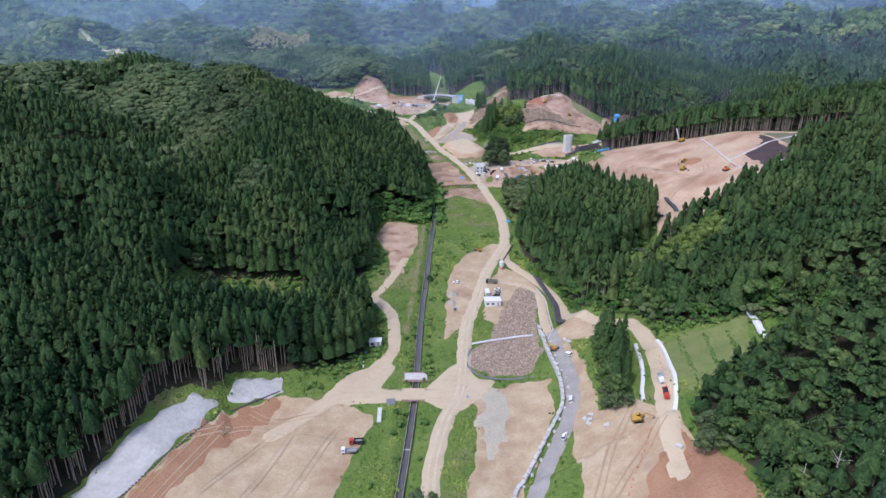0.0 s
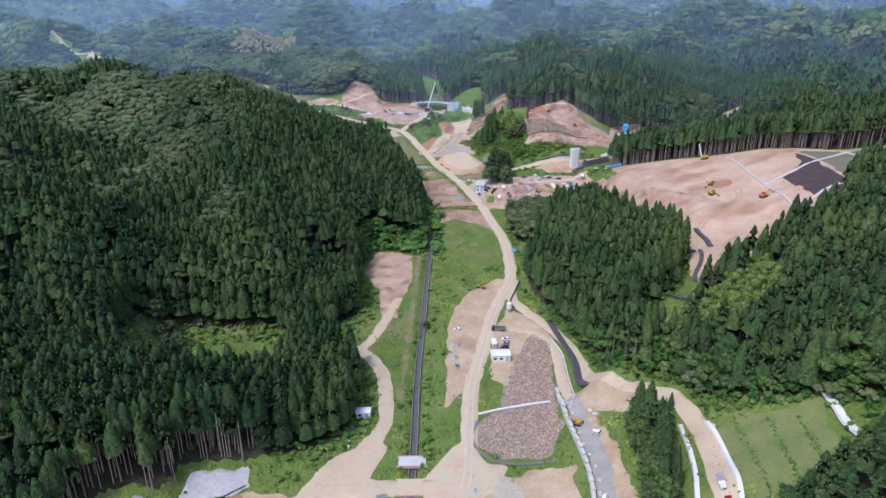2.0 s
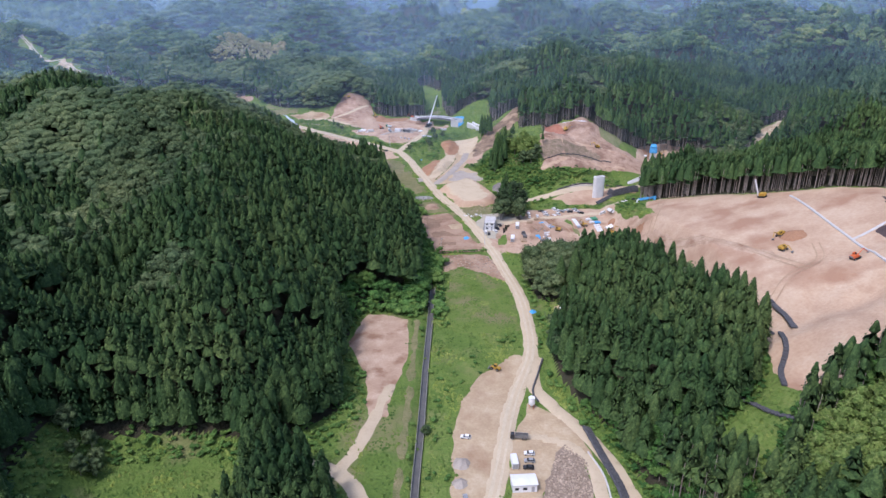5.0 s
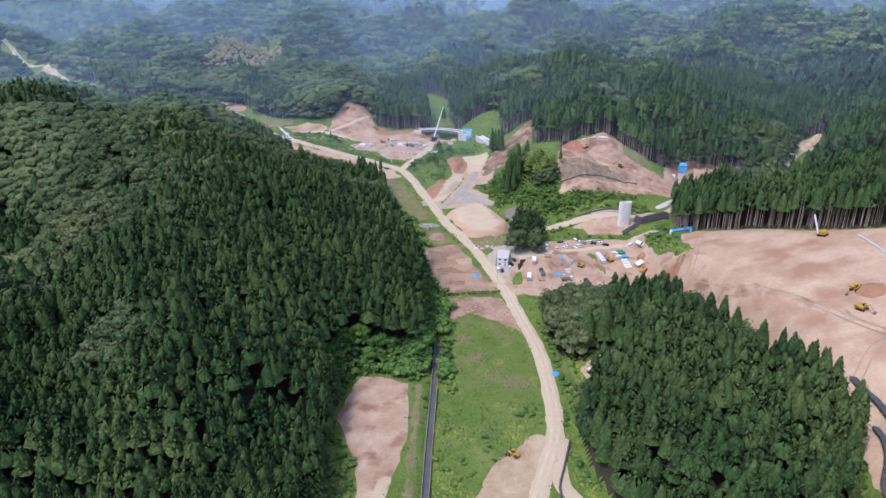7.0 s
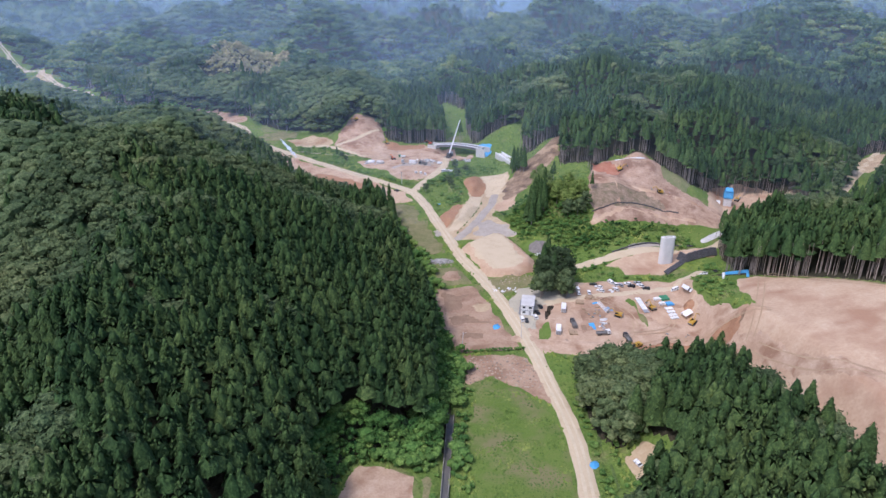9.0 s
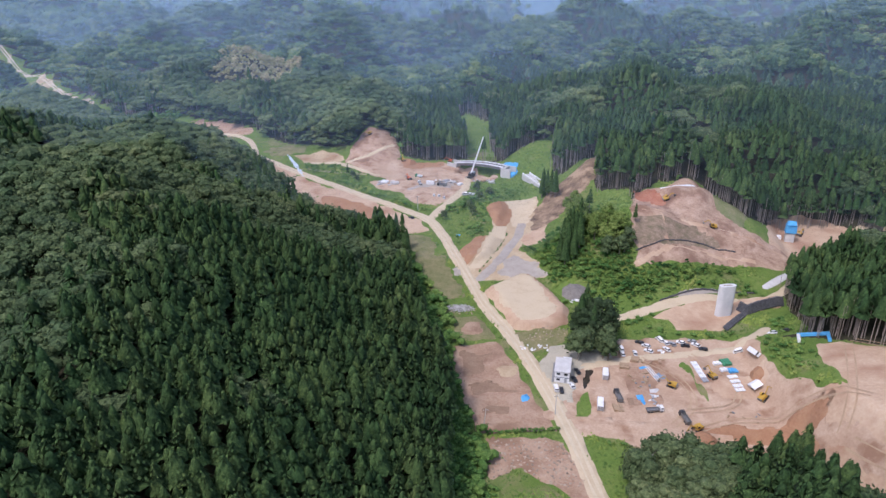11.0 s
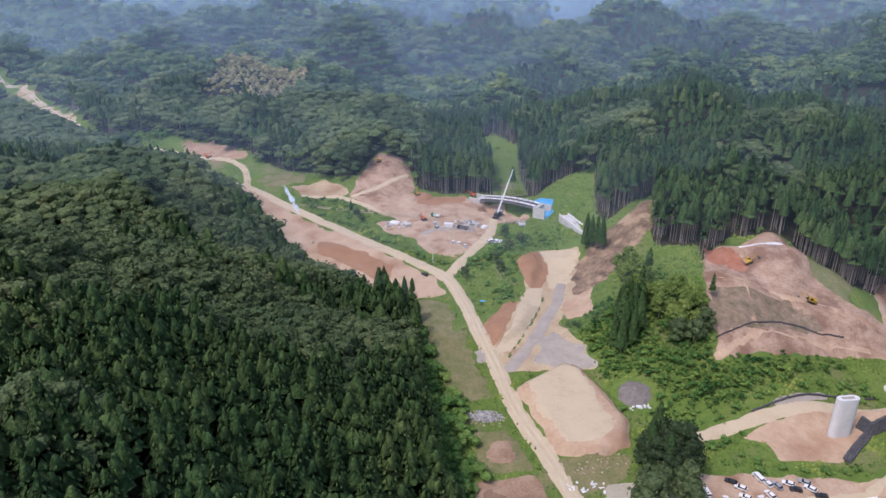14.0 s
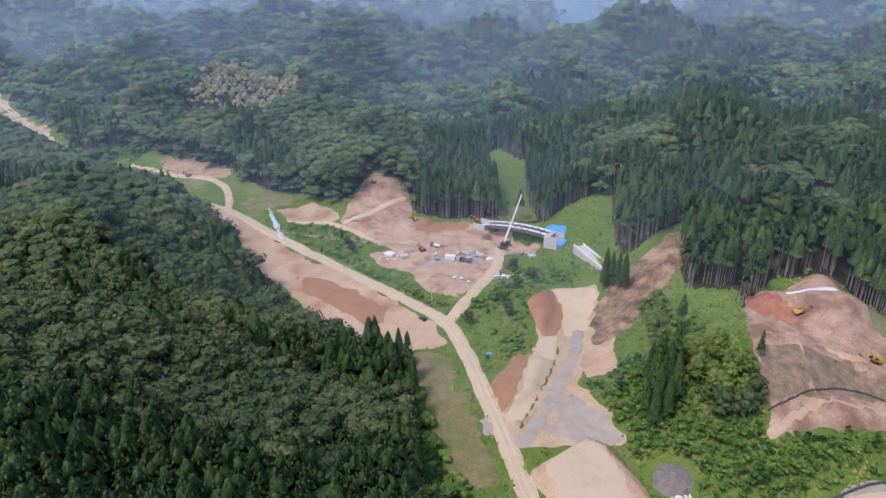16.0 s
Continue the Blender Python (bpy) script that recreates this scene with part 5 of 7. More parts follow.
band += 0.75 * (polygon_inside(x, y, ((-8, 690), (22, 705), (25, 688), (8, 666), (4, 642), (4, 629), (-11, 607), (-18, 606), (-20, 614), (-9, 631), (-4, 654))) > 0)
band += 1.3 * (polygon_inside(x, y, ((22, 602), (34, 608), (44, 602), (66, 576), (76, 570), (70, 556), (48, 548), (36, 552), (28, 574), (24, 590))) > 0)
band += 1.3 * (polygon_inside(x, y, ((-98, 688), (-86, 700), (-70, 680), (-40, 656), (-30, 656), (-35, 646), (-46, 654), (-74, 672))) > 0)
band += 0.9 * (polygon_inside(x, y, ((-128, 732), (-100, 732), (-86, 723), (-75, 714), (-86, 699), (-98, 691), (-117, 710))) > 0)
band += 1.0 * (polygon_inside(x, y, ((-300, 830), (-276, 862), (-250, 843), (-262, 822))) > 0)
band += 1.5 * (polygon_inside(x, y, ((42, 352), (50, 328), (59, 306), (65, 284), (70, 262), (64, 260), (59, 284), (53, 308), (44, 330))) > 0)
band += 1.4 * (polygon_inside(x, y, ((76, 252), (80, 232), (92, 219), (110, 208), (108, 205), (90, 216), (78, 226))) > 0)
band += 1.7 * (polygon_inside(x, y, ((36, 538), (50, 546), (78, 553), (100, 567), (120, 575), (124, 566), (98, 552), (80, 545), (60, 535), (44, 532))) > 0)
band += 0.8 * (line_distance(x, y, STREAM)[0] < 6)
band += 1.4 * (line_distance(x, y, ((43, 440), (44.5, 422), (46.5, 405), (48, 392), (47, 382), (43, 374)))[0] < 4.5)
ok = (band + 0.55 * wave(x, y, 20, 35) + _r.normal(0, 0.3, x.size) > 0) & ~covered(x, y, 1.0) & (line_distance(x, y, STREAM)[0] > 2.6)
x, y, s = x[ok], y[ok], s[ok]
plant("scrub", BUSHES, x, y, _r.uniform(0.9, 2.4, x.size) * np.where((s < 7) & (x < 0) & (y > 400), 1.9, 1.0), _r.uniform(0.9, 1.5, x.size), M_BUSH, "bright green scrub and climbing weeds", 64, category="bushes", sink=0.4)
# shrubs and young trees between the western wood and the stream
x, y = scatter(-62, 190, 128, 580, 2.3, 75, 0.5)
s = open_ground(x, y)
ok = (((x < 4) & (y > 385)) | ((x > 42) & (y < 330))) & (s > -9) & (s < 3.5 + 2 * wave(x, y, 12, 76)) & ~covered(x, y, 0.8) & (line_distance(x, y, STREAM)[0] > 2.4)
x, y, s = x[ok], y[ok], s[ok]
plant("wood_margin", LEAFY, x, y, np.interp(s, (-9, -4, 3), (10.5, 6.5, 2.4)) * _r.uniform(0.7, 1.25, x.size), _r.uniform(0.8, 1.25, x.size), M_BUSH, "dark green shrubs and climbers along the wood's foot", 77, -0.4 + 0.4 * wave(x, y, 14, 78) + _r.normal(0, 0.3, x.size), category="bushes", sink=0.5)
# rank grass on the fallow field
x, y = scatter(0, 384, 38, 454, 1.25, 79, 0.5)
ok = polygon_inside(x, y, ((9, 451), (20, 443), (30, 433), (33, 413), (32.5, 387), (5, 387), (3, 420), (5, 443))) > 0
x, y = x[ok], y[ok]
lush = wave(x, y, 17, 82) + 0.5 * wave(x, y, 6, 83)
ok = lush + _r.normal(0, 0.4, x.size) > -0.5
x, y, lush = x[ok], y[ok], lush[ok]
plant("weeds", TUFTS, x, y, _r.uniform(0.25, 0.6, x.size) + 0.35 * (lush > 0.5), _r.uniform(1.2, 2.2, x.size), M_TUFT, "rank uneven grass on the fallow field", 84, tint=0.35 * lush - 0.15 + _r.normal(0, 0.18, x.size), category="grass")
# coarse grass on the slope beside the terraced cut
x, y = scatter(58, 596, 80, 642, 1.3, 85, 0.5)
ok = polygon_inside(x, y, ((69, 598), (61, 604), (61, 640), (77, 637), (76, 622), (71, 606))) > -0.5
x, y = x[ok], y[ok]
plant("weeds", TUFTS, x, y, _r.uniform(0.3, 0.9, x.size), _r.uniform(1.1, 1.8, x.size), M_TUFT, "coarse green grass on the slope beside the cutting", 86, tint=0.3 * wave(x, y, 12, 87) + _r.normal(0, 0.25, x.size), category="grass")
# a tall thicket round the bamboo clump, in the hollow below the terraced cut
x, y = scatter(16, 122, 548, 626, 2.1, 71, 0.5)
thick = np.maximum(polygon_inside(x, y, ((20, 604), (30, 617), (43, 606), (50, 588), (66, 580), (84, 578), (116, 591), (118, 578), (84, 561), (63, 552), (49, 559), (35, 566), (23, 582))), -9)
ok = (thick + 2.5 * wave(x, y, 9, 72) > 0.5) & ~covered(x, y, 1.2)
x, y, thick = x[ok], y[ok], thick[ok]
plant("thicket", LEAFY, x, y, _r.uniform(1.6, 4.2, x.size) * np.where(_r.uniform(0, 1, x.size) > 0.85, 1.4, 1.0), _r.uniform(0.8, 1.3, x.size), M_BUSH, "tall mixed green thicket in the hollow", 73, 0.6 * wave(x, y, 14, 74) - 0.15 + _r.normal(0, 0.35, x.size), category="bushes", sink=0.5, rounded=False)
# ---------------------------------------------------------------- haze sheets before the far hills
# added translucent sheets that imitate distance haze, lit by the sun and the sky
def haze_material(dense, top):
    """Milky sheet of that opacity, thicker towards the side valley, standing in for haze."""
    m = bpy.data.materials.new("haze_sheet")
    m.use_nodes = True
    n, l = m.node_tree.nodes, m.node_tree.links
    n.remove(n["Principled BSDF"])
    clear, mix = n.new("ShaderNodeBsdfTransparent"), n.new("ShaderNodeMixShader")
    milk, soft, both = n.new("ShaderNodeBsdfTranslucent"), n.new("ShaderNodeBsdfDiffuse"), n.new("ShaderNodeMixShader")
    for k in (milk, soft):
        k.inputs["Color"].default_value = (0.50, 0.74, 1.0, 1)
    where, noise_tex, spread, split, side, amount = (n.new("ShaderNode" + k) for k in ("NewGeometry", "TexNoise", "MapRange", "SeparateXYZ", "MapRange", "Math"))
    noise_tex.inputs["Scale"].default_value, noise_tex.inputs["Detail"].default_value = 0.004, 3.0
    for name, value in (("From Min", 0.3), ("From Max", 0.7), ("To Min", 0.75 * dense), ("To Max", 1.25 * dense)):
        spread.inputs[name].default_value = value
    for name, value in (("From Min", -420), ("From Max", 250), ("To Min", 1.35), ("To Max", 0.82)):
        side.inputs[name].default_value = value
    l.new(where.outputs["Position"], noise_tex.inputs["Vector"])
    l.new(where.outputs["Position"], split.inputs[0])
    l.new(split.outputs["X"], side.inputs["Value"])
    l.new(noise_tex.outputs["Fac"], spread.inputs["Value"])
    amount.operation = "MULTIPLY"
    l.new(spread.outputs[0], amount.inputs[0])
    l.new(side.outputs[0], amount.inputs[1])
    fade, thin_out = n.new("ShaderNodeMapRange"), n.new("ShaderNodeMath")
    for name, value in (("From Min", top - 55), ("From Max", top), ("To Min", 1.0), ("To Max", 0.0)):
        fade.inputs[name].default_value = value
    thin_out.operation = "MULTIPLY"
    l.new(split.outputs["Z"], fade.inputs["Value"])
    l.new(amount.outputs[0], thin_out.inputs[0])
    l.new(fade.outputs[0], thin_out.inputs[1])
    l.new(thin_out.outputs[0], mix.inputs["Fac"])
    both.inputs["Fac"].default_value = 0.85
    l.new(milk.outputs[0], both.inputs[1])
    l.new(soft.outputs[0], both.inputs[2])
    l.new(clear.outputs[0], mix.inputs[1])
    l.new(both.outputs[0], mix.inputs[2])
    l.new(mix.outputs[0], n["Material Output"].inputs["Surface"])
    return m


# haze sheets over the valley, then those in front of the far hills: y, half width, top, opacity, lean
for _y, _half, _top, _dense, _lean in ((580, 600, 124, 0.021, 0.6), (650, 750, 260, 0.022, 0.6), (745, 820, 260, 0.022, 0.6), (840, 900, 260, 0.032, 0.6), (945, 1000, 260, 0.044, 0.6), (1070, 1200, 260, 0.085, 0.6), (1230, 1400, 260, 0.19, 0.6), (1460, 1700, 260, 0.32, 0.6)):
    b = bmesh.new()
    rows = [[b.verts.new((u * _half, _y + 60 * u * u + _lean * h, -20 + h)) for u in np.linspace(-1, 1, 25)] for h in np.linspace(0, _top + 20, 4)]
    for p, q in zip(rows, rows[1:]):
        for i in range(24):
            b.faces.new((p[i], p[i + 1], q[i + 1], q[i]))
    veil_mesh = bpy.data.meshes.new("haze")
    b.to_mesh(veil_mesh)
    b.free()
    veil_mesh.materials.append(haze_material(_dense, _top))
    tagged(new("haze", veil_mesh), "added bluish translucent sheet that imitates haze before the far hills", "haze", kind="structure")
# ---------------------------------------------------------------- building helpers
def part(name, bm, mat, parent=None, label=""):
    """One mesh object from a bmesh, under its thing or part."""
    me = bpy.data.meshes.new(name)
    bm.to_mesh(me)
    bm.free()
    me.materials.append(mat)
    ob = new(name, me)
    if parent is not None:
        ob.parent = parent
    if label:
        ob["label"] = label
    return ob


def block(sx, sy, sz, x=0, y=0, z=0, bevel=0.0, taper=1.0, bm=None, turn=0.0, tilt=0.0):
    """A box of that size whose underside's middle is at x, y, z."""
    b = bmesh.new()
    bmesh.ops.create_cube(b, size=1)
    for v in b.verts:
        k = taper if v.co.z > 0 else 1.0
        v.co = Vector((v.co.x * sx * k, v.co.y * sy * k, (v.co.z + 0.5) * sz))
    if bevel:
        bmesh.ops.bevel(b, geom=list(b.edges), offset=bevel, segments=1, affect="EDGES")
    bmesh.ops.transform(b, matrix=pose(x, y, z, tilt, 0, turn), verts=b.verts)
    return merged(bm, b)


def rod(p, q, radius, n=8, bm=None, end=None):
    """A round bar from p to q."""
    b = bmesh.new()
    d = Vector(q) - Vector(p)
    bmesh.ops.create_cone(b, cap_ends=True, segments=n, radius1=radius, radius2=radius if end is None else end, depth=d.length)
    turn = d.to_track_quat("Z", "Y").to_matrix().to_4x4()
    bmesh.ops.transform(b, matrix=Matrix.Translation((Vector(p) + Vector(q)) / 2) @ turn, verts=b.verts)
    return merged(bm, b)


def merged(bm, b):
    if bm is None:
        return b
    me = bpy.data.meshes.new("x")
    b.to_mesh(me)
    b.free()
    bm.from_mesh(me)
    bpy.data.meshes.remove(me)
    return bm


def profile(pts, width, x=0.0, bm=None):
    """A side outline in (y, z), drawn out across the width."""
    b = bmesh.new()
    a = [b.verts.new((x - width / 2, p, q)) for p, q in pts]
    c = [b.verts.new((x + width / 2, p, q)) for p, q in pts]
    b.faces.new(a)
    b.faces.new(c[::-1])
    for i in range(len(pts)):
        j = (i + 1) % len(pts)
        b.faces.new((a[j], a[i], c[i], c[j]))
    bmesh.ops.recalc_face_normals(b, faces=b.faces)
    return merged(bm, b)


def thing(name, label, category, group=""):
    return tagged(new(name), label, category, group)


def wheel(x, y, radius, width, parent):
    w = part("wheel", rod((x - width / 2, y, radius), (x + width / 2, y, radius), radius, 12), M_TYRE, parent)
    part("rim", rod((x - width / 2 - 0.02, y, radius), (x + width / 2 + 0.02, y, radius), radius * 0.55, 8), M_STEEL, w)


# ---------------------------------------------------------------- vehicles (they face +y)
def car(paint, label):
    t = thing("car", label, "car", "parked cars")
    part("body", profile(((-2.1, 0.35), (2.1, 0.35), (2.15, 0.75), (1.1, 0.95), (-2.05, 1.0), (-2.15, 0.7)), 1.68), paint, t)
    part("glazed_cabin", profile(((0.95, 0.95), (0.35, 1.40), (-1.45, 1.42), (-1.95, 0.99)), 1.50), M_GLASS, t)
    part("roof", block(1.42, 1.75, 0.07, 0, -0.55, 1.41, 0.03), paint, t)
    for x in (-0.75, 0.75):
        for y in (-1.3, 1.35):
            wheel(x, y, 0.32, 0.22, t)
    for x in (-0.6, 0.6):
        part("headlight", block(0.3, 0.06, 0.14, x, 2.13, 0.62), M_GLASS, t)
    return t


def van(paint, label):
    t = thing("van", label, "van", "parked cars")
    part("body", profile(((-2.3, 0.35), (2.25, 0.35), (2.3, 0.95), (1.75, 1.2), (-2.3, 1.2)), 1.7), paint, t)
    part("glazed_cabin", profile(((1.72, 1.2), (1.15, 1.78), (-2.2, 1.8), (-2.28, 1.2)), 1.62), M_GLASS, t)
    part("roof", block(1.62, 3.4, 0.12, 0, -0.5, 1.78, 0.04), paint, t)
    for y in (-1.2, 0.4):
        part("pillar", block(1.64, 0.12, 0.6, 0, y, 1.2), paint, t)
    for x in (-0.76, 0.76):
        for y in (-1.45, 1.4):
            wheel(x, y, 0.33, 0.22, t)
    return t


def bus(label):
    t = thing("minibus", label, "bus")
    part("body", block(2.1, 6.6, 1.2, 0, 0, 0.4, 0.12), M_WHITE, t)
    part("glazed_cabin", block(2.04, 6.4, 0.8, 0, 0, 1.55, 0.05), M_GLASS, t)
    part("roof", block(2.1, 6.5, 0.25, 0, 0, 2.33, 0.1), M_WHITE, t)
    for y in (-2.6, -1.2, 0.2, 1.6):
        part("pillar", block(2.1, 0.14, 0.85, 0, y, 1.5), M_WHITE, t)
    for x in (-0.9, 0.9):
        for y in (-2.0, 2.1):
            wheel(x, y, 0.42, 0.28, t)
    return t


def truck(paint, bed_paint, label, load=None, long=7.0, high=1.0):
    """A lorry with a cab and an open tipping bed."""
    t = thing("truck", label, "truck", "trucks")
    part("chassis", block(1.0, long, 0.35, 0, 0, 0.65), M_STEEL, t)
    cab = part("cab", profile(((long / 2 - 1.8, 0.6), (long / 2, 0.6), (long / 2, 1.6), (long / 2 - 0.25, 2.7), (long / 2 - 1.8, 2.75)), 2.2), paint, t)
    part("windscreen", block(1.9, 0.08, 0.75, 0, long / 2 - 0.1, 1.65, tilt=12), M_GLASS, cab)
    for x in (-1.11, 1.11):
        part("side_window", block(0.04, 0.9, 0.6, x, long / 2 - 0.9, 1.75), M_GLASS, cab)
    lb = long - 2.1
    yb = -long / 2 + lb / 2
    part("bed", block(2.3, lb, 0.15, 0, yb, 1.0), bed_paint, t)
    for x in (-1.11, 1.11):
        part("side_board", block(0.08, lb, high, x, yb, 1.15), bed_paint, t)
    part("tailgate", block(2.2, 0.08, high, 0, -long / 2 + 0.04, 1.15), bed_paint, t)
    part("front_board", block(2.2, 0.1, high + 0.3, 0, yb + lb / 2 - 0.05, 1.15), bed_paint, t)
    if load:
        part("load", block(2.0, lb - 0.4, high * 0.8, 0, yb, 1.16, 0.25, 0.75), load, t)
    for x in (-0.95, 0.95):
        for y in (long / 2 - 1.0, -long / 2 + 1.1, -long / 2 + 2.3):
            wheel(x, y, 0.5, 0.32, t)
    return t


def excavator(paint, label, arm=45, reach=1.0):
    """A tracked digger with its boom out to the front."""
    t = thing("excavator", label, "excavator", "diggers")
    for x in (-1.15, 1.15):
        tr = part("track", profile(((-2.0, 0.3), (-1.7, 0.0), (1.7, 0.0), (2.0, 0.3), (2.0, 0.6), (1.7, 0.9), (-1.7, 0.9), (-2.0, 0.6)), 0.6, x), M_TYRE, t)
        for y in (-1.55, 1.55):
            part("sprocket", rod((x - 0.33, y, 0.45), (x + 0.33, y, 0.45), 0.32, 10), M_STEEL, tr)
    part("undercarriage", block(1.7, 2.2, 0.5, 0, 0, 0.45), M_STEEL, t)
    part("house", profile(((-2.2, 1.05), (1.3, 1.05), (1.3, 1.5), (0.2, 2.0), (-2.0, 2.1), (-2.3, 1.7)), 2.5), paint, t)
    part("counterweight", block(2.5, 0.6, 0.95, 0, -2.1, 1.1, 0.15), M_STEEL, t)
    cab = part("cab", profile(((-0.3, 1.1), (1.35, 1.1), (1.3, 2.0), (0.9, 2.85), (-0.3, 2.85)), 0.95, -0.75), paint, t)
    part("cab_glass", profile(((0.0, 1.9), (1.36, 1.7), (0.98, 2.75), (0.0, 2.75)), 1.0, -0.75), M_GLASS, cab)
    a = radians(arm)
    elbow = (0.2, 1.0 + 3.6 * math.cos(a) * reach, 1.6 + 3.6 * math.sin(a))
    tip = (0.2, elbow[1] + 1.9 * reach, elbow[2] - 2.6)
    part("boom", rod((0.2, 0.9, 1.5), elbow, 0.30, 4, end=0.24), paint, t)
    part("stick", rod(elbow, tip, 0.24, 4, end=0.16), paint, t)
    part("ram", rod((0.2, 1.3, 1.3), (0.2, (0.9 + elbow[1]) / 2 + 0.2, (1.5 + elbow[2]) / 2), 0.09, 6), M_STEEL, t)
    part("bucket", profile(((tip[1] - 0.7, tip[2] - 0.7), (tip[1] + 0.2, tip[2] - 0.9), (tip[1] + 0.4, tip[2] - 0.1), (tip[1] - 0.2, tip[2] + 0.15)), 1.0, 0.2), M_STEEL, t)
    return t


def loader(label):
    t = thing("wheel_loader", label, "loader")
    part("rear_body", profile(((-2.6, 0.8), (-0.2, 0.8), (-0.2, 1.6), (-2.3, 1.7), (-2.7, 1.4)), 1.5), M_YELLOW, t)
    part("front_frame", block(1.1, 1.6, 0.7, 0, 0.9, 0.7), M_YELLOW, t)
    cab = part("cab", block(1.3, 1.3, 1.5, 0, -0.3, 1.5, 0.06, 0.9), M_YELLOW, t)
    part("cab_glass", block(1.34, 1.2, 0.85, 0, -0.3, 1.9, 0, 0.9), M_GLASS, cab)
    for x in (-0.5, 0.5):
        part("lift_arm", rod((x, 0.9, 1.4), (x, 2.5, 0.7), 0.13, 4), M_YELLOW, t)
    part("bucket", profile(((2.3, 0.1), (3.3, 0.1), (2.6, 0.5), (2.4, 1.2), (2.2, 1.1)), 2.4), M_STEEL, t)
    for x in (-0.95, 0.95):
        for y in (-1.6, 1.2):
            wheel(x, y, 0.7, 0.5, t)
    return t


# ---------------------------------------------------------------- buildings and fixtures
def prefab(name, w, d, h, storeys, label, wall=None, roof=None, stairs=False):
    """A site office of panels, long along x, with rows of windows and a door."""
    wall, roof = wall or M_WHITE, roof or M_GREYP
    t = thing(name, label, "site office")
    part("wall", block(w, d, h), wall, t)
    part("roof", profile(((-d / 2 - 0.3, h), (d / 2 + 0.3, h), (d / 2 + 0.3, h + 0.12), (0, h + 0.45), (-d / 2 - 0.3, h + 0.12)), w + 0.5), roof, t)
    sh = h / storeys
    for k in range(storeys):
        for y, s in ((-d / 2 - 0.02, -1), (d / 2 + 0.02, 1)):
            n = max(2, int(w / 1.9))
            for i in range(n):
                x = (i + 0.5) * w / n - w / 2
                if i == n - 1 and k == 0 and s < 0:
                    dr = part("door", block(0.9, 0.08, 2.0, x, y, 0.1), M_GREYP, t)
                    part("handle", block(0.08, 0.1, 0.12, x + 0.3, y + s * 0.04, 1.0), M_STEEL, dr)
                    continue
                win = part("window", block(1.3, 0.08, 0.95, x, y, k * sh + 0.95), M_STEEL, t)
                part("pane", block(1.15, 0.1, 0.8, x, y, k * sh + 1.02), M_GLASS, win)
        part("band", block(w + 0.06, d + 0.06, 0.18, 0, 0, k * sh + sh - 0.2), M_NAVY if storeys > 1 and k == 0 else M_GREYP, t)
    if stairs:
        st = part("outside_stair", profile(((-d / 2, 0.0), (-d / 2 + 0.5, 0.0), (d / 2 - 1.0, sh), (d / 2 - 1.5, sh)), 0.9, -w / 2 - 0.55), M_STEEL, t)
        part("landing", block(1.0, 1.2, 0.1, -w / 2 - 0.55, d / 2 - 0.6, sh), M_STEEL, st)
        for k in range(4):
            part("rail_post", rod((-w / 2 - 1.0, -d / 2 + 0.6 + k * (d - 1.6) / 3, k * sh / 3), (-w / 2 - 1.0, -d / 2 + 0.6 + k * (d - 1.6) / 3, k * sh / 3 + 1.0), 0.04, 6), M_STEEL, st)
    return t


def container(paint, label, long=6.0, high=2.5):
    t = thing("container", label, "container", "stores in the yard")
    part("shell", block(2.4, long, high, 0, 0, 0.1, 0.04), paint, t)
    n = int(long / 0.5)
    for x in (-1.22, 1.22):
        for i in range(0, n, 2):
            part("rib", block(0.06, 0.22, high - 0.3, x, (i + 0.5) * long / n - long / 2, 0.25), paint, t)
    for x in (-0.58, 0.58):
        part("door", block(1.1, 0.06, high - 0.25, x, -long / 2 - 0.02, 0.22), M_GREYP, t)
    for x in (-1.05, 1.05):
        for y in (-long / 2 + 0.15, long / 2 - 0.15):
            part("corner_post", block(0.2, 0.2, high + 0.1, x, y, 0), M_STEEL, t)
    return t


# small local vehicles: light cars, light trucks, mid-sized diggers
SIZES = {"car": 0.84, "van": 0.84, "truck": 0.76, "excavator": 0.85, "bus": 0.9, "container": 0.85, "loader": 0.9}


def on_ground(ob, x, y, turn=0.0, sink=0.03):
    """Set a thing down on the ground, tilted as the ground is."""
    z = gz(x, y) + 0.22
    fx = (gz(x + 2, y) - gz(x - 2, y)) / 4
    fy = (gz(x, y + 2) - gz(x, y - 2)) / 4
    up = Vector((-fx, -fy, 1)).normalized()
    q = Vector((0, 0, 1)).rotation_difference(up).to_matrix().to_4x4()
    size = SIZES.get(ob.get("category", ""), 1.0)
    ob.matrix_basis = Matrix.Translation((x, y, z - sink)) @ q @ pose(0, 0, 0, 0, 0, turn) @ Matrix.Scale(size, 4)
    return ob


def again(ob, x, y, turn=0.0, label=""):
    c = copy_thing(ob, Matrix.Identity(4))
    if label:
        c["label"] = label
    return on_ground(c, x, y, turn)


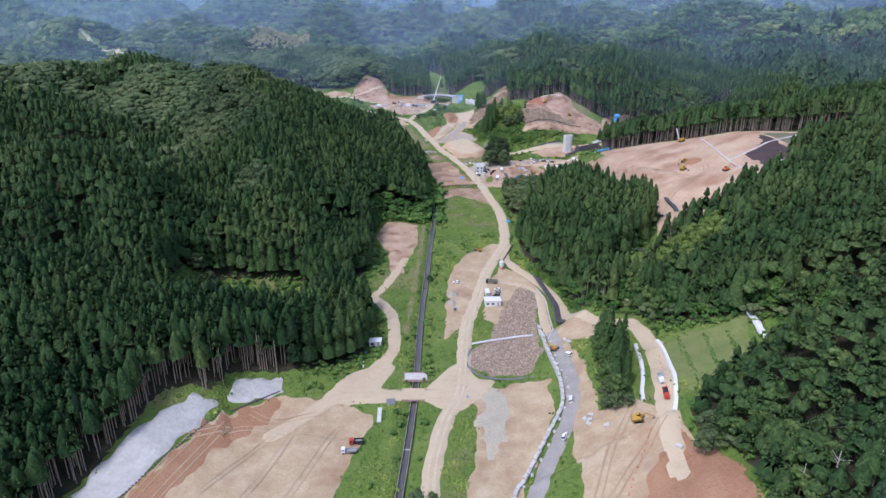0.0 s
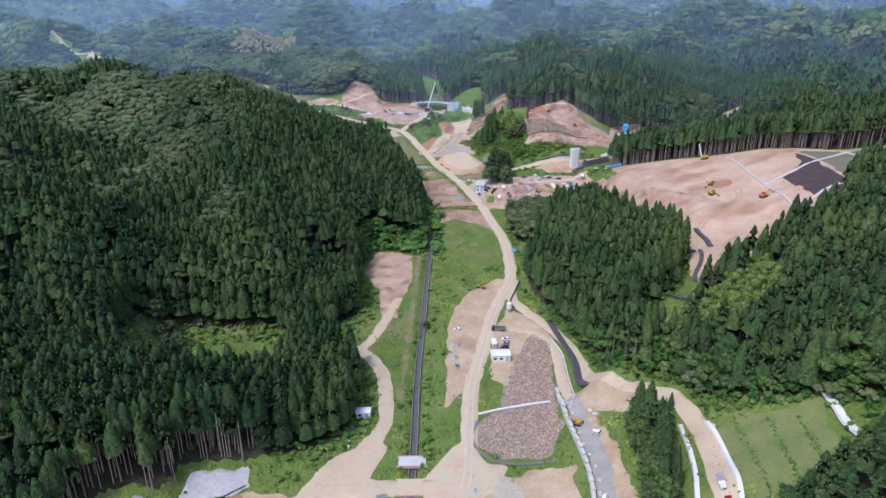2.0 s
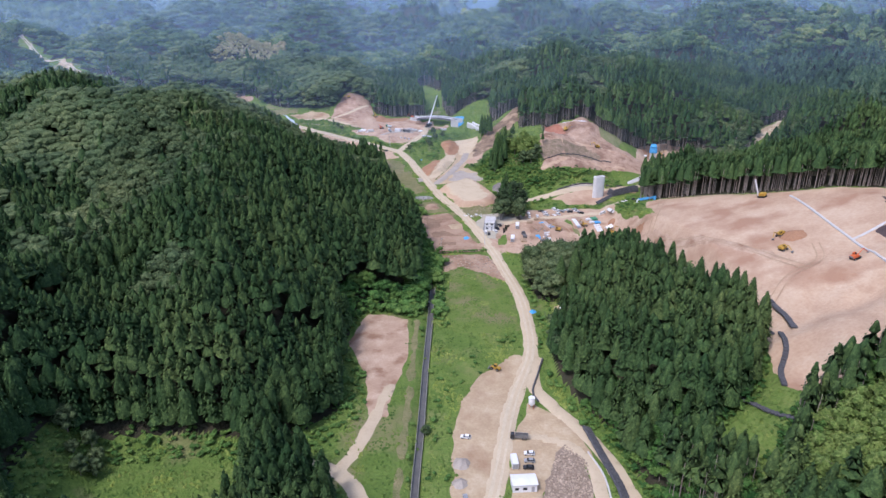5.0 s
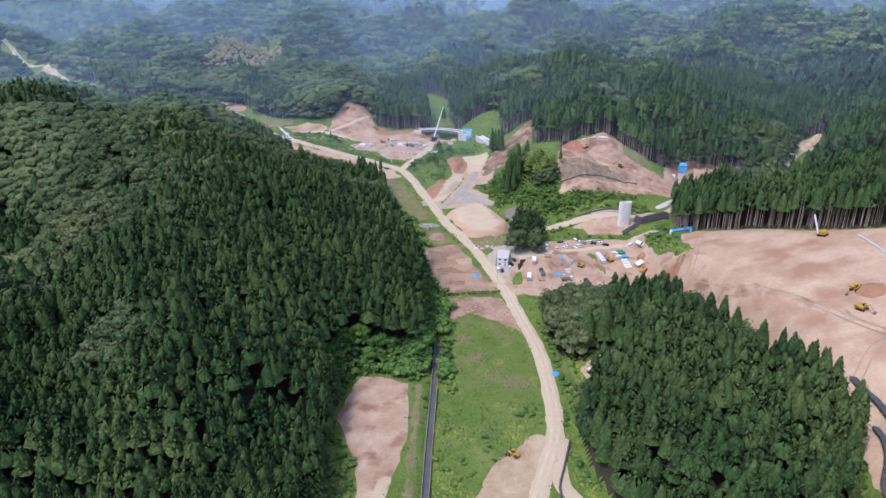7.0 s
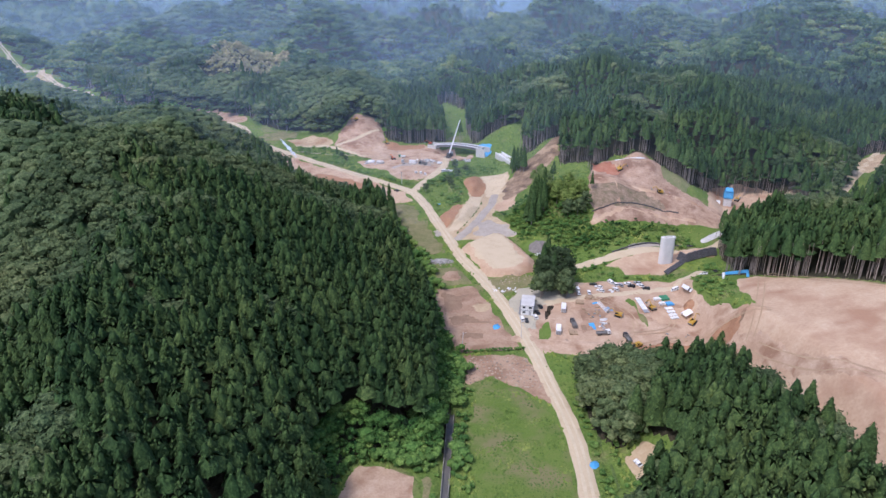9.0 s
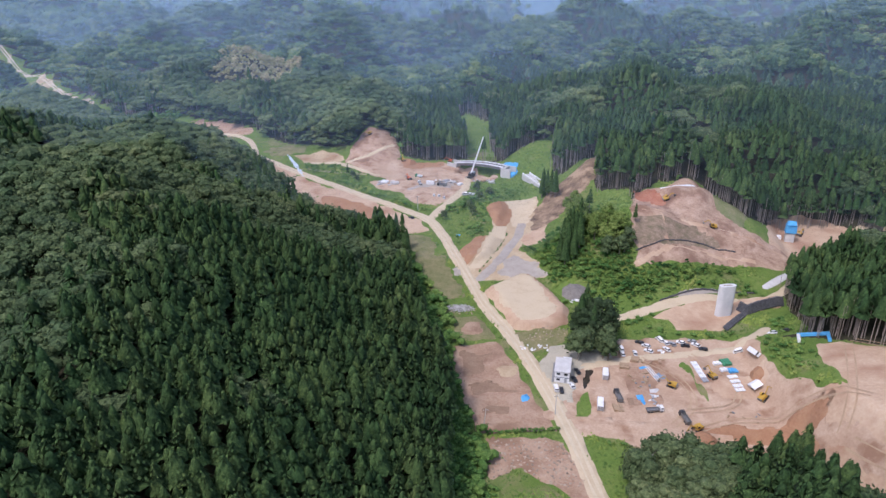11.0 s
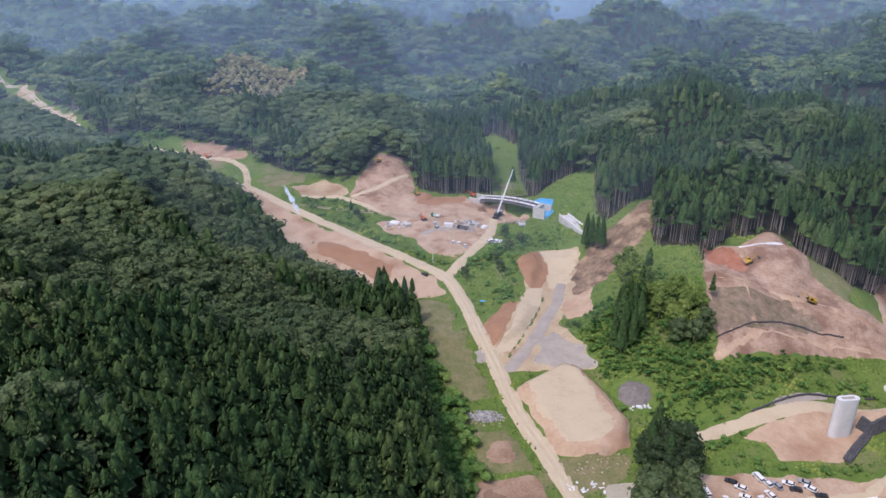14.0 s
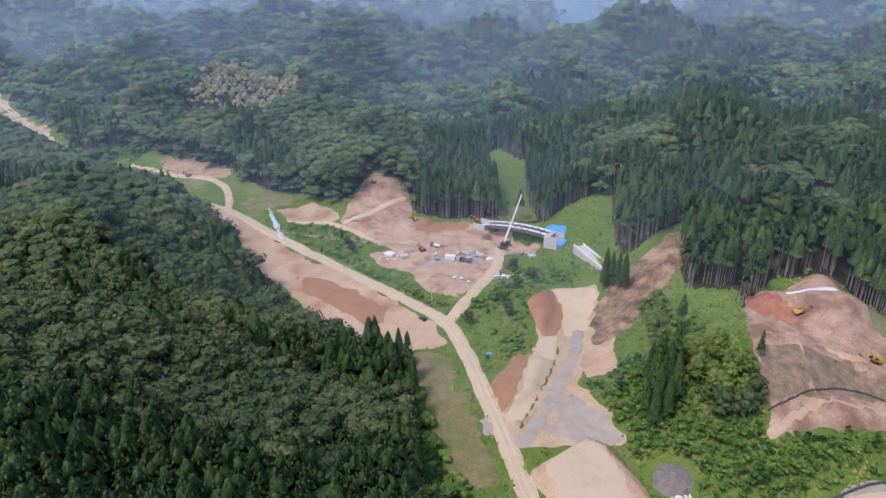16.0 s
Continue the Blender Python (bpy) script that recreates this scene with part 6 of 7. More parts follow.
# ---- cars and vans
white_car = on_ground(car(M_WHITE, "white compact car parked on bare earth"), 6.8, 314.5, 80)
black_car = on_ground(car(M_BLACK, "black car parked on bare earth"), 34.5, 501.5, 15)
silver_car = on_ground(car(M_GREYP, "silver grey car parked on the work strip"), 5.6, 285.5, 5)
white_van = on_ground(van(M_WHITE, "white van on the grey haul road"), 46.5, 203, -15)
for x, y, a in ((41.0, 184.5, -25), (27.5, 305.5, 85), (31.4, 492.8, 15), (53.6, 514.0, 5), (58.7, 514.8, 0), (64.1, 520.2, 60), (72.4, 522.5, 25), (71.8, 518.0, 25), (78.4, 522.6, 65), (84.0, 521.1, 50), (64.4, 516.6, 60), (113.6, 522.2, 65), (-32.3, 678, 10), (-29.1, 677.1, 8), (-25.8, 674.1, 5), (-9.7, 680.4, -60)):
    again(white_car, x, y, a, "white car parked on the bare earth yard" if y > 320 else "")
for x, y, a in ((26.4, 298.9, 85), (32.7, 496.5, 15), (27.4, 490.1, 0), (62.0, 522.4, 60), (79.7, 520.4, 80), (86.2, 518.6, 80), (118.6, 523.0, 70), (-42.7, 641.3, 50)):
    again(black_car, x, y, a)
for x, y, a in ((27.1, 302.0, 85), (74.9, 521.6, 25), (83.2, 523.4, 60)):
    again(silver_car, x, y, a, "silver grey car parked on the bare earth yard")
for x, y, a in ((25.5, 491.3, 5), (99.6, 517.2, 75), (50.5, 233, 40), (53.6, 517.4, 10), (-13, 679.8, -60), (70.5, 524.6, 25)):
    again(white_van, x, y, a, "white van parked on the earth yard")
again(white_car, 55, 402, 20, "white car parked in a clearing of the wood")
on_ground(bus("white minibus with dark windows beside green scrub"), 103.2, 510.0, 14)

# ---- trucks
white_truck = on_ground(truck(M_WHITE, M_GREYP, "white flatbed truck on the graded platform", None, 7.0, 0.5), -31.6, 183.6, 95)
on_ground(truck(M_REDP, M_BLACK, "red and black dump truck on the graded platform", M_STEEL, 6.5, 1.1), -29.6, 188.2, 95)
again(white_truck, 73.2, 191.5, 172, "white truck standing on the climbing haul road")
on_ground(truck(M_REDP, M_REDP, "red truck with a dark load on the haul road", M_BLACK, 6.5, 1.0), 72.3, 183.5, 172)
big_dump = on_ground(truck(M_BLACK, M_STEEL, "dark dump truck at the road fork", None, 8.0, 1.3), 25.0, 313.4, 85)
again(big_dump, 47.4, 487.8, 8, "dark blue dump truck in the yard")
again(big_dump, 68.4, 477.5, 12, "dark dump truck being loaded in the yard")
on_ground(truck(M_WHITE, M_STEEL, "white crane truck with a grey bed", None, 8.0, 0.6), 59.0, 481.0, -80)
again(white_truck, -42.8, 697.6, 20, "white truck in the yard below the bridge")
on_ground(truck(M_GREENP, M_WHITE, "green and white truck below the cutting", None, 6.5, 0.8), -44.7, 711, 75)
again(big_dump, -28.4, 695.3, 80, "dark truck in the yard below the bridge")
again(white_truck, -157.8, 727, 60, "white truck beside the far haul road")

# ---- diggers
yellow_digger = on_ground(excavator(M_YELLOW, "yellow excavator with a dusty bucket", 35), 61.9, 175.6, -110)
orange_digger = on_ground(excavator(M_ORANGE, "orange excavator on a bank of soil", 30, 1.1), 155.5, 358.3, -75)
for x, y, a, s in ((46.3, 241.7, 40, "small yellow excavator beside the concrete wall"), (140.5, 382, 200, "yellow excavator working on the graded slope"), (145.3, 395, 120, "yellow excavator on the graded slope"),
                   (68.3, 495.4, 60, "yellow excavator in the works yard"), (84.8, 501.5, 20, "brown-yellow digger beside stored boxes"), (99.6, 489.2, -60, "yellow excavator with its arm raised"),
                   (71.5, 472.8, 120, "yellow excavator loading a truck"), (92.9, 620.4, -70, "yellow excavator on top of the cutting"), (113.3, 605.1, 80, "yellow excavator on the cutting's ramp"),
                   (-85.0, 762, 120, "small excavator on the hill cutting"), (-58.7, 741.7, 30, "excavator at the foot of the cutting"), (170, 632, -40, "yellow excavator before the far pier")):
    again(yellow_digger, x, y, a, s)
for x, y, a, s in ((-50.7, 706.0, 30, "orange excavator in the yard below the bridge"), (-25.5, 748.5, 60, "excavator behind the bridge's abutment"), (-211.2, 797.5, 60, "small digger beside the far track")):
    again(orange_digger, x, y, a, s)
on_ground(excavator(M_GREENP, "pale green excavator beside the far road", 40), -202.9, 772.5, 70)
on_ground(loader("yellow wheel loader on the work strip"), 20.1, 356.2, 60)

# ---- offices, huts, containers
on_ground(prefab("site_office", 7.5, 4.5, 2.9, 1, "white single-storey site office with a pale roof", None, M_WHITE), 23.8, 290.5, 4)
on_ground(prefab("site_office", 5.4, 8.6, 5.0, 2, "white two-storey site office with a blue band", None, M_CONCRETE, True), 28.6, 499.0, -10)
on_ground(prefab("site_hut", 2.6, 2.2, 2.5, 1, "small white hut behind the site office", None, M_WHITE), 31.0, 506.2, -10)
on_ground(prefab("site_hut", 5.0, 3.0, 2.5, 1, "small white site hut beside the wood", None, M_WHITE), -29.0, 253.0, 0)
box_w = on_ground(container(M_WHITE, "white steel container beside the site office"), 22.1, 301.0, 3)
again(box_w, 44.8, 500.4, -8, "pale brown container beside the ditch")
again(box_w, 40.2, 482.6, -8, "dusty white container beside the reed ditch")
for x, y, a in ((-36.0, 697.6, 80),):
    again(box_w, x, y, a, "white container standing on bare earth")
for x, y in ((-32.5, 235.5), (-32.8, 238.4), (-33.2, 242.5), (-32.4, 245.8)):
    t = thing("oil_drum", "white and blue drum beside the hut", "drum", "drums by the hut")
    part("barrel", rod((0, 0, 0), (0, 0, 0.95), 0.33, 12), M_WHITE if y < 240 else M_BLUE, t)
    part("rim", rod((0, 0, 0.45), (0, 0, 0.53), 0.35, 12), M_STEEL, t)
    on_ground(t, x, y)
# ---------------------------------------------------------------- works
def ribbon(bm, pts, offsets, closed=False):
    """A long body along ground points: its cross-section is (sideways, up) pairs; z of each point is its own."""
    rows = []
    p = np.array(pts, float)
    for i in range(len(p)):
        d = p[min(i + 1, len(p) - 1)] - p[max(i - 1, 0)]
        d = d / (np.hypot(d[0], d[1]) or 1)
        rows.append([bm.verts.new((p[i, 0] + s * d[1], p[i, 1] - s * d[0], p[i, 2] + u)) for s, u in offsets])
    n = len(offsets)
    for a, b in zip(rows, rows[1:]):
        for k in range(n if closed else n - 1):
            bm.faces.new((a[k], a[(k + 1) % n], b[(k + 1) % n], b[k]))
    if closed:
        bm.faces.new(rows[0][::-1])
        bm.faces.new(rows[-1])
    bmesh.ops.recalc_face_normals(bm, faces=bm.faces)
    return bm


def draped(pts, lift=0.0, step=3.0):
    return [(x, y, gz(x, y) + lift) for x, y in curve_points(pts, step)]


# the stream in its concrete channel
line = curve_points(STREAM, 4)
banks = [(x, y, float(height(x, y))) for x, y in line]
channel = thing("stream_channel", "narrow concrete-lined stream channel with dark water", "channel")
channel["kind"] = "structure"
for side in (-1, 1):
    part("channel_wall", ribbon(bmesh.new(), banks, ((side * 0.95, -1.8), (side * 1.08, -0.12), (side * 1.25, -0.12), (side * 1.4, -1.8)), True), M_LINING, channel)
part("water", ribbon(bmesh.new(), banks, ((-1.15, -1.1), (1.15, -1.1))), M_WATER, channel)
for i in (18, 30, 44, 56):
    x, y, z = banks[i]
    part("weir", block(3.0, 0.5, 0.7, x, y, z - 1.75), M_CONCRETE, channel)

# two small bridges over the stream
def small_bridge(x, y, w, d, label, deck_mat, beam, coping):
    z = float(height(x, y))
    t = thing("small_bridge", label, "bridge")
    part("deck", block(w, d, 0.5, 0, 0, 0.1), deck_mat, t)
    for s in (-1, 1):
        part("edge_beam", block(w + 1.0, 0.4, 0.8, 0, s * (d / 2 + 0.2), -0.25, 0.05), beam, t)
        part("coping", block(w + 1.1, 0.5, 0.18, 0, s * (d / 2 + 0.2), 0.56, 0.04), coping, t)
        part("abutment", block(0.8, d, 2.4, s * (w / 2 - 0.4), 0, -2.2), M_CONCRETE, t)
    t.matrix_basis = pose(x, y, z)
    return t


small_bridge(-10.8, 228.5, 9.0, 4.5, "stream bridge with reddish edge beams", M_CONCRETE, M_PINK, M_PINK)
small_bridge(-11.2, 216.4, 8.0, 6.4, "low stream bridge under the crossing road", M_ROAD, M_PINK, M_ROAD)
rack = thing("timber_rack", "dark stack of steel plates on the bank", "stack")
for k in range(5):
    part("plate", block(3.4, 0.9, 0.14, 0, k * 0.75 - 1.5, 0.2, turn=4, tilt=20), M_STEEL, rack)
on_ground(rack, -19.5, 211.5, 8)
tank = thing("pipe_bundle", "long pale plastic pipes lying on the grass", "pipes")
for k in range(4):
    part("pipe", rod((k * 0.4 - 0.6, -4.2, 0.2), (k * 0.4 - 0.6, 4.2, 0.2), 0.19, 8), M_WHITE, tank)
on_ground(tank, -23.1, 203.5, 2)



for a, b in (((-100, 160), (-79, 200)), ((-77, 203), (-62, 216))):
    n = 12
    log = thing("sandbag_row", "row of dark sandbags along the sheet's lower edge", "sandbags")
    for k in range(n * 3):
        u = (k + 0.5) / (n * 3)
        x, y = a[0] + (b[0] - a[0]) * u, a[1] + (b[1] - a[1]) * u
        part("sandbag", block(0.7, 0.55, 0.4, x, y, gz(x, y) + 0.1, 0.1, turn=60 + 15 * math.sin(k * 2.3)), M_BAGS, log)

# white sheet down the grass slope, and the slope's narrow benches
strip_sheet = thing("white_sheet", "long white sheet laid down the grass slope", "sheet")
part("sheet_run", ribbon(bmesh.new(), draped(((107.6, 210), (107.8, 204), (107.2, 198), (107.4, 191.5)), 0.85, 1.5), ((-1.3, -0.5), (-1.1, 0.25), (-0.4, 0.4), (0.5, 0.3), (1.1, 0.35), (1.3, -0.5)), True), M_WHITE, strip_sheet)
# drains over the graded slope
for pts in (((170, 438.7), (165, 399), (162.3, 370), (160, 338.7)), ((162.2, 373.6), (172.7, 376.5), (193, 385), (213.8, 395)), ((213.8, 395), (211.4, 375.4), (209.8, 358)), ((160, 338.7), (167.6, 338), (188.8, 349.5), (208.2, 356.5), (232, 366))):
    drain = thing("slope_drain", "straight white concrete drain over the graded slope", "drain", "slope drains")
    part("channel", ribbon(bmesh.new(), draped(pts, 0.32, 6), ((-0.55, -0.4), (-0.55, 0.12), (0.55, 0.12), (0.55, -0.4)), True), M_CONCRETE, drain)

# rock fill: loose quarry stones
rx, ry = scatter(9, 226, 49, 314, 0.78, 71, 0.45)
inside = polygon_inside(rx, ry, ROCK_FILL) > 0.3
_r = np.random.RandomState(72)
STONES = []
for k in range(6):
    j = _r.uniform(0.7, 1.25, (11, 1))
    STONES.append((np.array(ICO) * j * (1.0, 0.8, 0.55), np.array(ICO_F)))
plant("rock_fill", STONES, rx[inside], ry[inside], _r.uniform(0.28, 0.62, inside.sum()), np.ones(inside.sum()), M_ROCK, "loose broken quarry stones of the rock fill", 73, category="stones", sink=-0.15)
kerb = thing("drain_pipe", "pale pipe laid across the rock fill", "pipe")
part("pipe_run", ribbon(bmesh.new(), [(x, y, gz(x, y) + 0.75) for x, y in curve_points(((12.5, 253), (20, 255.5), (28, 257.5), (39.5, 259.5)), 3)], ((-0.35, -0.3), (-0.35, 0.25), (0.35, 0.25), (0.35, -0.3)), True), M_WHITE, kerb)
rim = thing("stone_drain", "dark stone-lined ditch round the rock fill", "ditch")
part("ditch_edge", ribbon(bmesh.new(), draped(((12, 250), (9.6, 240), (12, 233), (20, 227.6), (36, 226.8)), 0.12, 3), ((-0.5, -0.3), (-0.5, 0.25), (0.5, 0.25), (0.5, -0.3)), True), M_STEEL, rim)
for pts, seed in ((((0.7, 464), (25, 465), (31, 446), (22, 445), (10, 452), (2, 447)), 74), (((-18, 548), (-5, 547), (-5, 541), (-17, 541)), 75), (((4, 259), (9, 259), (8, 266), (3, 266)), 76), (((18, 530), (34, 532), (32, 524), (16, 522)), 77)):
    rx, ry = scatter(-20, 240, 40, 560, 1.6, seed, 0.5)
    m = polygon_inside(rx, ry, pts) > 0
    plant("rubble", STONES, rx[m], ry[m], _r.uniform(0.25, 0.7, m.sum()), np.ones(m.sum()), M_ROCK, "scattered broken stones and rubble", seed, category="stones", sink=-0.1)

# concrete wall units along the grey haul road, each block its own
WALL = curve_points(((21, 158), (22.8, 163), (28, 173), (35, 187), (41, 198), (43.6, 206), (44.6, 222), (43.6, 240), (43, 254), (43.2, 268)), 2.0)
wall = thing("concrete_wall", "pale precast concrete retaining wall in stepped units", "retaining wall")
unit = block(1.25, 1.8, 2.4, 0, 0, -1.0, 0.08)
unit_mesh = part("wall_unit", unit, M_CONCRETE, wall)
for i, ((x0, y0), (x1, y1)) in enumerate(zip(WALL, WALL[1:])):
    x, y = (x0 + x1) / 2, (y0 + y1) / 2
    u = unit_mesh if i == 0 else unit_mesh.copy()
    if i:
        scene.collection.objects.link(u)
    u.matrix_basis = pose(x, y, gz(x, y) + 0.45 * (i % 2), 0, 0, -math.degrees(math.atan2(x1 - x0, y1 - y0)))
for i in range(3, len(WALL) - 2, 3):
    x, y = WALL[i]
    t = thing("concrete_block", "white precast concrete block beside the wall", "concrete block", "precast blocks")
    part("slab", block(0.9, 1.3, 0.7, 0, 0, 0, 0.05), M_CONCRETE, t)
    part("lifting_eye", rod((0, -0.2, 0.85), (0, 0.2, 0.85), 0.06, 6), M_STEEL, t)
    on_ground(t, x + 2.0 + 0.5 * math.sin(i * 1.7), y, 20 * math.sin(i * 3.1))
for x, y, a in ((48.7, 185.7, 20), (49.6, 187.4, 60), (48.2, 189.0, 5), (50.3, 189.6, 40), (53.5, 181, 80), (51, 246, 10), (52.2, 243, 50), (68.8, 159.5, 45)):
    t = thing("concrete_block", "pale concrete rubble piece on bare earth", "concrete block", "precast blocks")
    part("slab", block(1.5, 2.2, 0.7, 0, 0, 0, 0.12, 0.85), M_CONCRETE, t)
    on_ground(t, x, y, a)
# white kerbs of the climbing haul road
for pts in (((72.9, 222), (71.8, 212), (69.6, 200), (66.5, 190), (65.3, 184)), ((79.6, 219), (79.8, 208), (77.6, 193), (74.6, 181), (72.6, 176))):
    k = thing("road_kerb", "broad white sheeted kerb of the haul road", "kerb")
    part("kerb_run", ribbon(bmesh.new(), draped(pts, 0.25, 3), ((-0.75, -0.5), (-0.6, 0.35), (0.6, 0.35), (0.75, -0.5)), True), M_WHITE, k)
# the pale edge along the loop road
k = thing("road_kerb", "narrow concrete kerb beside the loop road", "kerb")
part("kerb_run", ribbon(bmesh.new(), draped(((45.0, 252), (48.8, 262), (49.4, 280), (49.8, 294), (47, 306)), 0.15, 3), ((-0.25, -0.3), (-0.2, 0.35), (0.2, 0.35), (0.25, -0.3)), True), M_CONCRETE, k)
# orange cones along the dig
cone = thing("traffic_cone", "orange traffic cone beside the haul road", "traffic cone", "cones along the dig")
part("base", block(0.45, 0.45, 0.06), M_ORANGE, cone)
part("cone", rod((0, 0, 0.05), (0, 0, 0.8), 0.18, 10, end=0.04), M_ORANGE, cone)
part("sleeve", rod((0, 0, 0.35), (0, 0, 0.5), 0.145, 10, end=0.11), M_WHITE, cone)
on_ground(cone, 63, 168)
for u in range(1, 16):
    again(cone, 63 - u * 1.1, 168 - u * 2.0)
for u in range(8):
    again(cone, 78.2 - u * 0.75, 212 - u * 4.0)


def bag_wall(pts, rows, label, wide=1.1, step=0.7, rise=0.35):
    """Black filled bags laid in steps along a line."""
    t = thing("sandbag_wall", label, "sandbag wall")
    line = curve_points(pts, 1.3)
    first = None
    for r in range(rows):
        for i, (x, y) in enumerate(line[:-1]):
            x1, y1 = line[i + 1]
            d = math.hypot(x1 - x, y1 - y) or 1
            ox, oy = (y1 - y) / d * r * step, -(x1 - x) / d * r * step
            if first is None:
                first = part("bag", block(wide, 1.4, 0.75, 0, 0, 0, 0.18), M_BAGS, t)
                u = first
            else:
                u = first.copy()
                scene.collection.objects.link(u)
            u.matrix_basis = pose(x + ox, y + oy, (gz(x + ox, y + oy) if rise < 0.5 else gz(x, y)) + 0.15 + rise * r + 0.1 * math.sin(i * 1.9 + r), 0, 0, -math.degrees(math.atan2(x1 - x, y1 - y)) + 4 * math.sin(i * 2.7)) @ Matrix.Diagonal((1.0, max(1.0, d / 1.3), 1.0, 1.0))
    return t


bag_wall(((50, 317.4), (52.2, 303), (54.6, 287), (53.8, 272), (54, 263)), 4, "stepped wall of black filled bags between the haul roads")
bag_wall(((40, 362), (36.2, 350), (33.2, 340), (34.5, 333)), 1, "dark kerb of black bags in the road fork", 0.7)
bag_wall(((122.7, 351), (123, 340), (121.5, 329)), 3, "stepped wall of black filled bags on the graded slope")
bag_wall(((116.5, 329), (113, 318), (107.5, 309), (104.5, 300)), 2, "curving line of black filled bags down the slope")
bag_wall(((109.5, 332), (113, 336), (115, 330)), 4, "block of black filled bags beside the wood")
bag_wall(((93.5, 304), (95.5, 294), (99.5, 281)), 2, "row of black filled bags at the slope's foot")
bag_wall(((112, 545.6), (106, 539.6), (99.5, 532.4)), 3, "black filled bags edging the drain below the pier")
bag_wall(((131, 554.6), (126, 552.6), (119.7, 550.4), (112.6, 546.8), (109.4, 551)), 6, "stepped wall of black filled bags holding a platform", 1.1, 0.3, 0.62)
bag_wall(((69, 576), (85, 585), (100, 590.5), (122, 591)), 1, "dark line of bags along the bench", 0.35)
bag_wall(((77, 552), (96, 561), (108, 563.4), (124, 566)), 1, "dark log edge beside the pier road", 0.6)

# the finished bridge pier
pier = thing("bridge_pier", "tall pale concrete bridge pier with rounded ends", "bridge pier")
b = bmesh.new()
ring = [(2.6 * math.copysign(abs(math.cos(a)) ** 0.8, math.cos(a)) + (1.2 if math.cos(a) > 0 else -1.2), 1.5 * math.sin(a)) for a in [2 * math.pi * k / 24 for k in range(24)]]
low = [b.verts.new((x, y, -1.0)) for x, y in ring]
top = [b.verts.new((x, y, 14.2)) for x, y in ring]
b.faces.new(top)
for i in range(24):
    b.faces.new((low[i], low[(i + 1) % 24], top[(i + 1) % 24], top[i]))
part("shaft", b, M_PALE, pier)
part("top_recess", block(4.2, 1.3, 0.08, 0, 0, 14.16, 0.02), M_GRAVEL, pier)
for k in range(1, 4):
    part("pour_joint", rod((0, 0, k * 3.6), (0, 0, k * 3.6 + 0.05), 1.2, 24), M_CONCRETE, pier)
pier.matrix_basis = pose(102.6, 546.5, gz(102.6, 546.5), 0, 0, 12)

# far pier under blue sheets, with white formwork
far = thing("bridge_pier", "half-built bridge pier wrapped in blue sheeting", "bridge pier")
part("shaft", block(5.5, 4.0, 7.0, 0, 0, -1.0, 0.3), M_CONCRETE, far)
part("sheeting", block(6.8, 5.6, 6.0, 0, 0, 6.0, 0.5, 0.9), M_BLUE, far)
part("sheet_roof", profile(((-3.2, 12.0), (3.2, 12.0), (0.2, 14.0)), 5.0), M_BLUE, far)
part("formwork", block(5.0, 3.2, 4.5, -7.5, -1.0, -1.0, 0.1), M_WHITE, far)
far.matrix_basis = pose(161, 624, gz(161, 624), 0, 0, -15) @ Matrix.Scale(0.82, 4)

# the new girder bridge
bridge = thing("girder_bridge", "new steel girder bridge without its deck slab", "bridge")
A, B = Vector((-19.5, 740.6, 13.6)), Vector((12.5, 722.5, 15.8))
span, up = (B - A), Vector((0, 0, 1))
across = span.cross(up).normalized()
bend = lambda u: A + span * u + up * (1.3 * 4 * u * (1 - u))
for k in range(4):
    s = across * (k * 1.9 - 2.85)
    g = bmesh.new()
    ribbon(g, [tuple(bend(i / 12) + s) for i in range(13)], ((-0.3, 0.0), (0.3, 0.0), (0.3, -0.1), (0.08, -0.1), (0.08, -1.7), (0.3, -1.7), (0.3, -1.8), (-0.3, -1.8), (-0.3, -1.7), (-0.08, -1.7), (-0.08, -0.1), (-0.3, -0.1)), True)
    part("girder", g, M_STEEL, bridge)
for i in range(1, 12):
    p = bend(i / 12)
    part("cross_beam", rod(tuple(p + across * 2.8 - up * 0.6), tuple(p - across * 2.8 - up * 0.6), 0.16, 4), M_STEEL, bridge)
for s in (-1, 1):
    part("deck_edge", ribbon(bmesh.new(), [tuple(bend(i / 12) + across * (s * 3.3)) for i in range(13)], ((-0.35, 0.02), (-0.35, 0.22), (0.35, 0.22), (0.35, 0.02)), True), M_WHITE, bridge)
for i in range(10):
    for s in (-1, 1):
        u0, u1 = (i + 0.12) / 10, (i + 0.88) / 10
        part("deck_panel", ribbon(bmesh.new(), [tuple(bend(u) + across * (s * 2.3)) for u in (u0, u1)], ((-0.75, 0.06), (-0.75, 0.26), (0.75, 0.26), (0.75, 0.06)), True), M_WHITE, bridge)
for i in range(0, 13):
    for s in (-1, 1):
        p = bend(i / 12) + across * (s * 3.5)
        part("rail_post", rod(tuple(p), tuple(p + up * 1.1), 0.05, 6), M_WHITE, bridge)
ang = math.degrees(math.atan2(span.y, span.x))
for p, s in ((A, -1), (B, 1)):
    t = thing("bridge_abutment", "plain grey concrete bridge abutment", "abutment", "abutments")
    part("breast_wall", block(1.6, 9.0, 8.0, 0, 0, -6.3, 0.05), M_CONCRETE, t)
    part("seat", block(1.0, 9.0, 1.6, s * 1.2, 0, 0.2), M_CONCRETE, t)
    for w in (-1, 1):
        part("wing_wall", block(6.0, 0.6, 7.5, s * 3.4, w * 4.2, -5.6, 0.05), M_CONCRETE, t)
    t.matrix_basis = pose(p.x, p.y, p.z - 1.9, 0, 0, ang)
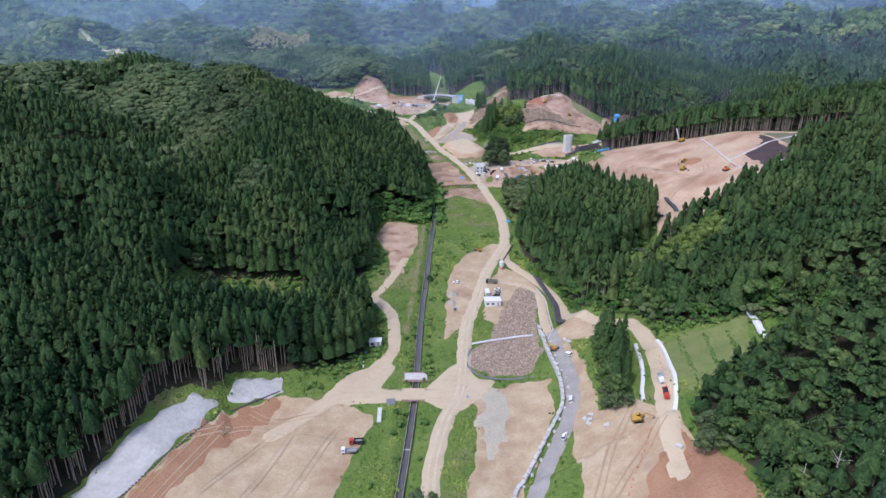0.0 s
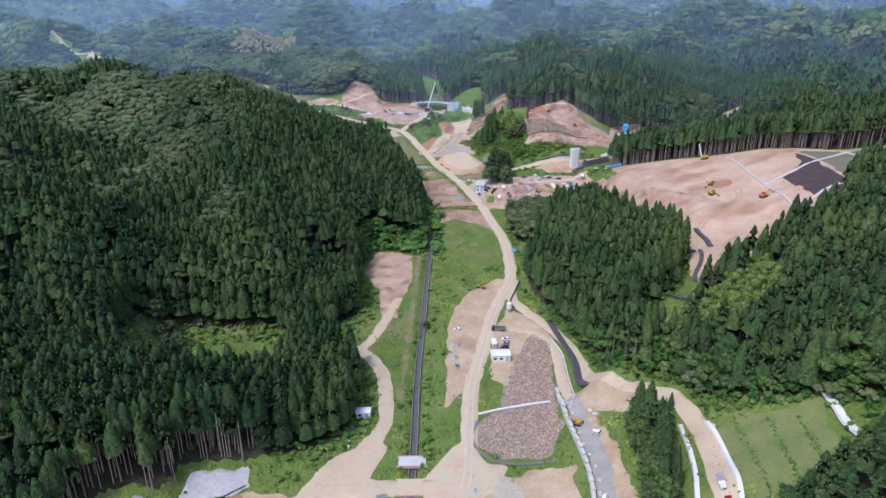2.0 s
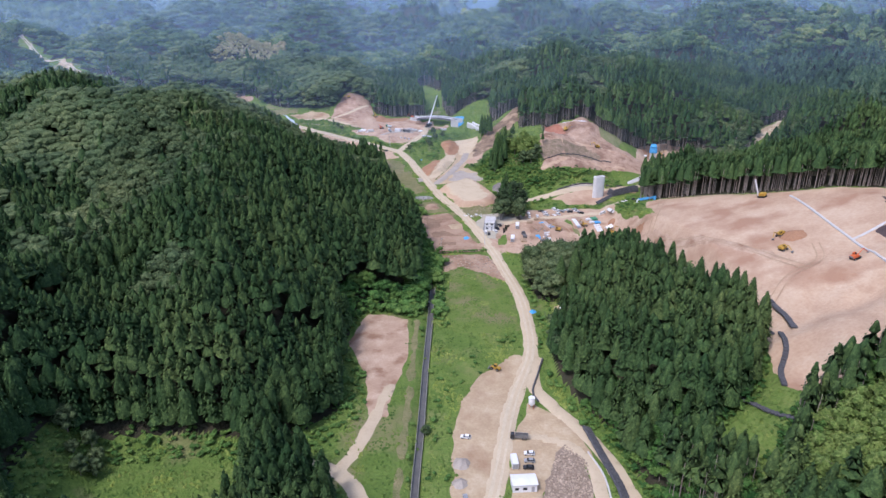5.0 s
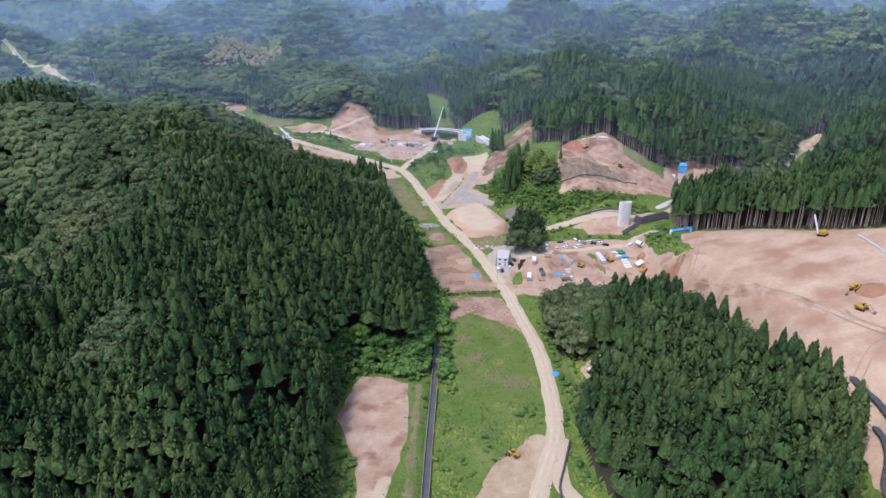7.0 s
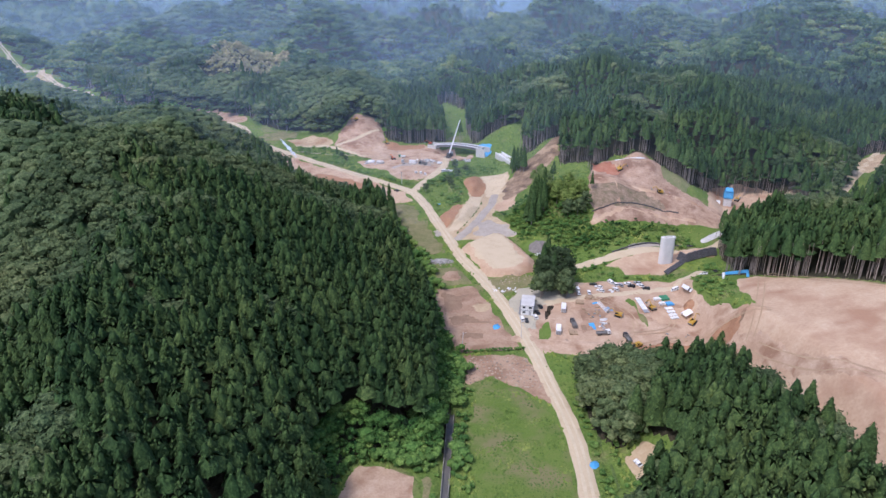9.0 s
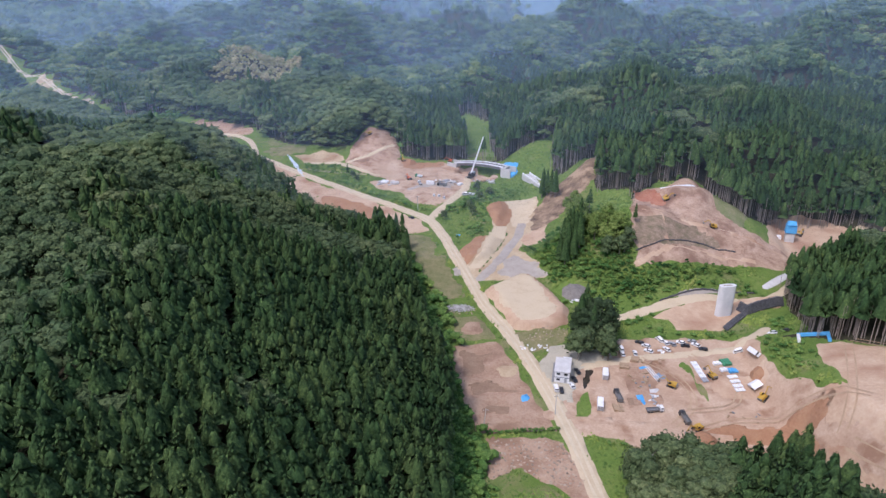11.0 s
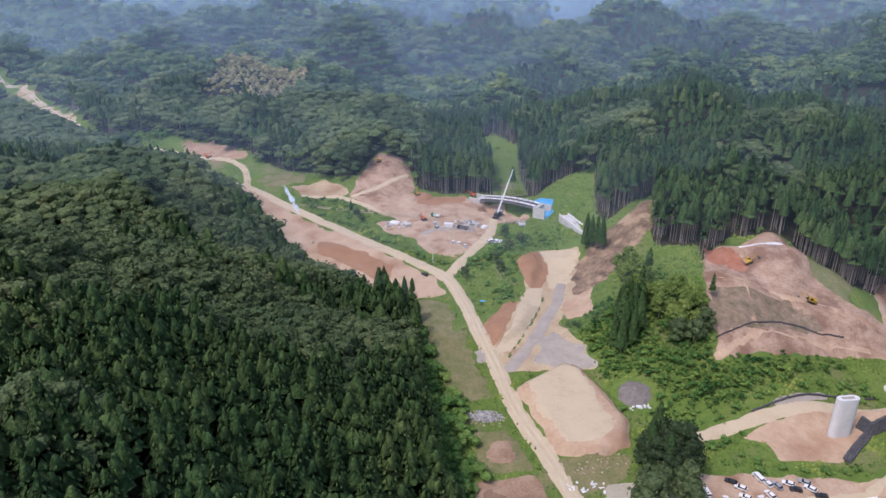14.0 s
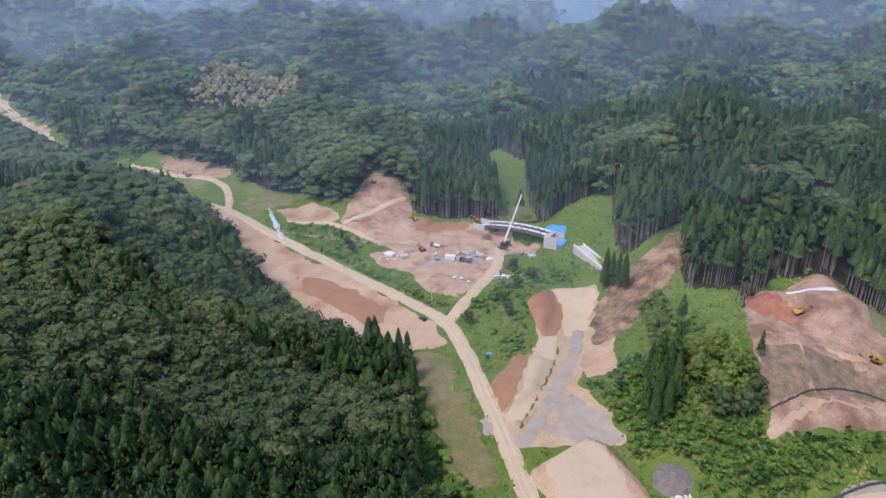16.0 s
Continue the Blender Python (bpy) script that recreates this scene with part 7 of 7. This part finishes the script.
t = thing("bridge_abutment", "new concrete abutment with a white end beside the trees", "abutment", "abutments")
part("breast_wall", block(5.0, 1.2, 6.0, 0, -16.6, -4.6, 0.05), M_CONCRETE, t)
part("side_wall", block(0.6, 32.0, 5.2, -2.5, 0, -4.4, 0.05), M_CONCRETE, t)
part("side_wall", block(0.6, 32.0, 5.2, 2.5, 0, -4.4, 0.05), M_CONCRETE, t)
part("approach_slab", block(4.4, 32.0, 0.4, 0, 0, 0.1, 0.05), M_CONCRETE, t)
for s in (-1, 1):
    part("parapet", block(0.4, 32.0, 0.9, s * 2.5, 0, 0.8, 0.03), M_WHITE, t)
t.matrix_basis = pose(31.6, 695.5, gz(31.6, 695.5) + 0.3, 0, 0, 20.3)

# mobile crane with its boom up
crane = thing("mobile_crane", "mobile crane with a long raised pale boom", "crane")
part("carrier", block(2.7, 9.0, 1.0, 0, 0, 0.7, 0.08), M_BLACK, crane)
part("cab", block(2.4, 1.8, 1.6, 0, 3.8, 1.5, 0.15), M_GREYP, crane)
part("house", block(2.5, 3.6, 1.6, 0, -1.4, 1.75, 0.1), M_BLACK, crane)
foot, tip = Vector((0.2, -1.0, 3.0)), Vector((5.1, 8.8, 26.1))
for k, (a, b, r) in enumerate(((0.0, 0.42, 0.55), (0.40, 0.74, 0.44), (0.72, 1.0, 0.33))):
    part("boom_section", rod(tuple(foot.lerp(tip, a)), tuple(foot.lerp(tip, b)), r, 6), M_WHITE, crane)
part("hoist_rope", rod(tuple(tip), (5.1, 8.8, 9.0), 0.04, 5), M_STEEL, crane)
part("hook_block", block(0.5, 0.4, 0.9, 5.1, 8.8, 8.2), M_YELLOW, crane)
for x in (-1.0, 1.0):
    for y in (-3.4, -2.0, 1.6, 3.2):
        wheel(x, y, 0.6, 0.45, crane)
for x in (-2.6, 2.6):
    for y in (-3.2, 2.6):
        part("outrigger", block(1.6, 0.35, 0.4, x * 0.75, y, 0.7), M_STEEL, crane)
        part("pad", rod((x, y, 0.0), (x, y, 0.7), 0.25, 8), M_STEEL, crane)
on_ground(crane, -9.9, 717.4, -20)

drill = thing("drill_rig", "slim yellow drilling rig at the edge of the slope", "drill rig")
part("track_base", block(2.4, 4.0, 0.9, 0, 0, 0, 0.1), M_TYRE, drill)
part("house", block(2.4, 3.0, 1.5, 0, -0.5, 0.9, 0.1), M_YELLOW, drill)
part("mast", block(0.5, 0.6, 9.0, 0, 1.9, 0.6), M_WHITE, drill)
on_ground(drill, 161.1, 448, 30)


def stack(x, y, n, long, mat, label, turn=0.0):
    t = thing("stack", label, "stored material", "stores in the yard")
    for k in range(n):
        part("piece", block(1.1, long, 0.45, (k % 3) * 1.25 - 1.25, 0, (k // 3) * 0.5, 0.05), mat, t)
    return on_ground(t, x, y, turn)


stack(92.6, 510.6, 6, 3.6, M_GREENP, "stacked green boxes in the yard", 12)
stack(89.4, 510.0, 5, 1.6, M_WHITE, "stacked white panels in the yard", 15)
stack(93.8, 505.6, 5, 2.4, M_BLUE, "stack under blue covers in the yard", 12)
stack(90.8, 506.0, 5, 1.8, M_WHITE, "stacked white crates beside blue covers", 15)
for _k, _y in enumerate((502.0, 499.2, 496.6, 494.2)):
    stack(92.5 + 0.08 * _k, _y, 3, 1.7, M_WHITE, "flat stack of white boards on bare earth", 12)
for _k in range(5):
    stack(80.9 + 0.33 * _k, 509.4 - 2.5 * _k, 2, 2.2, M_WHITE if _k < 4 else M_GREYP, "low row of pale panels beside the weedy strip", 8)
stack(46.5, 482.0, 4, 3.5, M_WOOD, "stacked timber beside the ditch", 5)
stack(53.0, 506.5, 5, 3.5, M_WOOD, "low stacks of timber in the yard", 80)
stack(58.0, 511.0, 5, 3.0, M_WOOD, "brown boards on the ground", 70)
stack(-66, 700, 6, 4.5, M_WHITE, "stacked white panels below the cutting", 70)
stack(-58.5, 697.4, 9, 3.0, M_CONCRETE, "stacked concrete pipes below the cutting", 20)
stack(-21.7, 704.3, 6, 2.5, M_CONCRETE, "stacked forms in the yard below the bridge", 15)
stack(-17.0, 701.0, 6, 2.5, M_WHITE, "stacked white forms below the bridge", 60)
stack(-26.0, 706.0, 6, 2.5, M_GREYP, "stacked steel parts below the bridge", 40)
stack(-2.0, 710.0, 6, 2.8, M_WOOD, "stacked timber forms beside the crane", 50)
stack(3.5, 707.5, 6, 2.8, M_CONCRETE, "stacked forms beside the abutment", 20)
tent = thing("canopy_tent", "white canopy tent beside a yellow excavator", "tent")
part("canopy", profile(((-2.0, 2.2), (2.0, 2.2), (0, 3.2)), 4.0), M_WHITE, tent)
for x in (-1.8, 1.8):
    for y in (-1.8, 1.8):
        part("leg", rod((x, y, 0), (x, y, 2.25), 0.05, 6), M_STEEL, tent)
on_ground(tent, 98.8, 495.0, 20)
frame_u = thing("wrapped_formwork", "low u-shaped formwork wrapped in blue sheets", "formwork")
part("long_side", block(11.0, 1.2, 1.3, 0, 4.0, 0, 0.1), M_BLUE, frame_u)
for x, long in ((-5.0, 7.0), (5.0, 8.0)):
    part("short_side", block(1.2, long, 1.3, x, 4.0 - long / 2, 0, 0.1), M_BLUE if x > 0 else M_WHITE, frame_u)
on_ground(frame_u, 123, 509.5, -20)
lat = thing("lattice_boom", "grey lattice crane boom lying on the ground", "crane boom")
for x, z in ((-0.5, 0.15), (0.5, 0.15), (-0.5, 1.1), (0.5, 1.1)):
    part("chord", rod((x, -4.5, z), (x, 4.5, z), 0.1, 5), M_WHITE, lat)
for k in range(10):
    for x in (-0.5, 0.5):
        part("lacing", rod((x, -4.5 + 0.9 * k, 0.15 if k % 2 else 1.1), (x, -3.6 + 0.9 * k, 1.1 if k % 2 else 0.15), 0.06, 4), M_WHITE, lat)
on_ground(lat, 62.8, 502.0, 20)
mixer = thing("cement_silo", "white cement silo on legs with an orange base", "silo")
part("silo_body", rod((0, 0, 2.0), (0, 0, 4.6), 1.2, 14), M_WHITE, mixer)
part("hopper", rod((0, 0, 0.9), (0, 0, 2.0), 0.3, 14, end=1.2), M_WHITE, mixer)
for k in range(4):
    a = k * math.pi / 2 + 0.4
    part("leg", rod((1.1 * math.cos(a), 1.1 * math.sin(a), 0), (1.1 * math.cos(a), 1.1 * math.sin(a), 2.4), 0.08, 6), M_ORANGE, mixer)
on_ground(mixer, 31.6, 330.5)


def scrap(x, y, n, wide, deep, mats, label, seed, size=1.0):
    """Loose pieces of boards, blocks and pipes lying about."""
    r = np.random.RandomState(seed)
    t = thing("scrap_pile", label, "stored material", "scrap piles")
    base = gz(x, y)
    for k in range(n):
        px, py = r.uniform(-wide, wide) / 2, r.uniform(-deep, deep) / 2
        a, b, h = r.uniform(0.7, 2.6) * size, r.uniform(0.4, 1.0) * size, r.uniform(0.2, 0.7) * size
        part("piece", block(a, b, h, px, py, gz(x + px, y + py) - base, 0.04, 1.0, None, r.uniform(0, 180)), mats[k % len(mats)], t)
    t.matrix_basis = pose(x, y, base + 0.15)
    return t


def heap(x, y, wide, tall, mat, label, seed):
    """A cone of tipped material with an uneven foot."""
    r = np.random.RandomState(seed)
    t = thing("heap", label, "heap")
    b = bmesh.new()
    rings = [[b.verts.new((q * wide * np.cos(a) * r.uniform(0.85, 1.12), q * wide * np.sin(a) * r.uniform(0.85, 1.12), tall * (1 - q ** 0.8) - (0.4 if q == 1 else 0) + r.normal(0, 0.04))) for a in np.arange(0, 6.28, 0.3491)] for q in (0.15, 0.4, 0.7, 1.0)]
    b.faces.new(rings[0])
    for u, v in zip(rings, rings[1:]):
        for i in range(len(u)):
            b.faces.new((v[i], v[(i + 1) % len(u)], u[(i + 1) % len(u)], u[i]))
    part("heap_body", b, mat, t)
    return on_ground(t, x, y)


scrap(-63, 698.3, 34, 15, 7, (M_WHITE, M_CONCRETE, M_PALE, M_GREYP), "heap of white sacks and concrete scrap", 1)
scrap(-25.5, 705.5, 40, 16, 12, (M_CONCRETE, M_WHITE, M_STEEL, M_WOOD, M_PALE), "grey and white building stores strewn below the bridge", 2)
scrap(-2, 711, 24, 14, 5, (M_CONCRETE, M_WOOD, M_GREYP), "timber and steel strewn beside the crane", 3)
scrap(-10.5, 682.5, 9, 5, 4, (M_WHITE, M_PALE), "white sacks beside the bridge road", 4)
scrap(20, 517, 16, 12, 4, (M_PALE, M_WHITE), "white broken concrete in rough weeds", 5, 0.7)
scrap(41, 553.6, 14, 7, 1.6, (M_PALE, M_WHITE), "pale broken blocks at the gravel heap's foot", 6, 0.8)
scrap(57, 498.5, 18, 8, 9, (M_WOOD, M_STEEL, M_WOOD), "timber and steel lying round the foundation pit", 7, 0.8)
scrap(63, 510.2, 14, 14, 2.2, (M_WOOD, M_BROWN), "old boards on the yard's earth", 8)
scrap(60, 487, 9, 2.4, 8, (M_WHITE, M_GREYP), "white boards beside the foundation pit", 9)
scrap(90, 480, 8, 12, 6, (M_WOOD, M_STEEL), "odd boards beside the red pit", 10, 0.7)
scrap(71, 517.5, 9, 4, 3, (M_WHITE, M_PALE, M_WOOD), "pale boards beside parked cars", 11, 0.8)
_q = np.random.RandomState(91)
_a, _d = _q.uniform(0, 6.283, 260), np.sqrt(_q.uniform(0, 1, 260))
plant("stone_pile", FAR_DOMES, -11.5 + 6.6 * _d * np.cos(_a), 545.6 + 3.2 * _d * np.sin(_a), 0.35 + 1.1 * _q.uniform(0.6, 1, 260) * (1.15 - _d), _q.uniform(0.8, 1.6, 260), material("grey_rubble", ((0.24, 0.23, 0.22), (0.46, 0.44, 0.42)), 1.5, 0.9, 0.4, 4, island=0.7), "low pile of grey rubble stones on grass", 92, category="stone pile", sink=0.1)
heap(4.8, 301.5, 3.4, 2.2, M_GRAVEL, "cone of grey gravel on the work strip", 1)
heap(4.1, 292.3, 2.8, 1.7, M_GRAVEL, "small cone of grey gravel on the work strip", 2)
heap(101.2, 501.6, 4.0, 2.0, M_RED, "heap of dark brown soil in the yard", 3)
heap(39.8, 559.8, 6.6, 3.4, material("dark_chippings", ((0.15, 0.135, 0.12), (0.26, 0.235, 0.205)), 1.5, 0.95, 0.5, 5), "grey gravel heap in green weeds", 4)
heap(149, 392, 6.0, 2.0, M_RED, "heap of dark freshly dug soil", 5)
heap(-54, 742, 6.0, 2.2, M_RED, "heap of dark red soil at the cutting", 6)
heap(74.0, 469.0, 4.0, 1.6, M_RED, "dark soil beside the excavation", 7)


def pole(x, y, tall, label):
    t = thing("utility_pole", label, "pole", "poles along the valley")
    part("shaft", rod((0, 0, -0.5), (0, 0, tall), 0.16, 8, end=0.11), M_CONCRETE, t)
    part("crossarm", block(1.8, 0.12, 0.12, 0, 0, tall - 0.8), M_STEEL, t)
    for s in (-0.8, 0.8):
        part("insulator", rod((s, 0, tall - 0.7), (s, 0, tall - 0.45), 0.06, 6), M_WHITE, t)
    return on_ground(t, x, y, 20)


pole(-40.1, 653.9, 9, "pale utility pole beside the haul road")
pole(24, 478, 9, "pale utility pole at the yard's corner")
pole(-1, 470, 8, "thin pole at the earth plot's corner")
# hedge and wood-edge details
hedge = [(x, y) for x, y in curve_points(((0, 467), (8, 467.5), (18, 469), (24, 470)), 1.2)]
hx, hy = np.array(hedge).T
plant("hedge", BUSHES, hx, hy, np.full(hx.size, 1.8), np.full(hx.size, 0.8), M_BUSH, "low green hedge between the plots", 81, category="hedge", sink=0.2)
# ---------------------------------------------------------------- trees that stand apart
def with_tint(ob, value):
    ob.data.attributes.new("tint", "FLOAT", "POINT").data.foreach_set("value", np.full(len(ob.data.vertices), value, np.float32))
    return ob


def mesh_part(name, v, f, mat, parent, tint=0.0, label=""):
    ob = new(name, mesh_from(name, v, f))
    ob.data.materials.append(mat)
    ob.parent = parent
    if label:
        ob["label"] = label
    return with_tint(ob, tint)


def limbs_form(r, n=7, tall=0.7):
    """Bare limbs that leave the trunk at many heights."""
    v, f = [], []
    for k in range(n):
        z0, a, l = r.uniform(0.3, tall), r.uniform(0, 6.28), r.uniform(0.12, 0.3)
        p, q = np.array((0, 0, z0)), np.array((l * np.cos(a), l * np.sin(a), z0 + l * r.uniform(0.4, 0.9)))
        s = np.array((-np.sin(a), np.cos(a), 0)) * 0.006
        t = np.array((0, 0, 0.007))
        c = len(v)
        v += [p + s, p - s, p + t, q]
        f += [(c, c + 1, c + 3), (c + 1, c + 2, c + 3), (c + 2, c, c + 3)]
    return np.array(v), np.array(f)


_r = np.random.RandomState(21)


def cedar_tree(tall, label, base=0.3, tint=0.0):
    t = thing("cedar_tree", label, "tree", "cedars standing apart")
    v, f = cedar(_r, 6, 9, base, 1.1, 120, 1.3)
    mesh_part("crown", v * tall, f, M_CONIFER, t, tint)
    v, f = trunk_form(7, 0.92, 0.013)
    mesh_part("trunk", v * tall, f, M_BARK, t)
    return t


def leafy_tree(tall, label, mat=None, tint=0.0, lobes=9, wide=0.36, sprays=22):
    t = thing("broadleaf_tree", label, "tree", "broad-leaved trees standing apart")
    v, f = broadleaf(_r, lobes, wide, sprays)
    w, g = broadleaf(_r, lobes * 2 // 3, wide * 0.95, sprays)
    v, f = np.vstack([v, w * (1, 1, 0.9) - (0, 0, 0.16)]), np.vstack([f, g + len(v)])
    mesh_part("crown", v * tall, f, mat or M_LEAF, t, tint)
    v, f = trunk_form(7, 0.75, 0.022)
    w, g = limbs_form(_r)
    mesh_part("trunk", np.vstack([v, w]) * tall, np.vstack([f, g + len(v)]), M_BARK, t)
    return t


CEDAR_KINDS = [cedar_tree(h, "tall dark green cedar standing at the clearing's edge", b, t) for h, b, t in ((20, 0.25, -0.1), (22, 0.3, 0.1), (18, 0.2, 0.0), (21, 0.5, 0.15))]
LEAF_KINDS = [leafy_tree(12, "dull green broad-leaved tree among scrub", None, -0.05), leafy_tree(14, "broad-leaved tree with an uneven grey-green crown", None, 0.1), leafy_tree(10, "pale green broad-leaved tree beside the wood", None, 0.2)]
M_EVERGREEN = material("evergreen_leaves", ((0.012, 0.024, 0.010), (0.030, 0.052, 0.020), (0.06, 0.09, 0.036)), 1.0, 0.9, 1.0, 2.4, spread=0.5, tint=0.8, island=0.35, bump_size=0.5)
EVERGREEN_KINDS = [leafy_tree(h, "tall dense dark evergreen tree beside the yard", M_EVERGREEN, t, 12, 0.30) for h, t in ((19, 0.0), (17, 0.15))]
FRESH_KINDS = [leafy_tree(h, "fresh green broad-leaved tree between the haul roads", M_FRESH, t, 11, 0.30) for h, t in ((13, 0.1), (10, 0.3))]
BAMBOO_KINDS = [leafy_tree(11, "feathery yellow-green bamboo clump", M_BAMBOO, 0.0, 12, 0.32, 26), leafy_tree(9, "bright yellow-green bamboo clump", M_BAMBOO, 0.2, 11, 0.36, 26)]
_used = set()


def grow(kinds, x, y, size=1.0):
    k = int(_r.randint(len(kinds)))
    m = Matrix.Translation((x, y, gz(x, y) - 0.2)) @ pose(0, 0, 0, 0, 0, _r.uniform(0, 360)) @ Matrix.Scale(size, 4)
    if kinds[k] not in _used:
        _used.add(kinds[k])
        kinds[k].matrix_basis = m
        return kinds[k]
    c = copy_thing(kinds[k], Matrix.Identity(4))
    c.matrix_basis = m
    return c


def grove(kinds, pts, step, seed, low=0.85, high=1.15, jitter=0.4):
    a = np.array(pts)
    x, y = scatter(a[:, 0].min(), a[:, 1].min(), a[:, 0].max(), a[:, 1].max(), step, seed, jitter)
    m = polygon_inside(x, y, pts) > 0
    for px, py in zip(x[m], y[m]):
        grow(kinds, float(px), float(py), float(_r.uniform(low, high)))


# clump on the bank between the two haul roads
grove(CEDAR_KINDS, ((58, 192), (58, 208), (61, 230), (66, 236), (68, 214), (64, 196), (62, 188)), 4.6, 91, 0.7, 1.2)
grove(FRESH_KINDS, ((55, 190), (55, 206), (59, 230), (63, 234), (63, 210), (62, 188)), 4.4, 911, 0.7, 1.25)
grove(LEAF_KINDS, ((54, 186), (52, 196), (57, 206), (64, 192), (62, 184)), 4.5, 92, 0.4, 0.6)
# round clump beside the yard, and the pair further on
grove(EVERGREEN_KINDS, ((36, 517), (37, 531), (44, 534), (50, 528), (49, 516)), 5.0, 93, 0.65, 1.2)
grove(CEDAR_KINDS[:3], ((37, 520), (38, 531), (44, 534), (46, 524), (42, 518)), 5.0, 931, 0.95, 1.2)
grove(LEAF_KINDS, ((35, 509), (36, 517), (51, 518), (50, 510)), 4.2, 94, 0.75, 1.05)
grove(CEDAR_KINDS[:3], ((34, 574), (34, 586), (40, 602), (46, 592), (44, 576)), 4.6, 95, 0.75, 1.0)
grove(BAMBOO_KINDS, ((44, 640), (51, 640), (50, 612), (58, 596), (67, 588), (65, 577), (55, 580), (50, 590), (45, 604)), 4.4, 96, 0.8, 1.1)
grove(LEAF_KINDS, ((46, 576), (62, 584), (70, 582), (64, 570)), 5.5, 97, 0.6, 0.9)
# broad-leaved end of the wood that faces the yard
grove(LEAF_KINDS, ((44, 436), (45, 455), (60, 452), (78, 446), (76, 436), (60, 438)), 5.6, 98, 0.95, 1.25)
# bamboo under the graded slope
grove(BAMBOO_KINDS, ((88, 252), (92, 268), (108, 278), (124, 276), (118, 262), (102, 245)), 4.6, 99, 1.1, 1.6)
# trees by the clearing, in the far yard and in the near foreground
grove(CEDAR_KINDS, ((-62, 286), (-64, 300), (-54, 303), (-50, 290)), 4.4, 101, 0.95, 1.2)
grove(LEAF_KINDS, ((-118, 290), (-124, 306), (-108, 306), (-104, 296)), 6.0, 102, 0.5, 0.8)
for x, y, s in ((-93.2, 714.9, 0.42), (-47, 606, 0.9), (-43, 600, 0.95), (-40, 592, 0.85), (34, 672, 0.85), (36, 668, 0.95), (38, 664, 0.8), (40, 661, 0.9), (33, 668, 0.75), (72, 595, 0.45), (54, 622, 0.7), (52, 618, 0.6), (40, 600, 0.6), (-194, 832, 1.35), (-187, 828, 0.9), (-182, 830, 0.95), (-176, 838, 1.0), (-172, 844, 0.9)):
    grow(CEDAR_KINDS, x, y, s)
for x, y, s in ((-8, 158, 0.55), (-3, 160, 0.5), (-12, 155, 0.5), (2, 156, 0.45), (-7, 317, 0.4), (77, 161, 0.8), (74, 154, 0.7), (-24, 640, 0.45), (-88, 706, 0.5), (-84, 700, 0.4), (-10, 660, 0.6), (-4, 672, 0.7), (2, 684, 0.7), (-8, 648, 0.5), (-6, 690, 0.6)):
    grow(LEAF_KINDS, x, y, s)
# bare dead trees at the wood's edge
for x, y, h in ((104, 236, 11), (98, 240, 9), (112, 233, 12), (86, 128, 10), (92, 126, 12), (100, 124, 11), (108, 126, 13), (120, 126, 12)):
    t = thing("dead_tree", "bare pale dead tree with forked limbs", "tree", "dead trees")
    v, f = trunk_form(6, 0.95, 0.02)
    w, g = limbs_form(_r, 9, 0.9)
    mesh_part("trunk", v * h, f, M_PALE_BARK, t)
    mesh_part("limbs", w * h * (1.3, 1.3, 1), g, M_PALE_BARK, t)
    t.matrix_basis = pose(x, y, gz(x, y) - 0.2)
